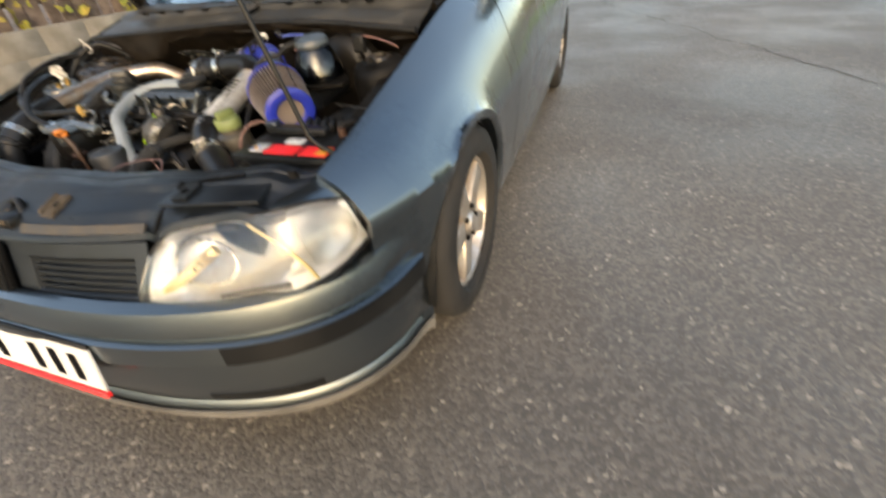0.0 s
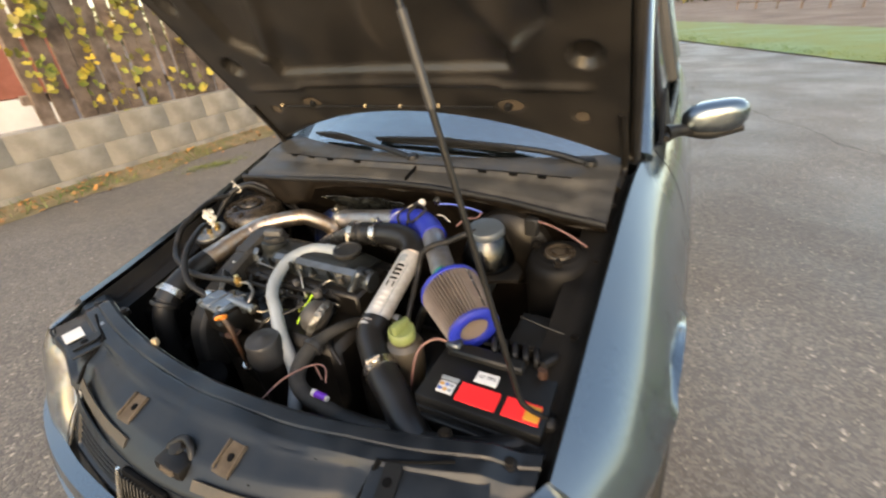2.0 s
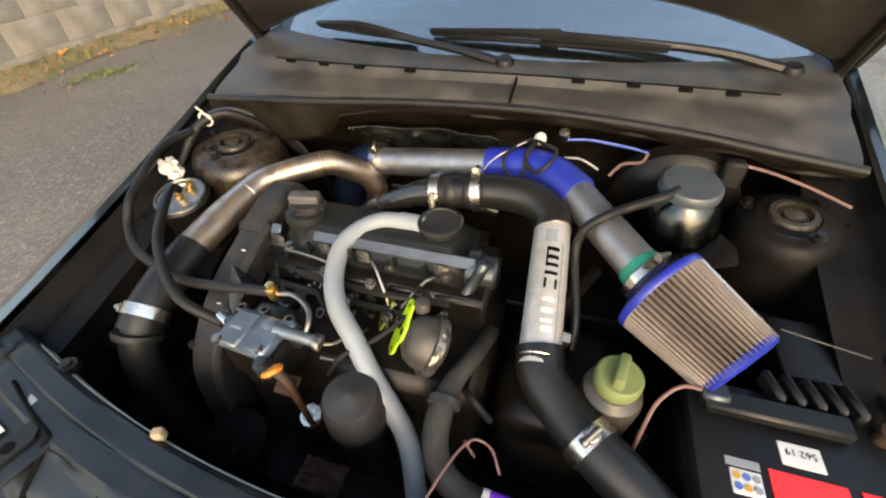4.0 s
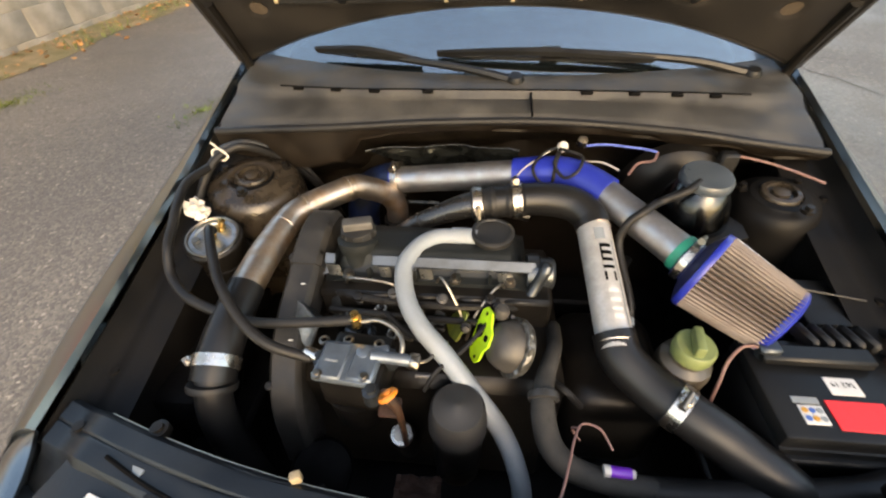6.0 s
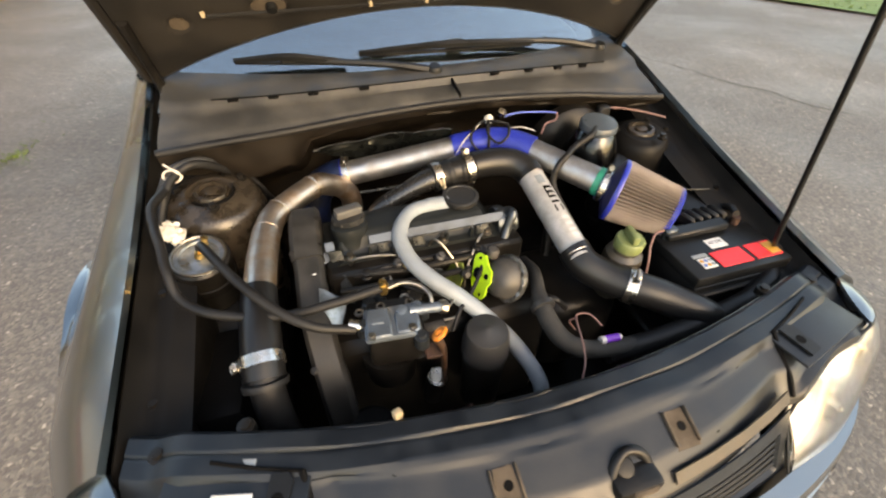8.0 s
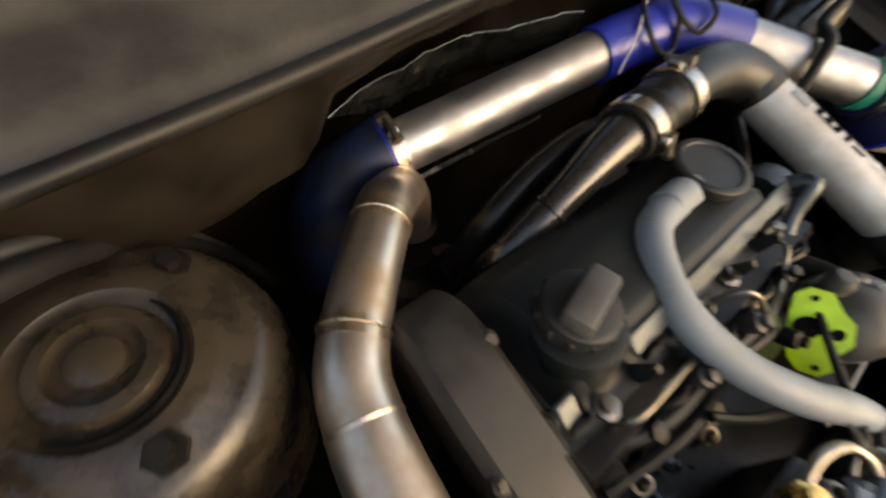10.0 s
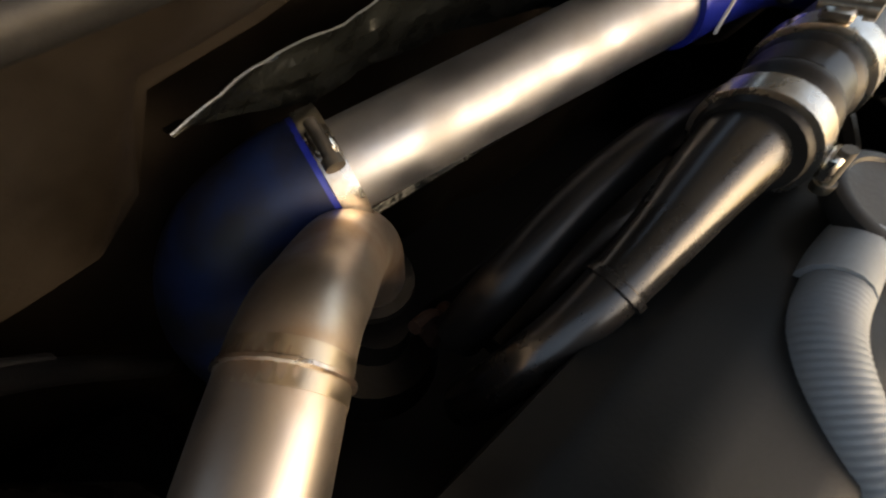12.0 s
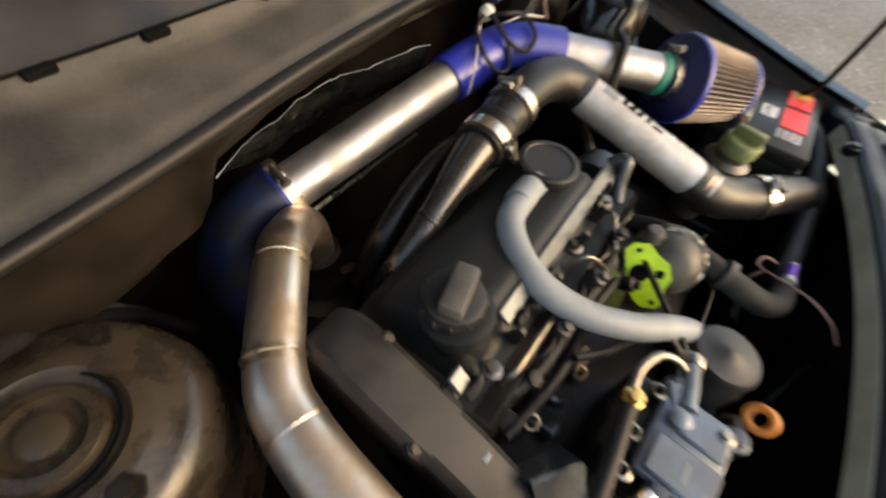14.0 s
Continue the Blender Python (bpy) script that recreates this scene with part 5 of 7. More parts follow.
part("foot", Geo().tube([r_bot, (0.576, 0.412, 0.68), (0.592, 0.418, 0.66), (0.612, 0.426, 0.644), (0.622, 0.428, 0.626)], 0.005, 10), RUBBER, rod, "bent lower end of the rod")
part("pivot", Geo().lathe([(0.014, -0.02), (0.014, 0.006), (0.008, 0.012), (0, 0.014)], (0.622, 0.428, 0.63), seg=12), RUBBER, rod)

# wipers
def wiper(pivot, elbow, hub, blade_a, blade_b):
    w = thing("windscreen_wiper", pivot, "black windscreen wiper with a curved arm", "wiper", "wipers on the windscreen")
    part("arm", Geo().tube([pivot, elbow, hub], [0.012, 0.009, 0.007], 8), PLASTIC, w)
    part("pivot_cap", Geo().lathe([(0.02, -0.025), (0.02, 0.006), (0.014, 0.014), (0, 0.015)], pivot, (0, -0.3, 1), 16), PLASTIC, w)
    a, b = Vector(blade_a), Vector(blade_b)
    m = (a + b) / 2 + Vector((0, -0.012, 0.012))
    part("blade", Geo().tube([a, m, b], [0.006, 0.011, 0.006], 6), PLASTIC, w)
    part("rubber_edge", Geo().tube([a + Vector((0, 0.01, -0.008)), (a + b) / 2 + Vector((0, 0.006, -0.008)), b + Vector((0, 0.01, -0.008))], 0.005, 6), RUBBER, w)
    part("hub", Geo().box(hub, (0.045, 0.02, 0.018), 0.005), PLASTIC, w)


wiper((0.549, 1.12, 0.87), (0.4, 1.135, 0.895), (0.1, 1.125, 0.915), (-0.16, 1.115, 0.912), (0.33, 1.12, 0.9))
wiper((0.02, 1.045, 0.874), (-0.1, 1.07, 0.892), (-0.33, 1.125, 0.905), (-0.46, 1.15, 0.908), (-0.2, 1.1, 0.9))


# ---- engine bay ----
def clamp_band(a, b, r, parent, screw=(0, 0, 1), name="hose_clamp"):
    """A worm-drive clamp round a pipe, from a to b along its axis."""
    a, b = Vector(a), Vector(b)
    ax = (b - a).normalized()
    w = (b - a).length
    c = part(name, Geo().lathe([(r, 0), (r + 0.0025, 0.0005), (r + 0.0025, w - 0.0005), (r, w)], a, ax, 32), CLAMP, parent, "bright steel hose clamp")
    s = Vector(screw)
    s = (s - ax * s.dot(ax)).normalized()
    mid = (a + b) / 2 + s * (r + 0.006)
    m = facing((0, 0, 0), ax, s)
    part("screw_housing", Geo().box(mid, (w * 0.8, 0.008, 0.018), 0.002, m), CLAMP, c)
    t = ax.cross(s)
    part("screw", Geo().lathe([(0.004, -0.012), (0.004, 0.012), (0.006, 0.012), (0.006, 0.018), (0, 0.018)], mid + s * 0.003, t, 10), PIPEMETAL, c)
    return c


def weld_ring(p, ax, r, parent):
    g = Geo()
    ax = Vector(ax).normalized()
    u = ax.orthogonal().normalized()
    w = ax.cross(u)
    pts = []
    for k in range(61):
        a = 2 * math.pi * k / 60
        pts.append(Vector(p) + (u * math.cos(a) + w * math.sin(a)) * r + ax * 0.00015 * math.sin(k * 2.3))
    g.tube(pts, 0.0015, 6, smooth=False)
    return part("weld_bead", g, WELD, parent, "silvery weld bead with heat tint")


# intake pipework along the firewall
R1 = 0.031
intake = thing("intake_pipe", (0.1, 0.9, 0.7), "polished aluminium intake pipe with blue silicone couplers", "intake pipe")
P_A, P_B = Vector((-0.262, 0.961, 0.661)), Vector((0.05, 0.9, 0.727))
part("long_tube", Geo().tube([P_A, P_B], R1, 36, smooth=False), ALU, intake, "polished aluminium tube")
BL = [(0.028, 0.904, 0.722), (0.075, 0.894, 0.733), (0.125, 0.878, 0.742), (0.165, 0.85, 0.743), (0.203, 0.812, 0.737)]
part("elbow_hose", Geo().tube(BL, 0.0355, 32), BLUESIL, intake, "blue silicone elbow hose")
P_C, P_D = Vector((0.195, 0.82, 0.738)), Vector((0.322, 0.65, 0.712))
part("short_tube", Geo().tube([P_C, P_D], R1, 36, smooth=False), ALU, intake, "polished aluminium tube")
gdir = (P_D - P_C).normalized()
part("green_coupler", Geo().tube([P_C.lerp(P_D, 0.86), P_C.lerp(P_D, 0.93)], R1 + 0.003, 32, smooth=False), GREENBAND, intake, "green silicone band")
RB = [(-0.235, 0.956, 0.667), (-0.272, 0.963, 0.659), (-0.315, 0.967, 0.635), (-0.34, 0.962, 0.59), (-0.345, 0.952, 0.53), (-0.33, 0.935, 0.44)]
part("turbo_elbow", Geo().tube(RB, 0.0405, 32), OILYSHADEBLUE, intake, "blue silicone elbow going down to the turbo, darkened for oil and shade")
ad = (P_B - P_A).normalized()
part("clean_band", Geo().tube([Vector(RB[0]) - ad * 0.0175, Vector(RB[0]) - ad * 0.013], 0.0413, 32, smooth=False), BLUESIL, intake, "clean bright blue hose end")
clamp_band(Vector(RB[0]) - ad * 0.014, Vector(RB[0]) + ad * 0.002, 0.0405, intake, (-0.2, -0.3, 1))
# wires resting on the blue elbow
wires = thing("sensor_wires", (0.12, 0.89, 0.775), "black and coloured wires with a white ball end", "wires")
part("ball_end", Geo().lathe([(0.004, -0.012), (0.009, -0.008), (0.012, 0), (0.009, 0.008), (0, 0.012)], (0.12, 0.905, 0.79), (0.3, -0.5, 1), 16), WHITEPLASTIC, wires, "white round end")
part("knob", Geo().lathe([(0.008, -0.01), (0.012, 0), (0.01, 0.012), (0, 0.014)], (0.162, 0.925, 0.79), (0, -0.5, 1), 14), CLAMP, wires)
for pts, mt, r in (([(0.112, 0.903, 0.79), (0.084, 0.897, 0.779), (0.06, 0.866, 0.764), (0.072, 0.846, 0.742), (0.098, 0.843, 0.74), (0.102, 0.856, 0.774), (0.11, 0.878, 0.785), (0.116, 0.9, 0.79)], RUBBER, 0.0034),
                   ([(0.118, 0.9, 0.788), (0.127, 0.878, 0.795), (0.154, 0.864, 0.79), (0.143, 0.832, 0.777), (0.119, 0.832, 0.76), (0.1, 0.857, 0.777), (0.114, 0.893, 0.793)], RUBBER, 0.0034),
                   ([(0.016, 0.858, 0.726), (0.042, 0.868, 0.758), (0.075, 0.888, 0.775), (0.112, 0.908, 0.79)], WHITEPLASTIC, 0.0013),
                   ([(0.165, 0.92, 0.785), (0.21, 0.92, 0.79), (0.28, 0.91, 0.788), (0.31, 0.9, 0.786)], WIREBLUE, 0.0025),
                   ([(0.25, 0.86, 0.755), (0.27, 0.88, 0.77), (0.3, 0.885, 0.775), (0.31, 0.9, 0.786)], PINK, 0.0028),
                   ([(0.17, 0.9, 0.76), (0.2, 0.88, 0.77), (0.23, 0.86, 0.765)], WHITEPLASTIC, 0.0018)):
    part("wire", Geo().tube(pts, r, 6), mt, wires)

# cone air filter
af = thing("air_filter", (0.38, 0.6, 0.7), "cone air filter with brown pleats and blue rims", "air filter")
F0, F1 = Vector((0.332, 0.641, 0.706)), Vector((0.428, 0.555, 0.682))
fx = (F1 - F0).normalized()
flen = (F1 - F0).length


def pleats(u, v):
    a = 2 * math.pi * u
    r = (0.068 + (0.0545 - 0.068) * v) + (-0.0085, 0.002, 0.0045, 0.002)[round(u * 208) % 4]
    q = Vector((0, 0, 1)).rotation_difference(fx)
    return F0 + q @ Vector((r * math.cos(a), r * math.sin(a), flen * v))


part("pleats", Geo().grid(pleats, 208, 6, True), FILTERPAPER, af, "tan pleated filter cone under wire gauze", sharp=20)
part("base_rim", Geo().lathe([(0.066, -0.003), (0.0715, -0.003), (0.0725, 0.0), (0.0725, 0.006), (0.071, 0.008), (0.066, 0.006)], F0, fx, 40), BLUERIM, af, "bright blue base rim")
part("base_cap", Geo().lathe([(0.034, -0.034), (0.0365, -0.034), (0.0365, -0.016), (0.05, -0.012), (0.069, -0.004), (0.066, 0.002), (0.03, 0.0)], F0, fx, 36), NAVY, af, "navy rubber filter neck")
clamp_band(F0 - fx * 0.033, F0 - fx * 0.02, 0.0368, af, (0.5, 0, 1))
part("end_rim", Geo().lathe([(0.031, -0.014), (0.033, 0.003), (0.037, 0.006), (0.053, 0.006), (0.0585, 0.002), (0.0585, -0.005), (0.057, -0.007)], F1, fx, 40), BLUERIM, af, "broad blue end rim")
part("end_cap", Geo().lathe([(0.0335, -0.008), (0.0335, -0.0015), (0.012, -0.005), (0, -0.005)], F1, fx, 36), FILTERPAPER, af, "sunken brown end mesh")
q = Vector((0, 0, 1)).rotation_difference(fx)
a = 1.9
part("seam", Geo().tube([F0 + q @ Vector((0.071 * math.cos(a), 0.071 * math.sin(a), 0.01)), F0 + q @ Vector((0.0575 * math.cos(a), 0.0575 * math.sin(a), flen - 0.01))], 0.0016, 6, smooth=False), CLAMP, af)

# stainless charge pipe beside the engine
R2 = 0.0262
steelp = thing("charge_pipe", (-0.42, 0.74, 0.65), "welded stainless steel charge pipe with golden heat tint", "charge pipe")
S = [Vector(p) for p in ((-0.246, 0.916, 0.575), (-0.247, 0.919, 0.618), (-0.265, 0.909, 0.655), (-0.298, 0.88, 0.688), (-0.329, 0.852, 0.706), (-0.409, 0.772, 0.704), (-0.432, 0.726, 0.695), (-0.445, 0.65, 0.684), (-0.452, 0.56, 0.672))]
part("tube", Geo().tube(S, [R2] * 6 + [0.0275, 0.029, 0.029], 36, step=8), STEEL, steelp, "brushed stainless tube")
for p, ax in (((-0.334, 0.847, 0.7063), (-1, -0.98, 0.08)), ((-0.405, 0.777, 0.7045), (-0.85, -1.0, -0.05)), ((-0.433, 0.722, 0.6945), (-0.25, -1, -0.12))):
    weld_ring(p, ax, R2 + 0.0008, steelp)
    d = Vector(ax).normalized()
    part("heat_tint", Geo().lathe([(R2 - 0.001, -0.0095), (R2 + 0.00015, -0.009), (R2 + 0.00015, 0.009), (R2 - 0.001, 0.0095)], p, d, 36), TINT, steelp, "brown heat-tinted band beside the weld")
part("flange_ring", Geo().lathe([(R2, -0.006), (R2 + 0.008, -0.004), (R2 + 0.008, 0.006), (R2, 0.008)], S[0], (0, 0, 1), 30), GREASE, steelp)
part("silicone_hose", Geo().tube([(-0.451, 0.574, 0.674), (-0.452, 0.54, 0.667), (-0.4525, 0.49, 0.655), (-0.453, 0.445, 0.637), (-0.453, 0.418, 0.62)], [0.031, 0.032, 0.0335, 0.034, 0.034], 28), SILICONE, steelp, "black silicone hose")
part("lower_hose", Geo().tube([(-0.453, 0.43, 0.63), (-0.4525, 0.41, 0.61), (-0.451, 0.393, 0.575), (-0.449, 0.383, 0.52), (-0.446, 0.378, 0.42), (-0.44, 0.375, 0.33)], [0.027, 0.0275, 0.028, 0.028, 0.028, 0.028], 26), RUBBER, steelp, "matt black lower hose")
part("hose_collar", Geo().lathe([(0.028, -0.006), (0.037, -0.005), (0.0385, 0.0), (0.037, 0.006), (0.028, 0.008)], (-0.453, 0.414, 0.615), (0, -0.65, -0.75), 28), RUBBER, steelp, "rolled hose collar")
clamp_band((-0.4545, 0.452, 0.6395), (-0.4535, 0.434, 0.631), 0.0352, steelp, (-1, 0, 0.2))

# black boost hose and printed pipe over the cylinder head
boost = thing("boost_pipe", (0.1, 0.72, 0.68), "aluminium boost pipe with black print and black silicone hoses", "boost pipe")
M0, M1 = Vector((0.17, 0.745, 0.71)), Vector((0.183, 0.51, 0.64))
mt_ax = (M1 - M0).normalized()
part("printed_tube", Geo().tube([M0, M1], 0.03, 36, smooth=False), SATIN, boost, "bare aluminium tube with worn print")
part("rear_elbow", Geo().tube([(-0.015, 0.793, 0.724), (0.04, 0.796, 0.73), (0.09, 0.795, 0.733), (0.135, 0.785, 0.73), (0.163, 0.762, 0.72), (0.17, 0.742, 0.71)], [0.031, 0.032, 0.0325, 0.033, 0.033, 0.033], 30), SILICONE, boost, "black silicone elbow with a brownish sheen")
g = Geo()
path = [Vector((-0.062, 0.789, 0.717)).lerp(Vector((0.042, 0.796, 0.73)), k / 30) for k in range(31)]
g.tube(path, lambda s: 0.031 + 0.003 * max(0, math.sin(s * 190)), 28, smooth=False)
part("ribbed_sleeve", g, RUBBER, boost, "ribbed black sleeve")
clamp_band((-0.058, 0.7893, 0.7175), (-0.04, 0.7905, 0.7198), 0.0342, boost, (0, -0.8, 0.2))
clamp_band((0.018, 0.7943, 0.727), (0.036, 0.7955, 0.7293), 0.0342, boost, (0.2, 0.3, 1))
part("manifold_hose", Geo().tube([(-0.03, 0.792, 0.717), (-0.06, 0.791, 0.715), (-0.09, 0.79, 0.706), (-0.13, 0.787, 0.69), (-0.168, 0.785, 0.672), (-0.2, 0.786, 0.65), (-0.235, 0.792, 0.615), (-0.25, 0.8, 0.56)], [0.028, 0.027, 0.0245, 0.0205, 0.0178, 0.017, 0.017, 0.017], 26), GLOSSPIPE, boost, "glossy black moulded pipe")
part("side_casting", Geo().tube([(0.06, 0.835, 0.66), (0.0, 0.835, 0.675), (-0.06, 0.838, 0.68), (-0.13, 0.84, 0.658), (-0.19, 0.838, 0.62), (-0.22, 0.84, 0.57)], [0.012, 0.014, 0.016, 0.018, 0.02, 0.02], 18), SILICONE, boost, "second black moulded duct")
part("pipe_bead", Geo().lathe([(0.0165, -0.004), (0.0203, -0.002), (0.0203, 0.003), (0.0165, 0.005)], (-0.166, 0.785, 0.673), (-0.85, 0, -0.5), 28), GLOSSPIPE, boost)
for t in (0.03, 0.95):
    c = M0.lerp(M1, t)
    weld_ring(c, mt_ax, 0.0303, boost)
# the worn print: plain dark shapes wrapped on the tube
side_u = Vector((0.15, -0.35, 0.93))
side_u = (side_u - mt_ax * side_u.dot(mt_ax)).normalized()
side_w = mt_ax.cross(side_u)


def decal(t0, t1, a0, a1):
    def fn(u, v):
        a = a0 + (a1 - a0) * v
        return M0.lerp(M1, t0 + (t1 - t0) * u) + (side_u * math.cos(a) + side_w * math.sin(a)) * 0.0305
    return Geo().shell(fn, 4, 6, 0.0004)


for t0, t1, a0, a1, mt in ((0.24, 0.27, -0.3, 0.35, INKSHADE), (0.3, 0.33, -0.3, 0.35, INKSHADE), (0.36, 0.385, -0.3, 0.35, INKSHADE), (0.24, 0.38, 0.25, 0.35, INKSHADE), (0.42, 0.445, -0.3, 0.35, INKSHADE),
                           (0.47, 0.54, -0.3, -0.18, INKSHADE), (0.47, 0.54, 0.22, 0.35, INKSHADE), (0.6, 0.63, -0.25, 0.32, PAPER), (0.67, 0.7, -0.25, 0.32, PAPER), (0.74, 0.76, -0.25, 0.32, PAPER), (0.79, 0.82, -0.2, 0.28, PAPER),
                           (0.1, 0.2, -0.1, 0.5, HOSEGREY), (0.2, 0.86, -0.52, -0.44, GREYINK)):
    part("print_shape", decal(t0, t1, a0, a1), mt, boost)
part("front_hose", Geo().tube([(0.181, 0.54, 0.648), (0.19, 0.505, 0.632), (0.224, 0.47, 0.618), (0.272, 0.427, 0.612), (0.321, 0.394, 0.6), (0.39, 0.345, 0.575), (0.44, 0.33, 0.52), (0.46, 0.33, 0.44)], 0.0345, 28), SILICONE, boost, "black silicone hose running down to the intercooler")
clamp_band((0.253, 0.4425, 0.6145), (0.27, 0.4285, 0.6125), 0.035, boost, (0.2, -0.5, 1))
part("boost_sensor", Geo().lathe([(0.01, 0), (0.01, 0.028), (0.013, 0.03), (0.013, 0.042), (0.008, 0.044), (0, 0.045)], (0.18, 0.575, 0.64), (1, 0.05, -0.2), 6), PIPEMETAL, boost, "small steel boost sensor")

# the engine block with its head, covers and pump
engine = thing("diesel_engine", (-0.13, 0.6, 0.3), "greasy black four-cylinder diesel engine", "engine")
part("block", Geo().box((-0.12, 0.59, 0.42), (0.46, 0.26, 0.34), 0.02), GREASE, engine, "oily iron engine block")
part("cylinder_head", Geo().box((-0.12, 0.665, 0.61), (0.42, 0.15, 0.09), 0.008), GREASE, engine, "grimy cast cylinder head")


def cover_pt(u, v):
    x = -0.325 + 0.37 * u
    ends = bump_at(max(-0.30 - x, x - 0.025), 0.03)
    prof = [(0.618, 0.652), (0.618, 0.664), (0.632, 0.667), (0.64, 0.674), (0.65, 0.694), (0.662, 0.7), (0.718, 0.697), (0.752, 0.683), (0.767, 0.668), (0.774, 0.662), (0.775, 0.65)]
    k = v * (len(prof) - 1)
    i = min(int(k), len(prof) - 2)
    y = prof[i][0] + (prof[i + 1][0] - prof[i][0]) * (k - i)
    z = prof[i][1] + (prof[i + 1][1] - prof[i][1]) * (k - i)
    z = 0.652 + (z - 0.652) * (0.25 + 0.75 * ends)
    return (x, y, z)


vc = part("valve_cover", Geo().shell(cover_pt, 60, 40, 0.004), COVER, engine, "dusty dark coated valve cover", sharp=30)
for x in (-0.233, -0.149, -0.072, -0.016):
    part("cover_fin", Geo().slab([(-0.004, 0.0), (0.012, 0.0), (0.009, 0.02), (0.004, 0.034), (-0.002, 0.036)], 0.006, facing((x - 0.003, 0.632, 0.662), (0, -0.75, -0.3), (0, 0.35, 0.9))), COVER, vc, "dark cast fin")
# small bright shells in place of glints in the cast hollows
for x, w in ((-0.308, 0.024), (-0.213, 0.02), (-0.138, 0.022), (0.004, 0.026)):
    part("scallop", Geo().shell(lambda u, v: (x - w / 2 + w * u + 0.004 * v, 0.6305 - 0.002 * math.sin(math.pi * u) - 0.004 * v, 0.684 - 0.022 * v + 0.004 * math.sin(math.pi * u)), 8, 6, 0.002), SCALLOP, vc, "hollow brightened like a reflection")
for lx0, lx1 in ((-0.326, -0.306), (-0.238, 0.06)):
    part("cover_ledge", Geo().box(((lx0 + lx1) / 2, 0.6425, 0.6885), (lx1 - lx0, 0.021, 0.005), 0.002, Matrix.Rotation(0.75, 4, "X")), LEDGEMETAL, vc, "blue-grey front ledge, paler than the cover")
for k in range(4):
    x = -0.28 + k * 0.098
    part("cover_bolt", Geo().lathe([(0.011, 0), (0.011, 0.005), (0.007, 0.006), (0.007, 0.014), (0, 0.015)], (x, 0.624, 0.664), seg=10), PIPEMETAL, vc)
neck = part("filler_neck", Geo().lathe([(0.047, -0.075), (0.043, -0.055), (0.034, -0.04), (0.032, -0.012), (0.035, -0.006), (0.037, 0.004), (0.037, 0.012), (0.03, 0.016)], (-0.27, 0.676, 0.698), (0, 0.2, 1), 32), COVER, engine, "tall cast oil filler neck")
cap = part("oil_cap", Geo().lathe([(0.029, 0), (0.0315, 0.002), (0.0315, 0.014), (0.03, 0.02), (0.026, 0.022), (0.0, 0.022)], (-0.269, 0.686, 0.711), (0, -0.05, 1), 32), BREATHER, engine, "black oil filler cap with a raised grip")
for k in range(12):
    a = 2 * math.pi * k / 12
    part("cap_knurl", Geo().box((-0.269 + 0.0315 * math.cos(a), 0.686 + 0.0315 * math.sin(a), 0.719), (0.004, 0.004, 0.013), 0.0012, Matrix.Rotation(a, 4, "Z")), BREATHER, cap)
grip = part("cap_grip", Geo().box((-0.267, 0.683, 0.739), (0.054, 0.024, 0.018), 0.004, Matrix.Rotation(0.25, 4, "Z"), 2), DUSTYCAP, cap, "dusty grip bar with worn print")
vent = part("breather_valve", Geo().lathe([(0.022, -0.028), (0.022, -0.008), (0.038, -0.004), (0.041, 0.003), (0.0405, 0.009), (0.038, 0.011), (0.033, 0.0112), (0.0315, 0.009), (0.02, 0.0085), (0.0, 0.0095)], (-0.019, 0.708, 0.706), (0, -0.05, 1), 36), BREATHER, engine, "round black crankcase breather disc")
part("breather_outlet", Geo().tube([(-0.02, 0.706, 0.697), (-0.05, 0.707, 0.698), (-0.07, 0.707, 0.699)], 0.0145, 14), BREATHER, vent)
part("vacuum_pump", Geo().lathe([(0.034, 0), (0.036, 0.01), (0.036, 0.02), (0.03, 0.024), (0.03, 0.045), (0.026, 0.05), (0, 0.05)], (0.045, 0.66, 0.66), (1, 0, 0), 28), CASTALU, engine, "grey vacuum pump on the head's end")
part("pump_outlet", Geo().tube([(0.07, 0.65, 0.68), (0.075, 0.63, 0.7), (0.06, 0.62, 0.665), (0.04, 0.6, 0.63)], 0.01, 10), CASTALU, engine)

part("neck_bracket", Geo().slab([(0, 0), (0.026, 0.003), (0.028, 0.018), (0.01, 0.024), (-0.003, 0.014)], 0.004, facing((-0.338, 0.632, 0.652), (1, 0.3, 0.1), (0, 0.75, 0.66))), CASTALU, engine, "bare metal bracket beside the filler neck")

# timing cover: an arched strip along the belt's front
tc_path = spline([(-0.366, 0.785, 0.66), (-0.365, 0.765, 0.7), (-0.366, 0.73, 0.712), (-0.369, 0.68, 0.703), (-0.37, 0.6, 0.676), (-0.372, 0.53, 0.645), (-0.366, 0.46, 0.605), (-0.36, 0.41, 0.545), (-0.358, 0.39, 0.42)], 6)


def timing(u, v, grow=0.0):
    k = u * (len(tc_path) - 1)
    i = min(int(k), len(tc_path) - 2)
    p = tc_path[i].lerp(tc_path[i + 1], k - i)
    t = (tc_path[i + 1] - tc_path[i]).normalized()
    nrm = Vector((0, t.z, -t.y))
    nrm = nrm if nrm.y < 0 or nrm.z > 0 else -nrm
    w = 0.025 + grow
    p = p + Vector((0.009, 0, 0))
    prof = [(w, -0.06), (w, -0.008), (w - 0.006, 0), (-w + 0.006, 0), (-w, -0.008), (-w, -0.06)]
    j = v * (len(prof) - 1)
    m = min(int(j), len(prof) - 2)
    a, b = prof[m], prof[m + 1]
    x, o = a[0] + (b[0] - a[0]) * (j - m), a[1] + (b[1] - a[1]) * (j - m)
    return p + Vector((x, 0, 0)) + nrm * (o + grow)


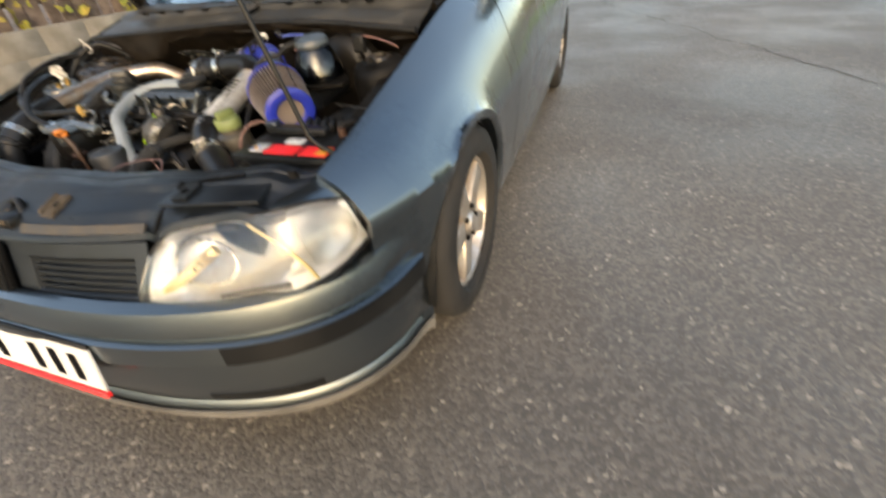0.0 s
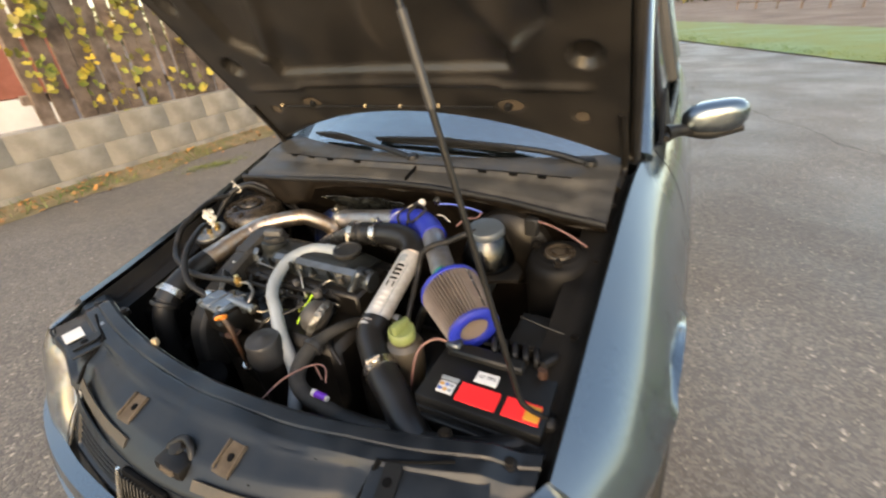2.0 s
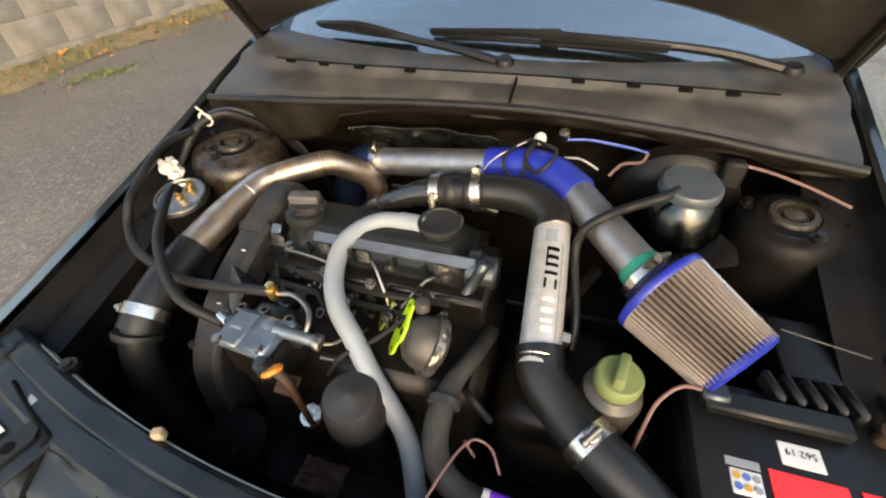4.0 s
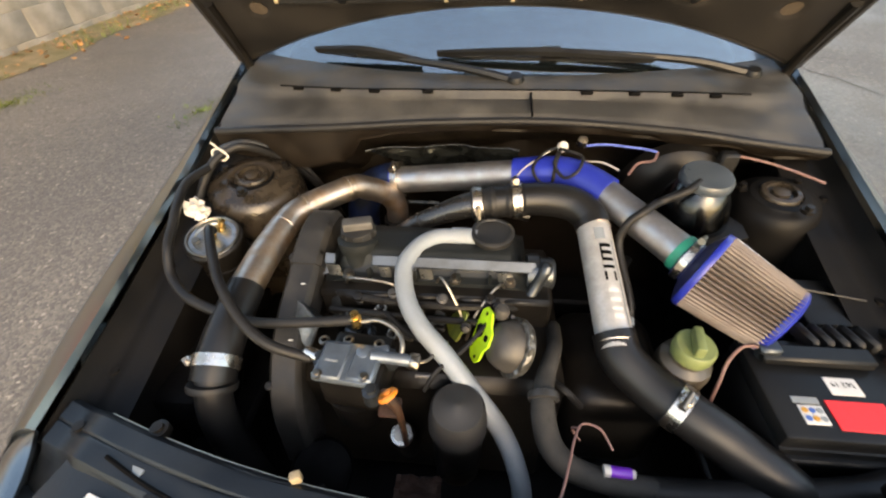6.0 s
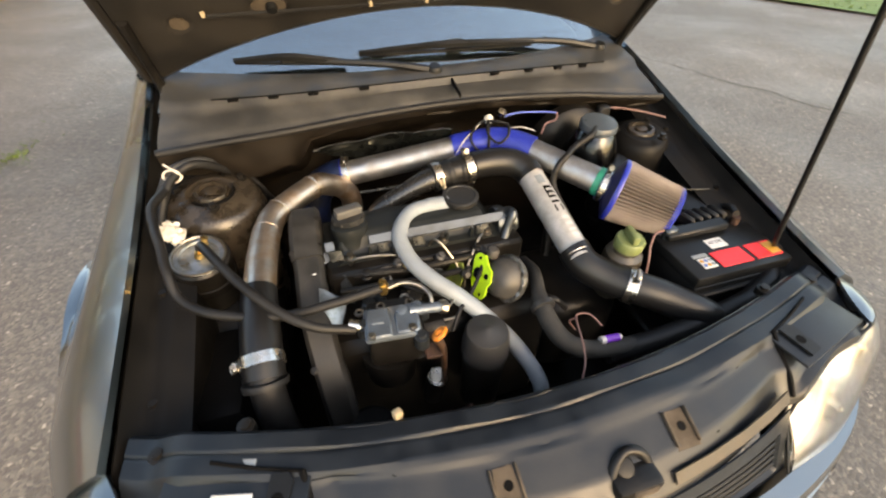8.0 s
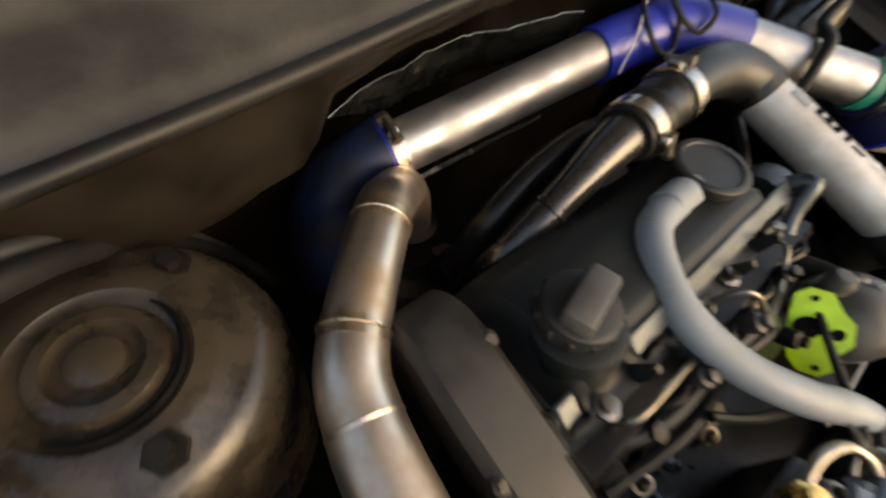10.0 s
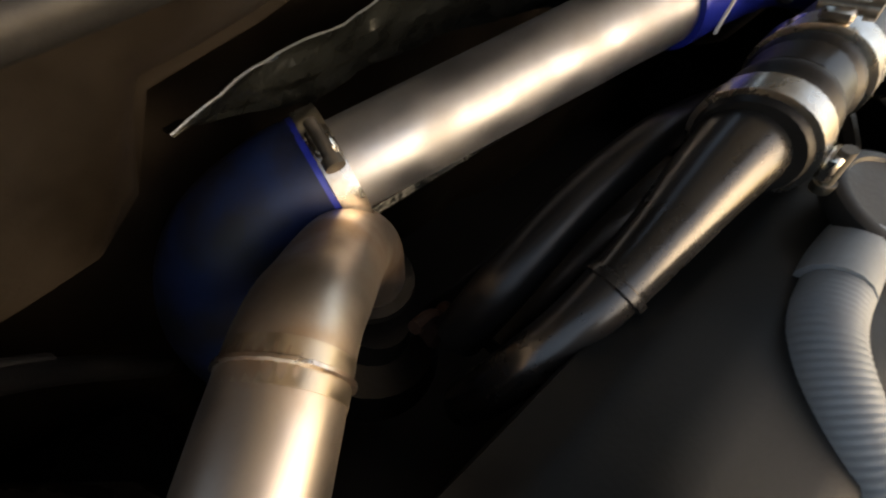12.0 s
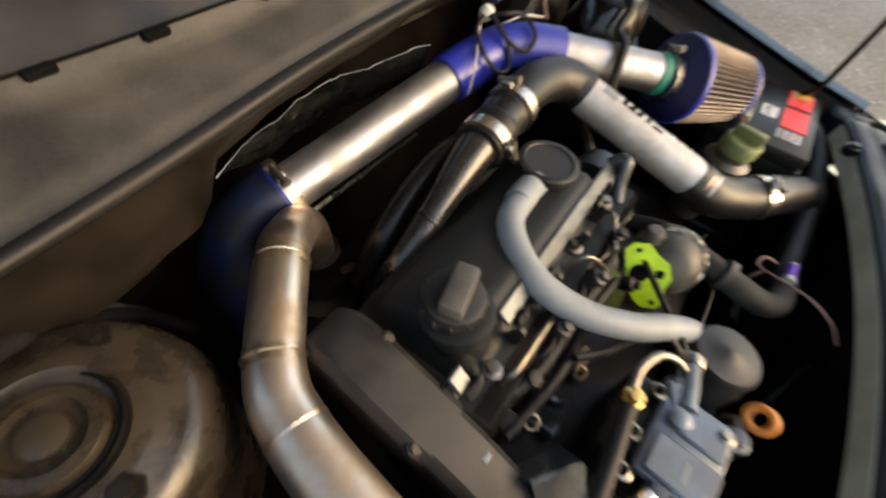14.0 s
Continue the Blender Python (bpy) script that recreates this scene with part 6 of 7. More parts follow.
tcov = part("timing_cover", Geo().shell(timing, 60, 20, 0.003), TIMING, engine, "scuffed dark grey plastic timing cover", sharp=30)
part("upper_shell", Geo().shell(lambda u, v: timing(u * 0.46, v, 0.0028), 40, 20, 0.003), TIMING, tcov, "overlapping upper cover shell", sharp=30)
for e in (-1, 1):
    part("edge_lip", Geo().tube([timing(0.47 + 0.5 * k / 20, 0.2 if e > 0 else 0.8) for k in range(21)], 0.0025, 6), TIMING, tcov)
for uu, vv in ((0.3, 0.32), (0.44, 0.7), (0.62, 0.35), (0.8, 0.66)):
    q = Vector(timing(uu, vv, 0.003))
    part("cover_bolt", Geo().lathe([(0.008, -0.004), (0.008, 0.002), (0.005, 0.003), (0.005, 0.006), (0, 0.006)], q, (0, -0.5, 0.85), 8), GREASE, tcov)
part("cover_step", Geo().box((-0.359, 0.65, 0.694), (0.056, 0.005, 0.008), 0.002, Matrix.Rotation(-0.3, 4, "X")), INKSHADE, tcov)
for y, z in ((0.59, 0.673), (0.5, 0.63)):
    part("cover_mark", Geo().box((-0.352, y, z), (0.008, 0.012, 0.002), 0.0005, Matrix.Rotation(-0.65, 4, "X")), PAPER, tcov)
bA, bB, bC, bD = Vector((-0.345, 0.548, 0.674)), Vector((-0.3, 0.514, 0.663)), Vector((-0.318, 0.488, 0.622)), Vector((-0.354, 0.518, 0.626))
lift = part("lifting_bracket", Geo().shell(lambda u, v: bA.lerp(bB, u).lerp(bD.lerp(bC, u), v) + Vector((0, 0, 0.003 * math.sin(6 * u))), 8, 8, 0.003), ZINC, engine, "bright bent lifting bracket")
part("bracket_web", Geo().shell(lambda u, v: bA.lerp(bB, u) + Vector((0.012 * u, 0.02, -0.03)) * v, 8, 6, 0.003), CASTALU, lift, "dull folded back of the bracket")

# injectors, glow plugs and fuel lines along the head's front
for k in range(4):
    x = -0.255 + k * 0.082
    inj = part("injector", Geo().lathe([(0.012, -0.05), (0.012, -0.02), (0.009, -0.018), (0.009, 0.0), (0.0115, 0.002), (0.0115, 0.012), (0.007, 0.014), (0.007, 0.022), (0, 0.023)], (x, 0.6, 0.628), (0, -0.5, 1), 12), GREASE, engine, "oily steel injector")
    part("union_nut", Geo().lathe([(0.009, 0), (0.009, 0.012), (0.005, 0.013)], (x, 0.589, 0.646), (0, -0.5, 1), 6), BRASS if k == 1 else GREASE, inj)
    part("leak_hose", Geo().tube([(x, 0.6, 0.642), (x + 0.04, 0.588, 0.656), (x + 0.078, 0.6, 0.643)], 0.0035, 6), RUBBER, inj)
    part("glow_plug", Geo().lathe([(0.006, -0.02), (0.006, 0.01), (0.004, 0.012), (0.004, 0.025), (0, 0.026)], (x + 0.03, 0.592, 0.612), (0, -0.7, 0.7), 8), PIPEMETAL, engine)
for pts in ([(-0.118, 0.622, 0.66), (-0.107, 0.606, 0.688), (-0.086, 0.585, 0.667), (-0.068, 0.565, 0.626), (-0.077, 0.545, 0.574), (-0.092, 0.515, 0.535)],
            [(0.006, 0.622, 0.655), (-0.004, 0.608, 0.676), (-0.024, 0.59, 0.663), (-0.05, 0.565, 0.625), (-0.062, 0.548, 0.579), (-0.082, 0.52, 0.54)],
            [(-0.283, 0.61, 0.66), (-0.268, 0.604, 0.679), (-0.206, 0.602, 0.674), (-0.182, 0.598, 0.662), (-0.165, 0.58, 0.636)],
            [(-0.135, 0.452, 0.622), (-0.108, 0.456, 0.62), (-0.096, 0.472, 0.628), (-0.093, 0.5, 0.63), (-0.09, 0.525, 0.616)],
            [(-0.13, 0.462, 0.644), (-0.115, 0.47, 0.642), (-0.108, 0.49, 0.64), (-0.118, 0.54, 0.636)]):
    part("fuel_line", Geo().tube(pts, 0.0026, 8), PIPEMETAL, engine, "bent steel fuel line")
for x, y, z, ax in ((-0.215, 0.588, 0.622, (-0.2, -0.6, 0.8)), (-0.144, 0.57, 0.62, (-0.2, -0.6, 0.8)), (-0.28, 0.566, 0.62, (-0.4, -0.5, 0.8)), (0.012, 0.625, 0.64, (-0.2, -0.4, 0.9)), (-0.06, 0.592, 0.634, (-0.3, -0.5, 0.8)), (-0.19, 0.545, 0.602, (-0.3, -0.6, 0.8))):
    nut = part("banjo_ring", Geo().lathe([(0.0065, -0.004), (0.0095, -0.004), (0.0095, 0.004), (0.0065, 0.004), (0.0065, -0.004)], (x, y, z), ax, 14), PIPEMETAL, engine, "worn steel ring union")
    part("ring_bolt", Geo().lathe([(0.0045, -0.014), (0.0045, 0.002), (0.003, 0.006), (0, 0.006)], (x, y, z), ax, 6), GREASE, nut)
for x, y, z, w, h, tilt in ((-0.298, 0.585, 0.628, 0.012, 0.05, 0.3), (-0.25, 0.572, 0.6, 0.016, 0.04, -0.4), (-0.165, 0.572, 0.602, 0.012, 0.044, 0.2), (-0.11, 0.578, 0.61, 0.014, 0.036, -0.2), (-0.02, 0.58, 0.62, 0.012, 0.04, 0.5)):
    part("stay_plate", Geo().slab([(-w, -h / 2), (w * 0.6, -h / 2), (w, 0), (w * 0.5, h / 2), (-w * 0.7, h / 2)], 0.003, facing((x, y, z), (math.cos(tilt), -0.3, math.sin(tilt)), (0, 0.45, 0.9))), CASTALU, engine, "small worn steel stay")
for pts, r in (([(-0.3, 0.605, 0.64), (-0.24, 0.585, 0.65), (-0.16, 0.582, 0.645), (-0.08, 0.578, 0.648), (0.01, 0.59, 0.64), (0.05, 0.61, 0.62)], 0.0075),
               ([(-0.31, 0.58, 0.62), (-0.22, 0.565, 0.632), (-0.13, 0.568, 0.622), (-0.05, 0.56, 0.63), (0.0, 0.57, 0.6)], 0.0065),
               ([(-0.06, 0.47, 0.61), (-0.1, 0.5, 0.625), (-0.16, 0.53, 0.63), (-0.2, 0.56, 0.64)], 0.005),
               ([(-0.12, 0.44, 0.6), (-0.1, 0.46, 0.63), (-0.06, 0.5, 0.635), (-0.02, 0.55, 0.65)], 0.004),
               ([(0.06, 0.55, 0.56), (0.07, 0.5, 0.58), (0.1, 0.46, 0.6), (0.13, 0.45, 0.57)], 0.006)):
    part("harness", Geo().tube(pts, r, 8), RUBBER, engine, "taped black wiring harness")
for x, y, z, ax in ((-0.19, 0.59, 0.655, (0, -0.4, 1)), (-0.105, 0.585, 0.655, (0.2, -0.5, 1)), (-0.02, 0.59, 0.652, (0, -0.3, 1)), (-0.14, 0.555, 0.64, (0.3, -1, 0.6)), (-0.06, 0.55, 0.63, (0, -1, 0.7))):
    part("connector", Geo().lathe([(0.009, -0.008), (0.01, 0.0), (0.01, 0.012), (0.006, 0.014), (0.006, 0.02), (0, 0.021)], (x, y, z), ax, 10), GREYPLASTIC if x < -0.1 else GREASE, engine)
rnd = random.Random(31)
for k in range(26):
    x, y, z = rnd.uniform(-0.3, 0.03), rnd.uniform(0.54, 0.6), rnd.uniform(0.54, 0.6)
    s = rnd.uniform(0.012, 0.026)
    part("bracket", Geo().box((x, y, z), (s * 1.6, s, s * 0.7), 0.003, Euler((rnd.uniform(-0.6, 0.6), rnd.uniform(-0.5, 0.5), rnd.uniform(0, 3))).to_matrix().to_4x4()), rnd.choice((GREASE, GREASE, CASTALU, PLASTIC)), engine)
part("inlet_manifold", Geo().tube([(-0.2, 0.82, 0.55), (-0.1, 0.83, 0.57), (0.05, 0.82, 0.57)], 0.035, 14), GREASE, engine, "oily dark inlet manifold")
part("turbo_housing", Geo().lathe([(0.03, -0.03), (0.06, -0.025), (0.07, 0), (0.06, 0.025), (0.035, 0.03), (0.03, 0.05)], (-0.27, 0.9, 0.5), (0.3, 0, 1), 24), GREASE, engine, "dark turbocharger housing")
part("actuator_rod", Geo().tube([(-0.245, 0.865, 0.575), (-0.225, 0.868, 0.562), (-0.212, 0.862, 0.54), (-0.205, 0.855, 0.51)], 0.006, 8), RUST, engine, "rusty bolt and bracket by the turbo")
part("actuator_fork", Geo().box((-0.215, 0.865, 0.53), (0.014, 0.02, 0.05), 0.004, Matrix.Rotation(0.5, 4, "Y")), RUST, engine)

# injection pump
pump = part("injection_pump", Geo().box((-0.226, 0.46, 0.615), (0.1, 0.1, 0.075), 0.012, Matrix.Rotation(-0.08, 4, "Z"), 2).lathe([(0.05, -0.07), (0.055, 0.0)], (-0.24, 0.47, 0.56), (0, 0, 1), 20), GREASE, engine, "grimy injection pump body")
turn = Matrix.Rotation(-0.08, 4, "Z")
g = Geo().box((-0.233, 0.441, 0.661), (0.096, 0.07, 0.014), 0.006, turn, 2)
pc = part("pump_cover", g, PUMPBOX, pump, "blue-grey alloy pump cover")
part("raised_pad", Geo().box((-0.256, 0.44, 0.6685), (0.042, 0.062, 0.006), 0.003, turn), PUMPBOX, pc)
part("raised_pad", Geo().box((-0.208, 0.43, 0.6685), (0.04, 0.044, 0.006), 0.003, turn), PUMPBOX, pc)
part("boss", Geo().lathe([(0.011, 0.0), (0.011, 0.007), (0.007, 0.009), (0, 0.009)], (-0.212, 0.456, 0.667), seg=14), PUMPBOX, pc)
part("spout_flange", Geo().box((-0.19, 0.463, 0.664), (0.034, 0.018, 0.012), 0.004, Matrix.Rotation(0.4, 4, "Z")), PUMPBOX, pc)
part("print_bar", Geo().box((-0.257, 0.438, 0.6716), (0.02, 0.004, 0.001), 0.0002, turn), GREYINK, pc)
for x, y, z in ((-0.284, 0.482, 0.656), (-0.193, 0.478, 0.66), (-0.245, 0.486, 0.656)):
    ring = part("ring_screw", Geo().lathe([(0.0045, 0), (0.0085, 0), (0.0085, 0.005), (0.0055, 0.006), (0.0045, 0.003), (0.0045, 0)], (x, y, z), seg=14), PIPEMETAL, pump, "bright ringed screw head")
    part("screw_socket", Geo().lathe([(0.0044, 0), (0.0044, 0.0028), (0, 0.0028)], (x, y, z), seg=10), INKSHADE, ring)
for dx, dy in ((-0.04, 0.0), (0.066, 0.012), (0.05, -0.05)):
    part("pump_lug", Geo().lathe([(0.013, -0.02), (0.013, 0.004), (0.008, 0.005), (0.008, 0.012), (0, 0.013)], (-0.24 + dx, 0.45 + dy, 0.655), seg=12), CASTALU, pump)
for dx, dy in ((-0.032, -0.036), (0.038, -0.036)):
    part("cover_screw", Geo().lathe([(0.008, 0), (0.008, 0.004), (0.005, 0.005), (0.005, 0.008), (0, 0.008)], (-0.24 + dx, 0.45 + dy, 0.668), seg=8), PIPEMETAL, pump)
part("return_pipe", Geo().tube([(-0.225, 0.505, 0.682), (-0.2, 0.507, 0.686), (-0.178, 0.5, 0.684), (-0.162, 0.489, 0.678), (-0.155, 0.474, 0.672), (-0.155, 0.463, 0.664)], 0.0042, 10), PIPEMETAL, pump, "bent steel return pipe")
part("banjo_nut", Geo().lathe([(0.008, -0.014), (0.008, -0.004), (0.01, -0.003), (0.01, 0.006), (0.007, 0.007), (0.007, 0.016), (0, 0.017)], (-0.234, 0.505, 0.686), (0, 0, 1), 8), BRASS, pump, "brass banjo union")
spout = part("outlet_spout", Geo().tube([(-0.2, 0.452, 0.668), (-0.165, 0.454, 0.662), (-0.14, 0.456, 0.656)], 0.0095, 14), PUMPBOX, pump, "blue-grey pump outlet")
part("outlet_nut", Geo().lathe([(0.0115, 0), (0.013, 0.002), (0.013, 0.014), (0.01, 0.016), (0, 0.016)], (-0.143, 0.456, 0.6565), (1, 0.05, -0.25), 8), PIPEMETAL, spout)
part("dirty_plate", Geo().box((-0.168, 0.405, 0.606), (0.034, 0.03, 0.01), 0.003, Matrix.Rotation(0.3, 4, "X")), RUST, pump)

# dipstick
dip = thing("dipstick", (-0.155, 0.39, 0.56), "orange plastic oil dipstick handle", "dipstick")
dip_u, dip_w = Vector((0.75, -0.1, 0.62)).normalized(), Vector((0.321, 0.889, -0.245)).normalized()
ringp = [Vector((-0.162, 0.389, 0.669)) + dip_u * (0.0112 * math.cos(a)) + dip_w * (0.0112 * math.sin(a)) for a in [k * math.pi / 8 for k in range(17)]]
part("handle", Geo().tube(ringp, 0.0043, 8), ORANGE, dip, "orange loop handle")
part("funnel", Geo().tube([(-0.172, 0.398, 0.66), (-0.16, 0.398, 0.635), (-0.152, 0.396, 0.6), (-0.15, 0.4, 0.5)], [0.007, 0.008, 0.006, 0.005], 10), RUSTYORANGE, dip, "orange dipstick tube")
plug = thing("glass_gauge", (-0.16, 0.415, 0.485), "small round clear-topped plug with a pale rim", "plug")
part("body", Geo().lathe([(0.022, -0.12), (0.022, 0), (0.018, 0.006), (0.016, 0.003), (0, 0.003)], (-0.16, 0.415, 0.495), (0, -0.3, 1), 20), GREASE, plug)
part("rim", Geo().lathe([(0.018, 0), (0.021, 0.004), (0.018, 0.008)], (-0.16, 0.414, 0.498), (0, -0.3, 1), 20), CLAMP, plug)
part("insert", Geo().lathe([(0.008, 0), (0.009, 0.006), (0, 0.009)], (-0.163, 0.41, 0.5), (0, -0.3, 1), 12), WHITEPLASTIC, plug)

# oil filter housing
oilf = thing("oil_filter_housing", (-0.065, 0.41, 0.4), "black ribbed oil filter housing cap", "oil filter")
part("cap", Geo().lathe([(0.042, -0.06), (0.046, -0.056), (0.046, -0.03), (0.043, -0.026), (0.042, 0.0), (0.038, 0.007), (0.012, 0.01), (0.006, 0.014), (0, 0.014)], (-0.065, 0.408, 0.612), (0, -0.05, 1), 36), GREYPLASTIC, oilf)
part("body", Geo().lathe([(0.04, -0.22), (0.043, -0.05)], (-0.065, 0.408, 0.612), (0, -0.05, 1), 28), GREASE, oilf)

# EGR valve and its bracket
egr = thing("egr_valve", (0.01, 0.52, 0.55), "round black vacuum actuator with a pale crimped rim", "valve")
ea = Vector((0.84, 0.14, -0.44))
part("canister", Geo().lathe([(0.0, -0.042), (0.022, -0.04), (0.034, -0.032), (0.041, -0.018), (0.0435, -0.004), (0.0435, 0.0)], (0.019, 0.517, 0.625), ea, 32), DUSTYCAN, egr, "rounded dusty grey actuator can")
part("crimped_rim", Geo().lathe([(0.046, -0.004), (0.0505, -0.002), (0.0505, 0.006), (0.046, 0.014), (0.04, 0.016)], (0.019, 0.517, 0.625), ea, 32), CRUMPLE, egr, "pale crumpled foil ring")
part("end_cap", Geo().lathe([(0.041, 0.014), (0.03, 0.022), (0, 0.026)], (0.019, 0.517, 0.625), ea, 28), DUSTYCAN, egr, "dusty grey end cap")
part("nipple", Geo().lathe([(0.012, 0), (0.013, 0.012), (0.01, 0.018), (0, 0.02)], (-0.002, 0.551, 0.664), (0.1, 0.0, 1), 14), DUSTYCAN, egr)
m = facing((-0.031, 0.533, 0.631), (0.465, -0.731, 0.472), (0.26, 0.63, 0.72))
outline = [(-0.013, -0.042), (0.004, -0.048), (0.016, -0.04), (0.02, -0.022), (0.03, -0.012), (0.031, 0.01), (0.021, 0.024), (0.014, 0.042), (-0.004, 0.048), (-0.016, 0.042), (-0.02, 0.02), (-0.023, -0.01), (-0.02, -0.03)]
part("bracket", Geo().slab(outline, 0.004, m), LIME, egr, "lime green painted bracket")
for hx, hy, hr in ((-0.006, 0.006, 0.012), (0.018, -0.001, 0.006), (0.0, 0.037, 0.0032), (0.002, -0.038, 0.0032)):
    for zz, ax in ((0.004, 1), (0.0, -1)):
        part("bracket_hole", Geo().lathe([(hr, 0), (hr, 0.0008), (0, 0.0008)], m @ Vector((hx, hy, zz)), m.to_3x3() @ Vector((0, 0, ax)), 18), INKSHADE, egr)
m2 = facing((-0.075, 0.575, 0.615), (0.465, -0.731, 0.472), (0.26, 0.63, 0.72))
part("bracket_tab", Geo().slab([(-0.03, -0.03), (0.02, -0.034), (0.032, -0.01), (0.028, 0.02), (-0.01, 0.03), (-0.034, 0.01)], 0.004, m2), OLIVELIME, egr, "olive green dirty bracket tab")
part("stand", Geo().tube([(0.0, 0.53, 0.62), (-0.02, 0.54, 0.56), (-0.03, 0.56, 0.5)], 0.014, 10), GREASE, egr)

# grey breather hose arching over the engine to the front
hose = thing("breather_hose", (-0.06, 0.6, 0.6), "pale grey corrugated breather hose", "hose")
HP = [(-0.068, 0.707, 0.699), (-0.132, 0.697, 0.7), (-0.173, 0.643, 0.691), (-0.167, 0.579, 0.673), (-0.136, 0.524, 0.659), (-0.094, 0.488, 0.636), (-0.05, 0.451, 0.602), (0.009, 0.413, 0.53), (0.04, 0.36, 0.475), (0.045, 0.33, 0.4)]
part("corrugated_tube", Geo().tube(HP, lambda s: 0.0164 + 0.00016 * math.sin(s * 2 * math.pi / 0.0036), 16, step=90), HOSEGREY, hose, "finely ribbed pale grey tube", sharp=60)
part("sleeve_end", Geo().tube([(-0.048, 0.707, 0.698), (-0.072, 0.708, 0.699), (-0.096, 0.707, 0.7)], 0.018, 16), HOSEGREY, hose, "smooth hose end")

# coolant hoses at the front
cool = thing("coolant_hose", (0.07, 0.42, 0.5), "black rubber coolant hose with a bend", "hose")
part("hose", Geo().tube([(0.1, 0.6, 0.58), (0.09, 0.53, 0.612), (0.07, 0.47, 0.615), (0.063, 0.42, 0.605), (0.072, 0.375, 0.59), (0.1, 0.35, 0.578), (0.15, 0.34, 0.568), (0.22, 0.338, 0.558)], [0.013, 0.013, 0.015, 0.0185, 0.0185, 0.018, 0.017, 0.016], 18), DULLRUBBER, cool)
part("joint", Geo().lathe([(0.019, -0.006), (0.024, -0.004), (0.024, 0.006), (0.019, 0.008)], (0.065, 0.44, 0.61), (0, -1, -0.2), 18), GREYPLASTIC, cool)
lower = thing("radiator_hose", (0.35, 0.335, 0.5), "long black hose behind the slam panel", "hose")
part("hose", Geo().tube([(0.16, 0.34, 0.548), (0.28, 0.335, 0.56), (0.4, 0.338, 0.58), (0.5, 0.35, 0.595), (0.575, 0.385, 0.605), (0.6, 0.44, 0.59), (0.6, 0.5, 0.54)], 0.021, 18), RUBBER, lower)
con = thing("wire_connector", (0.168, 0.347, 0.587), "purple crimp connector with a pink wire", "connector")
part("sleeve", Geo().tube([(0.15, 0.346, 0.588), (0.179, 0.3445, 0.588)], 0.0075, 12, smooth=False), PURPLE, con)
part("end_ring", Geo().tube([(0.142, 0.3465, 0.588), (0.151, 0.346, 0.588)], 0.008, 12, smooth=False), WHITEPLASTIC, con)
part("end_ring", Geo().tube([(0.178, 0.3445, 0.588), (0.184, 0.3442, 0.588)], 0.006, 12, smooth=False), WHITEPLASTIC, con)
part("wire", Geo().tube([(0.062, 0.281, 0.596), (0.075, 0.3, 0.612), (0.088, 0.335, 0.622), (0.102, 0.375, 0.618), (0.118, 0.4, 0.61), (0.142, 0.394, 0.61), (0.158, 0.371, 0.597)], 0.0018, 8), PINK, con, "pink wire")
part("wire", Geo().tube([(0.112, 0.392, 0.612), (0.105, 0.4, 0.595), (0.12, 0.395, 0.57)], 0.002, 6), PINK, con)

# power steering bottle
bottle = thing("fluid_reservoir", (0.283, 0.5, 0.5), "dark brown fluid bottle with an olive green cap", "reservoir")
part("body", Geo().lathe([(0.03, -0.14), (0.038, -0.1), (0.041, -0.03), (0.038, -0.016), (0.027, -0.008), (0.026, 0.004)], (0.283, 0.5, 0.66), (0, -0.08, 1), 30), BROWNPLASTIC, bottle)
capb = part("cap", Geo().lathe([(0.029, 0), (0.03, 0.004), (0.03, 0.02), (0.027, 0.024), (0, 0.024)], (0.283, 0.499, 0.662), (0, -0.08, 1), 26), OLIVE, bottle, "olive green screw cap")
part("cap_grip", Geo().box((0.283, 0.497, 0.693), (0.014, 0.046, 0.022), 0.004, Matrix.Rotation(-0.2, 4, "Z"), 2), OLIVE, capb)

# battery
bat = thing("battery", (0.49, 0.465, 0.46), "black car battery with red and white labels", "battery")
part("case", Geo().box((0.496, 0.465, 0.535), (0.242, 0.168, 0.17), 0.006, seg=2), PLASTIC, bat)
part("lid", Geo().box((0.496, 0.467, 0.631), (0.244, 0.166, 0.03), 0.006, seg=2), PLASTIC, bat, "black battery lid")
part("front_lip", Geo().box((0.496, 0.379, 0.6), (0.244, 0.014, 0.012), 0.003), PLASTIC, bat)
for x, y, sx, sy, mt, nm in ((0.489, 0.422, 0.078, 0.044, RED, "red_label"), (0.573, 0.422, 0.066, 0.044, RED, "red_label"), (0.425, 0.42, 0.032, 0.028, PAPER, "icon_label"), (0.424, 0.442, 0.036, 0.01, GREYINK, "icon_label"), (0.49, 0.468, 0.044, 0.028, PAPER, "white_label"), (0.592, 0.422, 0.026, 0.034, YELLOWINK, "yellow_shape")):
    lab = part(nm, Geo().box((x, y, 0.6468 + (0.0012 if nm == "yellow_shape" else 0)), (sx, sy, 0.002), 0.0004), mt, bat)
    if nm == "icon_label" and mt is PAPER:
        for k, c in enumerate((BLUEINK, YELLOWINK, GREYINK, YELLOWINK, BLUEINK, GREYINK)):
            part("icon", Geo().lathe([(0.0042, 0), (0.0042, 0.0008), (0, 0.0008)], (x - 0.01 + 0.01 * (k % 3), y - 0.006 + 0.012 * (k // 3), 0.648), seg=12), c, lab)
    if nm == "white_label":
        lettering("print", "562 19", 0.012, Matrix.Translation((x, y + 0.003, 0.6481)) @ Matrix.Rotation(math.pi, 4, "Z"), INKSHADE, lab)
part("negative_terminal", Geo().lathe([(0.012, -0.01), (0.011, 0.02), (0, 0.02)], (0.4, 0.515, 0.65), seg=14), CASTALU, bat)
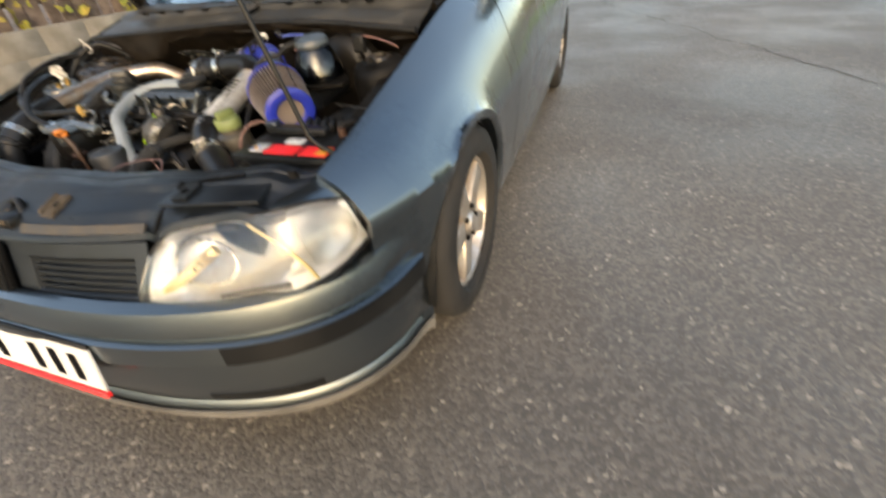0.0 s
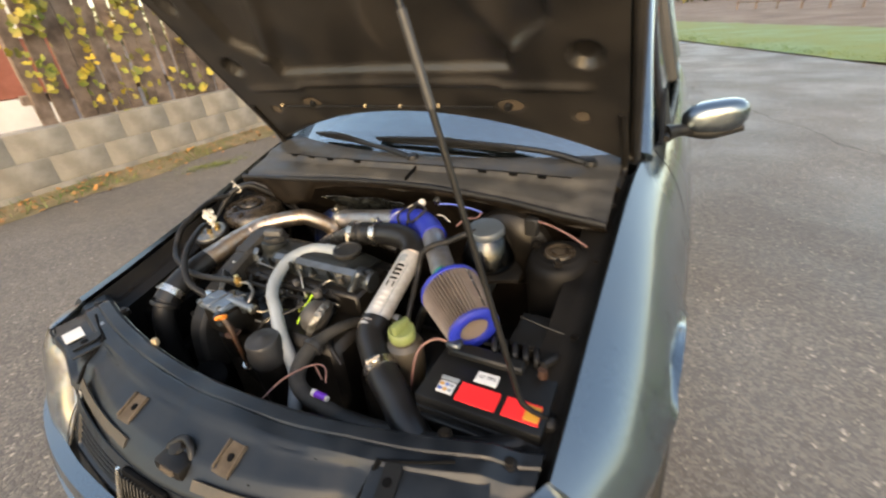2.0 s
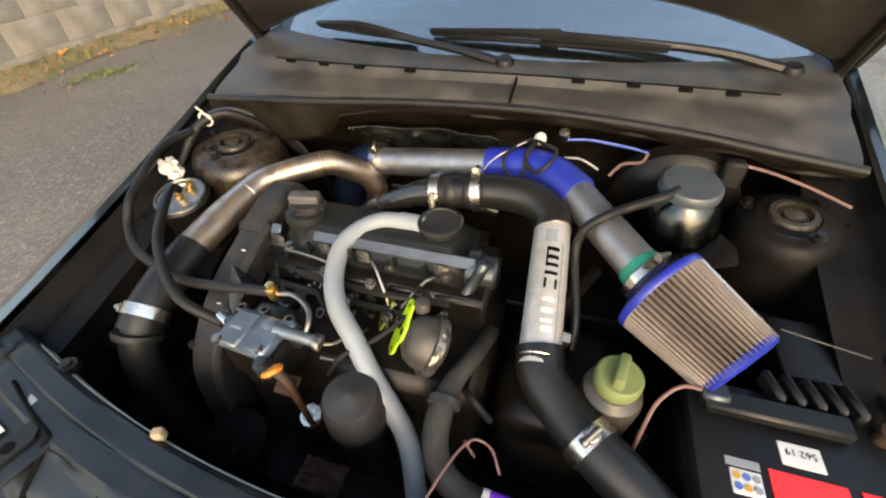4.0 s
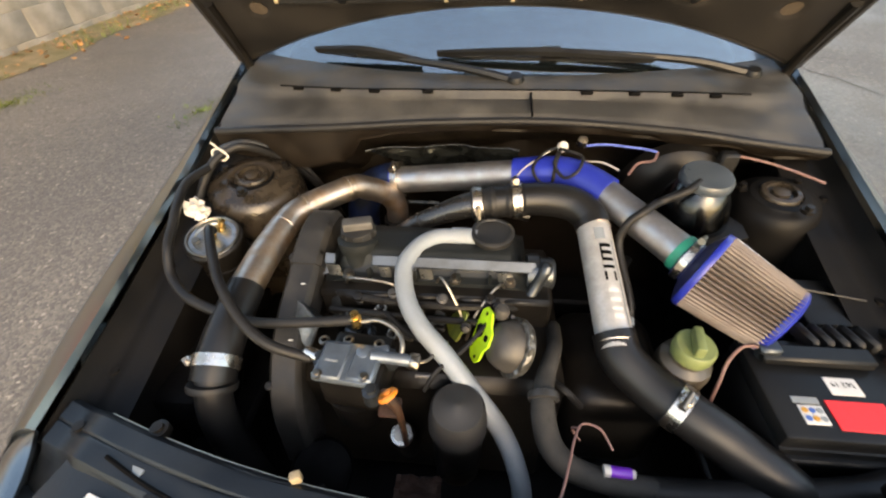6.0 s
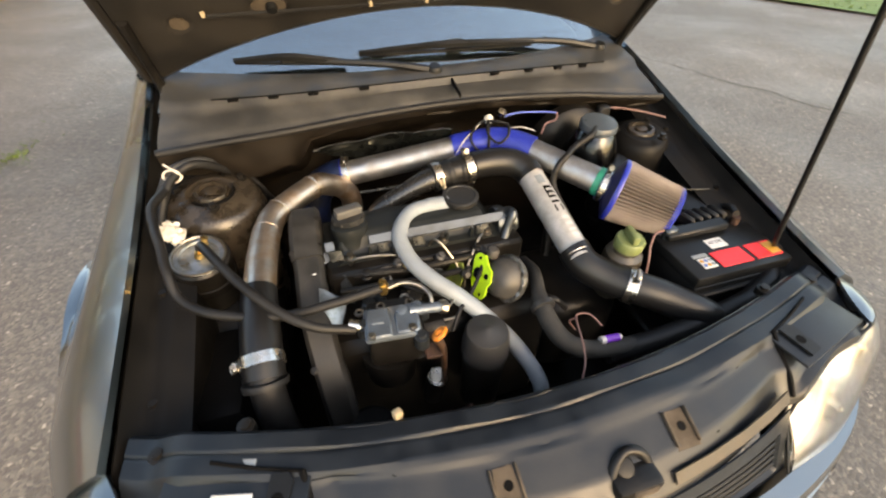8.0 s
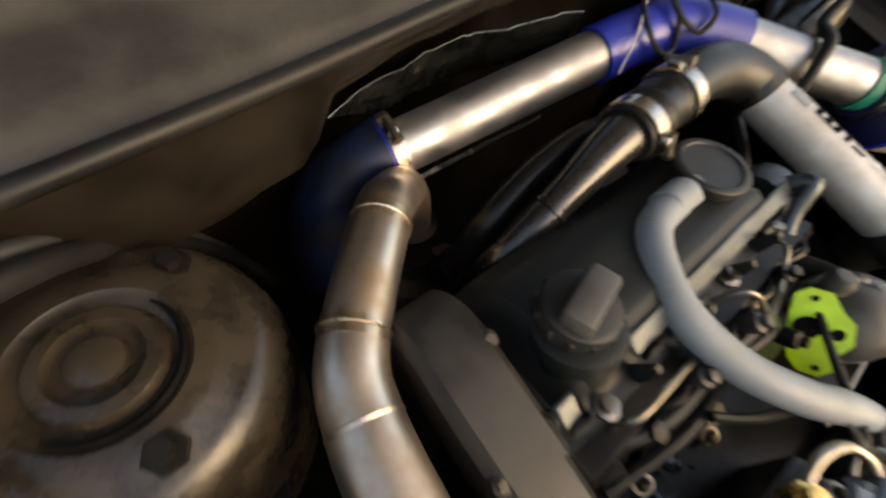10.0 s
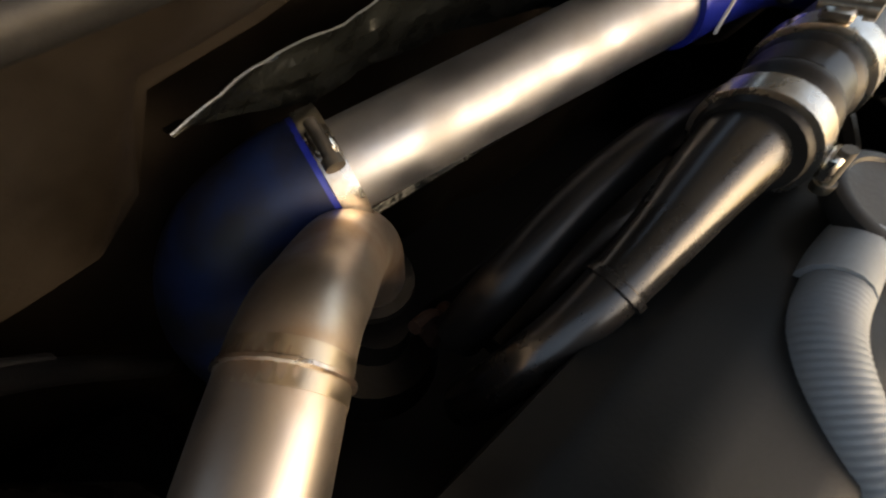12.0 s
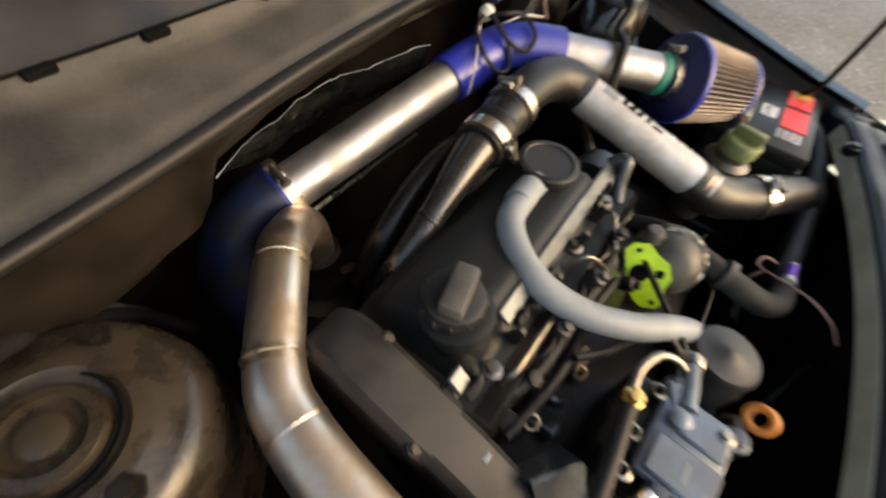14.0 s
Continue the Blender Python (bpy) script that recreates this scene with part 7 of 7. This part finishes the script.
part("positive_terminal", Geo().lathe([(0.01, -0.01), (0.009, 0.014), (0, 0.014)], (0.585, 0.515, 0.65), seg=14), RUST, bat)
term = thing("battery_fuse_cover", (0.5, 0.53, 0.646), "black ribbed fuse cover and cable clamp on the battery", "cover")
part("bar", Geo().box((0.47, 0.512, 0.656), (0.16, 0.03, 0.018), 0.004), PLASTIC, term)
for k in range(5):
    part("rib", Geo().box((0.475 + k * 0.022, 0.55, 0.655), (0.012, 0.045, 0.028), 0.005, Matrix.Rotation(0.3, 4, "Z")), RUBBER, term)
part("terminal_clamp", Geo().box((0.4, 0.515, 0.668), (0.032, 0.026, 0.014), 0.004), CASTALU, term)
part("cable", Geo().tube([(0.39, 0.515, 0.668), (0.36, 0.51, 0.672), (0.335, 0.49, 0.66), (0.325, 0.47, 0.63), (0.32, 0.45, 0.56)], 0.0026, 8), PINK, term, "dusty red cable")
part("cable", Geo().tube([(0.585, 0.52, 0.67), (0.6, 0.56, 0.66), (0.59, 0.62, 0.6), (0.56, 0.66, 0.5)], 0.008, 8), RUBBER, term)
tray = thing("battery_tray", (0.49, 0.465, 0.4), "black steel battery tray", "tray")
part("tray", Geo().box((0.49, 0.465, 0.44), (0.27, 0.2, 0.02), 0.006), GREASE, tray)
part("leg", Geo().box((0.49, 0.465, 0.38), (0.1, 0.12, 0.12), 0.01), GREASE, tray)

# brake servo reservoir with its polished dome
res = thing("brake_reservoir", (0.365, 0.8, 0.62), "glossy dark brake reservoir with a slate cap", "reservoir")
part("servo", Geo().lathe([(0.12, 0.0), (0.118, -0.03), (0.1, -0.05), (0.06, -0.06), (0, -0.062)], (0.38, 0.955, 0.67), (0, 1, 0.1), 32), GREASE, res, "round brake servo")
part("dome", Geo().lathe([(0.046, -0.08), (0.064, -0.068), (0.069, -0.058), (0.067, -0.044), (0.06, -0.022), (0.053, -0.005), (0.044, 0.012), (0.036, 0.02)], (0.365, 0.795, 0.765), (0, -0.12, 1), 34), CHROME, res, "shiny dark dome")
part("cap", Geo().lathe([(0.041, 0.0), (0.046, 0.004), (0.046, 0.014), (0.042, 0.02), (0.01, 0.022), (0, 0.022)], (0.364, 0.794, 0.782), (0, -0.12, 1), 30), DARKCAP, res, "slate blue screw cap")
part("tray", Geo().slab([(-0.075, -0.05), (0.02, -0.075), (0.085, -0.055), (0.09, -0.02), (0.04, 0.06), (-0.05, 0.06)], 0.008, facing((0.37, 0.795, 0.692), (1, 0.1, 0), (0, 1, 0.1))), GREASE, res)
part("cylinder", Geo().tube([(0.37, 0.93, 0.66), (0.368, 0.74, 0.65)], 0.026, 14, smooth=False), CASTALU, res)
part("level_lead", Geo().tube([(0.345, 0.775, 0.795), (0.318, 0.752, 0.79), *[tuple(P_C.lerp(P_D, 0.5) + Vector(o)) for o in ((0.02, 0.014, R1 + 0.012), (-0.012, -0.01, R1 + 0.007), (-0.04, -0.02, R1 * 0.4), (-0.046, -0.035, -0.03))], (0.228, 0.62, 0.64), (0.23, 0.585, 0.6)], 0.0075, 10), RUBBER, res, "grey rubber lead")
lead = thing("loom_wire", (0.55, 0.85, 0.78), "dusty pink wire above the strut tower", "wire")
part("wire", Geo().tube([(0.45, 0.9, 0.785), (0.5, 0.885, 0.782), (0.55, 0.862, 0.776), (0.6, 0.83, 0.768)], 0.0026, 8), PINK, lead)
part("wire", Geo().tube([(0.5, 0.64, 0.675), (0.54, 0.63, 0.675), (0.6, 0.62, 0.672)], 0.0016, 8), GREYPLASTIC, lead, "thin grey wire")
part("relay", Geo().box((0.45, 0.9, 0.765), (0.035, 0.025, 0.05), 0.005), PLASTIC, lead)
loom2 = thing("side_box", (0.54, 0.62, 0.6), "dark plastic box beside the inner wing", "box")
part("box", Geo().box((0.545, 0.63, 0.605), (0.09, 0.1, 0.08), 0.01, seg=2), PLASTIC, loom2)
part("lid", Geo().box((0.545, 0.63, 0.65), (0.096, 0.106, 0.012), 0.004, seg=2), PLASTIC, loom2, "black lid")
part("lid_clip", Geo().box((0.545, 0.575, 0.64), (0.02, 0.008, 0.024), 0.002), PLASTIC, loom2)

# fuel filter by the right strut tower
ff = thing("fuel_filter", (-0.555, 0.67, 0.55), "metal fuel filter can with brass nipples and a white plug", "fuel filter")
fa = Vector((0.05, -0.2, 1))
part("can", Geo().lathe([(0.04, -0.13), (0.05, -0.12), (0.051, -0.02), (0.054, -0.012), (0.054, -0.004), (0.05, 0.0), (0.047, -0.002)], (-0.555, 0.672, 0.7), fa, 36), GREASE, ff, "dusty brown steel can")
part("top_disc", Geo().lathe([(0.048, -0.006), (0.044, -0.001), (0.036, -0.001), (0.034, -0.004), (0, -0.002)], (-0.555, 0.672, 0.703), fa, 34), ZINC, ff, "bare grey top disc")
part("rim_wire", Geo().tube([(-0.555 + 0.047 * math.cos(a), 0.672 + 0.046 * math.sin(a), 0.703 + 0.0092 * math.sin(a) - 0.0023 * math.cos(a)) for a in [k * math.pi / 14 for k in range(29)]], 0.003, 6), PIPEMETAL, ff)
for x, y, ln in ((-0.549, 0.693, 0.024), (-0.554, 0.667, 0.026)):
    part("nipple", Geo().lathe([(0.0085, 0), (0.0085, 0.012), (0.006, 0.013), (0.006, ln), (0.0075, ln + 0.001), (0, ln + 0.003)], (x, y, 0.702), (0.35, 0.05, 0.9), 10), BRASS, ff, "brass nipple")
part("bolt", Geo().lathe([(0.008, 0), (0.008, 0.006), (0, 0.007)], (-0.578, 0.655, 0.702), fa, 6), PIPEMETAL, ff)
def crumple(u, v):
    a, b = 2 * math.pi * u, math.pi * v
    d = Vector((math.sin(b) * math.cos(a), math.sin(b) * math.sin(a), math.cos(b)))
    r = 0.017 + 0.014 * noise.noise(d * 2.4 + Vector((3, 1, 7))) + 0.006 * noise.noise(d * 7)
    return Vector((-0.598, 0.714, 0.734)) + Vector((d.x * r * 1.1, d.y * r, d.z * r * 1.25))


g = Geo().grid(crumple, 18, 12, True)
part("white_plug", g, WHITEPLASTIC, ff, "crumpled white plastic plug", sharp=15)
part("strap", Geo().lathe([(0.0515, -0.07), (0.0535, -0.069), (0.0535, -0.05), (0.0515, -0.049)], (-0.555, 0.672, 0.7), fa, 34), GREASE, ff)
part("mount", Geo().box((-0.59, 0.69, 0.61), (0.06, 0.04, 0.1), 0.008), GREASE, ff)

fh = thing("fuel_hose", (-0.45, 0.58, 0.66), "pair of black rubber fuel hoses looping to the pump", "hose")
part("hose", Geo().tube([(-0.545, 0.668, 0.722), (-0.53, 0.64, 0.74), (-0.467, 0.54, 0.728), (-0.41, 0.48, 0.705), (-0.36, 0.452, 0.682), (-0.31, 0.45, 0.66), (-0.295, 0.45, 0.656)], 0.0085, 14), RUBBER, fh)
part("hose", Geo().tube([(-0.612, 0.815, 0.768), (-0.624, 0.755, 0.77), (-0.61, 0.69, 0.762), (-0.596, 0.645, 0.752), (-0.586, 0.6, 0.735), (-0.572, 0.563, 0.7), (-0.516, 0.523, 0.686), (-0.408, 0.497, 0.676), (-0.32, 0.498, 0.68), (-0.234, 0.505, 0.686)], 0.0085, 14), RUBBER, fh)
part("hose_end", Geo().tube([(-0.305, 0.459, 0.66), (-0.285, 0.452, 0.656)], 0.0105, 12, smooth=False), CLAMP, fh)
part("side_hose", Geo().tube([(-0.585, 0.66, 0.64), (-0.6, 0.6, 0.6), (-0.61, 0.5, 0.56), (-0.6, 0.4, 0.53)], 0.01, 12), RUBBER, fh)
loom = thing("wiring_loom", (-0.55, 0.9, 0.77), "black wiring loom tied round the strut tower", "wiring loom")
part("loom", Geo().tube([(-0.615, 0.7, 0.66), (-0.635, 0.76, 0.7), (-0.612, 0.815, 0.765), (-0.585, 0.853, 0.786), (-0.548, 0.876, 0.786), (-0.5, 0.934, 0.72), (-0.45, 0.975, 0.62), (-0.41, 0.995, 0.5)], 0.009, 12), RUBBER, loom)
part("loom", Geo().tube([(-0.625, 0.72, 0.66), (-0.64, 0.8, 0.72), (-0.615, 0.86, 0.775), (-0.58, 0.885, 0.788), (-0.54, 0.905, 0.778), (-0.485, 0.955, 0.71), (-0.44, 0.985, 0.6)], 0.007, 10), GREYPLASTIC, loom)
part("zip_tie", Geo().tube([(-0.598 + 0.016 * math.cos(a), 0.845, 0.782 + 0.014 * math.sin(a)) for a in [k * math.pi / 6 for k in range(13)]] + [(-0.6, 0.835, 0.815)], 0.0022, 6), WHITEPLASTIC, loom, "pale zip tie")

# heat shield behind the intake pipe
hs = thing("heat_shield", (-0.2, 0.985, 0.7), "crinkled silver heat shield sheet along the firewall", "heat shield")


foil_top = spline([(-0.315, 0.955, 0.742), (-0.22, 0.992, 0.737), (-0.123, 1.005, 0.735), (-0.045, 0.98, 0.748), (0.035, 0.942, 0.757)], 8)


def foil(u, v):
    a = on(foil_top, u)
    w = 0.005 * noise.noise(Vector((u * 9, v * 3, 2))) + 0.0032 * noise.noise(Vector((u * 34, v * 9, 5)))
    return a + Vector((0, w + 0.02 * v, -(0.012 + 0.05 * min(1, u * 4)) * v + 0.003 * math.sin(u * 15) * (1 - v)))


part("sheet", Geo().shell(foil, 60, 14, 0.0015), FOIL, hs)
part("bright_edge", Geo().tube([Vector(foil(k / 40, 0.0)) + Vector((0, -0.001, 0.0004 * math.sin(k * 2.1))) for k in range(41)], 0.0006, 6, smooth=False), ZINC, hs, "bright crinkled top edge")
part("lower_strip", Geo().tube([(-0.275, 0.955, 0.603), (-0.12, 0.955, 0.602), (0.03, 0.955, 0.6)], [0.005, 0.006, 0.004], 6), FOIL, hs, "bright edge strip below the pipe")

# crumpled foil tape along the front crossmember
tape = thing("foil_tape", (0.1, 0.31, 0.38), "torn crumpled silver foil tape on the front crossmember", "foil tape")
for tx0, tx1, wide in ((-0.06, 0.035, 0.016), (0.04, 0.135, 0.02), (0.14, 0.2, 0.014), (0.225, 0.275, 0.014)):
    def tape_pt(u, v):
        x = tx0 + (tx1 - tx0) * u
        w = noise.noise(Vector((x * 60, v * 3, 1)))
        return (x, 0.306 + 0.05 * x + wide * (v - 0.5) + 0.004 * w, 0.3745 + 0.05 * abs(x) + 0.005 * w + 0.004 * u)
    part("torn_strip", Geo().shell(tape_pt, 24, 5, 0.001), CRUMPLE, tape)
thin = thing("thin_wire", (0.05, 0.27, 0.5), "thin dull wire hanging behind the radiator panel", "wire")
part("wire", Geo().tube([(-0.03, 0.31, 0.49), (-0.009, 0.298, 0.5), (0.039, 0.276, 0.502), (0.077, 0.262, 0.5), (0.1, 0.249, 0.5)], 0.0012, 6), GREYPLASTIC, thin)

# clutter low behind the slam panel
misc = thing("horn", (-0.33, 0.36, 0.4), "round horn low in the bay, blackened as if in deep shade", "horn")
# horn blackened so it sinks into the shade down here
part("body", Geo().lathe([(0.05, -0.02), (0.055, 0), (0.05, 0.012), (0.02, 0.02), (0, 0.02)], (-0.3, 0.37, 0.43), (0.3, -0.4, 1), 24), INKSHADE, misc)
part("bracket", Geo().box((-0.3, 0.36, 0.37), (0.03, 0.04, 0.14), 0.004), GREASE, misc)
clip = thing("panel_clip", (-0.259, 0.272, 0.645), "dirty pale plastic clip on the slam panel edge", "clip", "clips on the slam panel")
part("clip", Geo().box((-0.259, 0.279, 0.652), (0.014, 0.012, 0.018), 0.003, Matrix.Rotation(0.4, 4, "Z"), 2), IVORY, clip)
airbox = thing("washer_tank", (-0.56, 0.5, 0.4), "dark plastic washer tank low behind a headlight", "tank")
part("tank", Geo().box((-0.545, 0.5, 0.42), (0.09, 0.2, 0.3), 0.02, seg=2), INKSHADE, airbox)
rusty = thing("rusty_bracket", (-0.13, 0.355, 0.4), "rusty brown bracket low behind the slam panel", "bracket")
part("plate", Geo().grid(lambda u, v: (-0.17 + 0.08 * u, 0.33 + 0.05 * v, 0.42 + 0.012 * noise.noise(Vector((u * 5, v * 5, 1)))), 10, 8), RUST, rusty)
part("stay", Geo().box((-0.13, 0.36, 0.36), (0.03, 0.02, 0.1), 0.004), RUST, rusty)
gear = thing("gearbox", (0.22, 0.6, 0.35), "greasy dark gearbox casing", "gearbox")
part("casing", Geo().box((0.22, 0.6, 0.4), (0.2, 0.24, 0.24), 0.05, seg=3), GREASE, gear)
part("selector", Geo().tube([(0.2, 0.66, 0.5), (0.22, 0.7, 0.58), (0.26, 0.76, 0.62)], 0.012, 8), GREASE, gear)
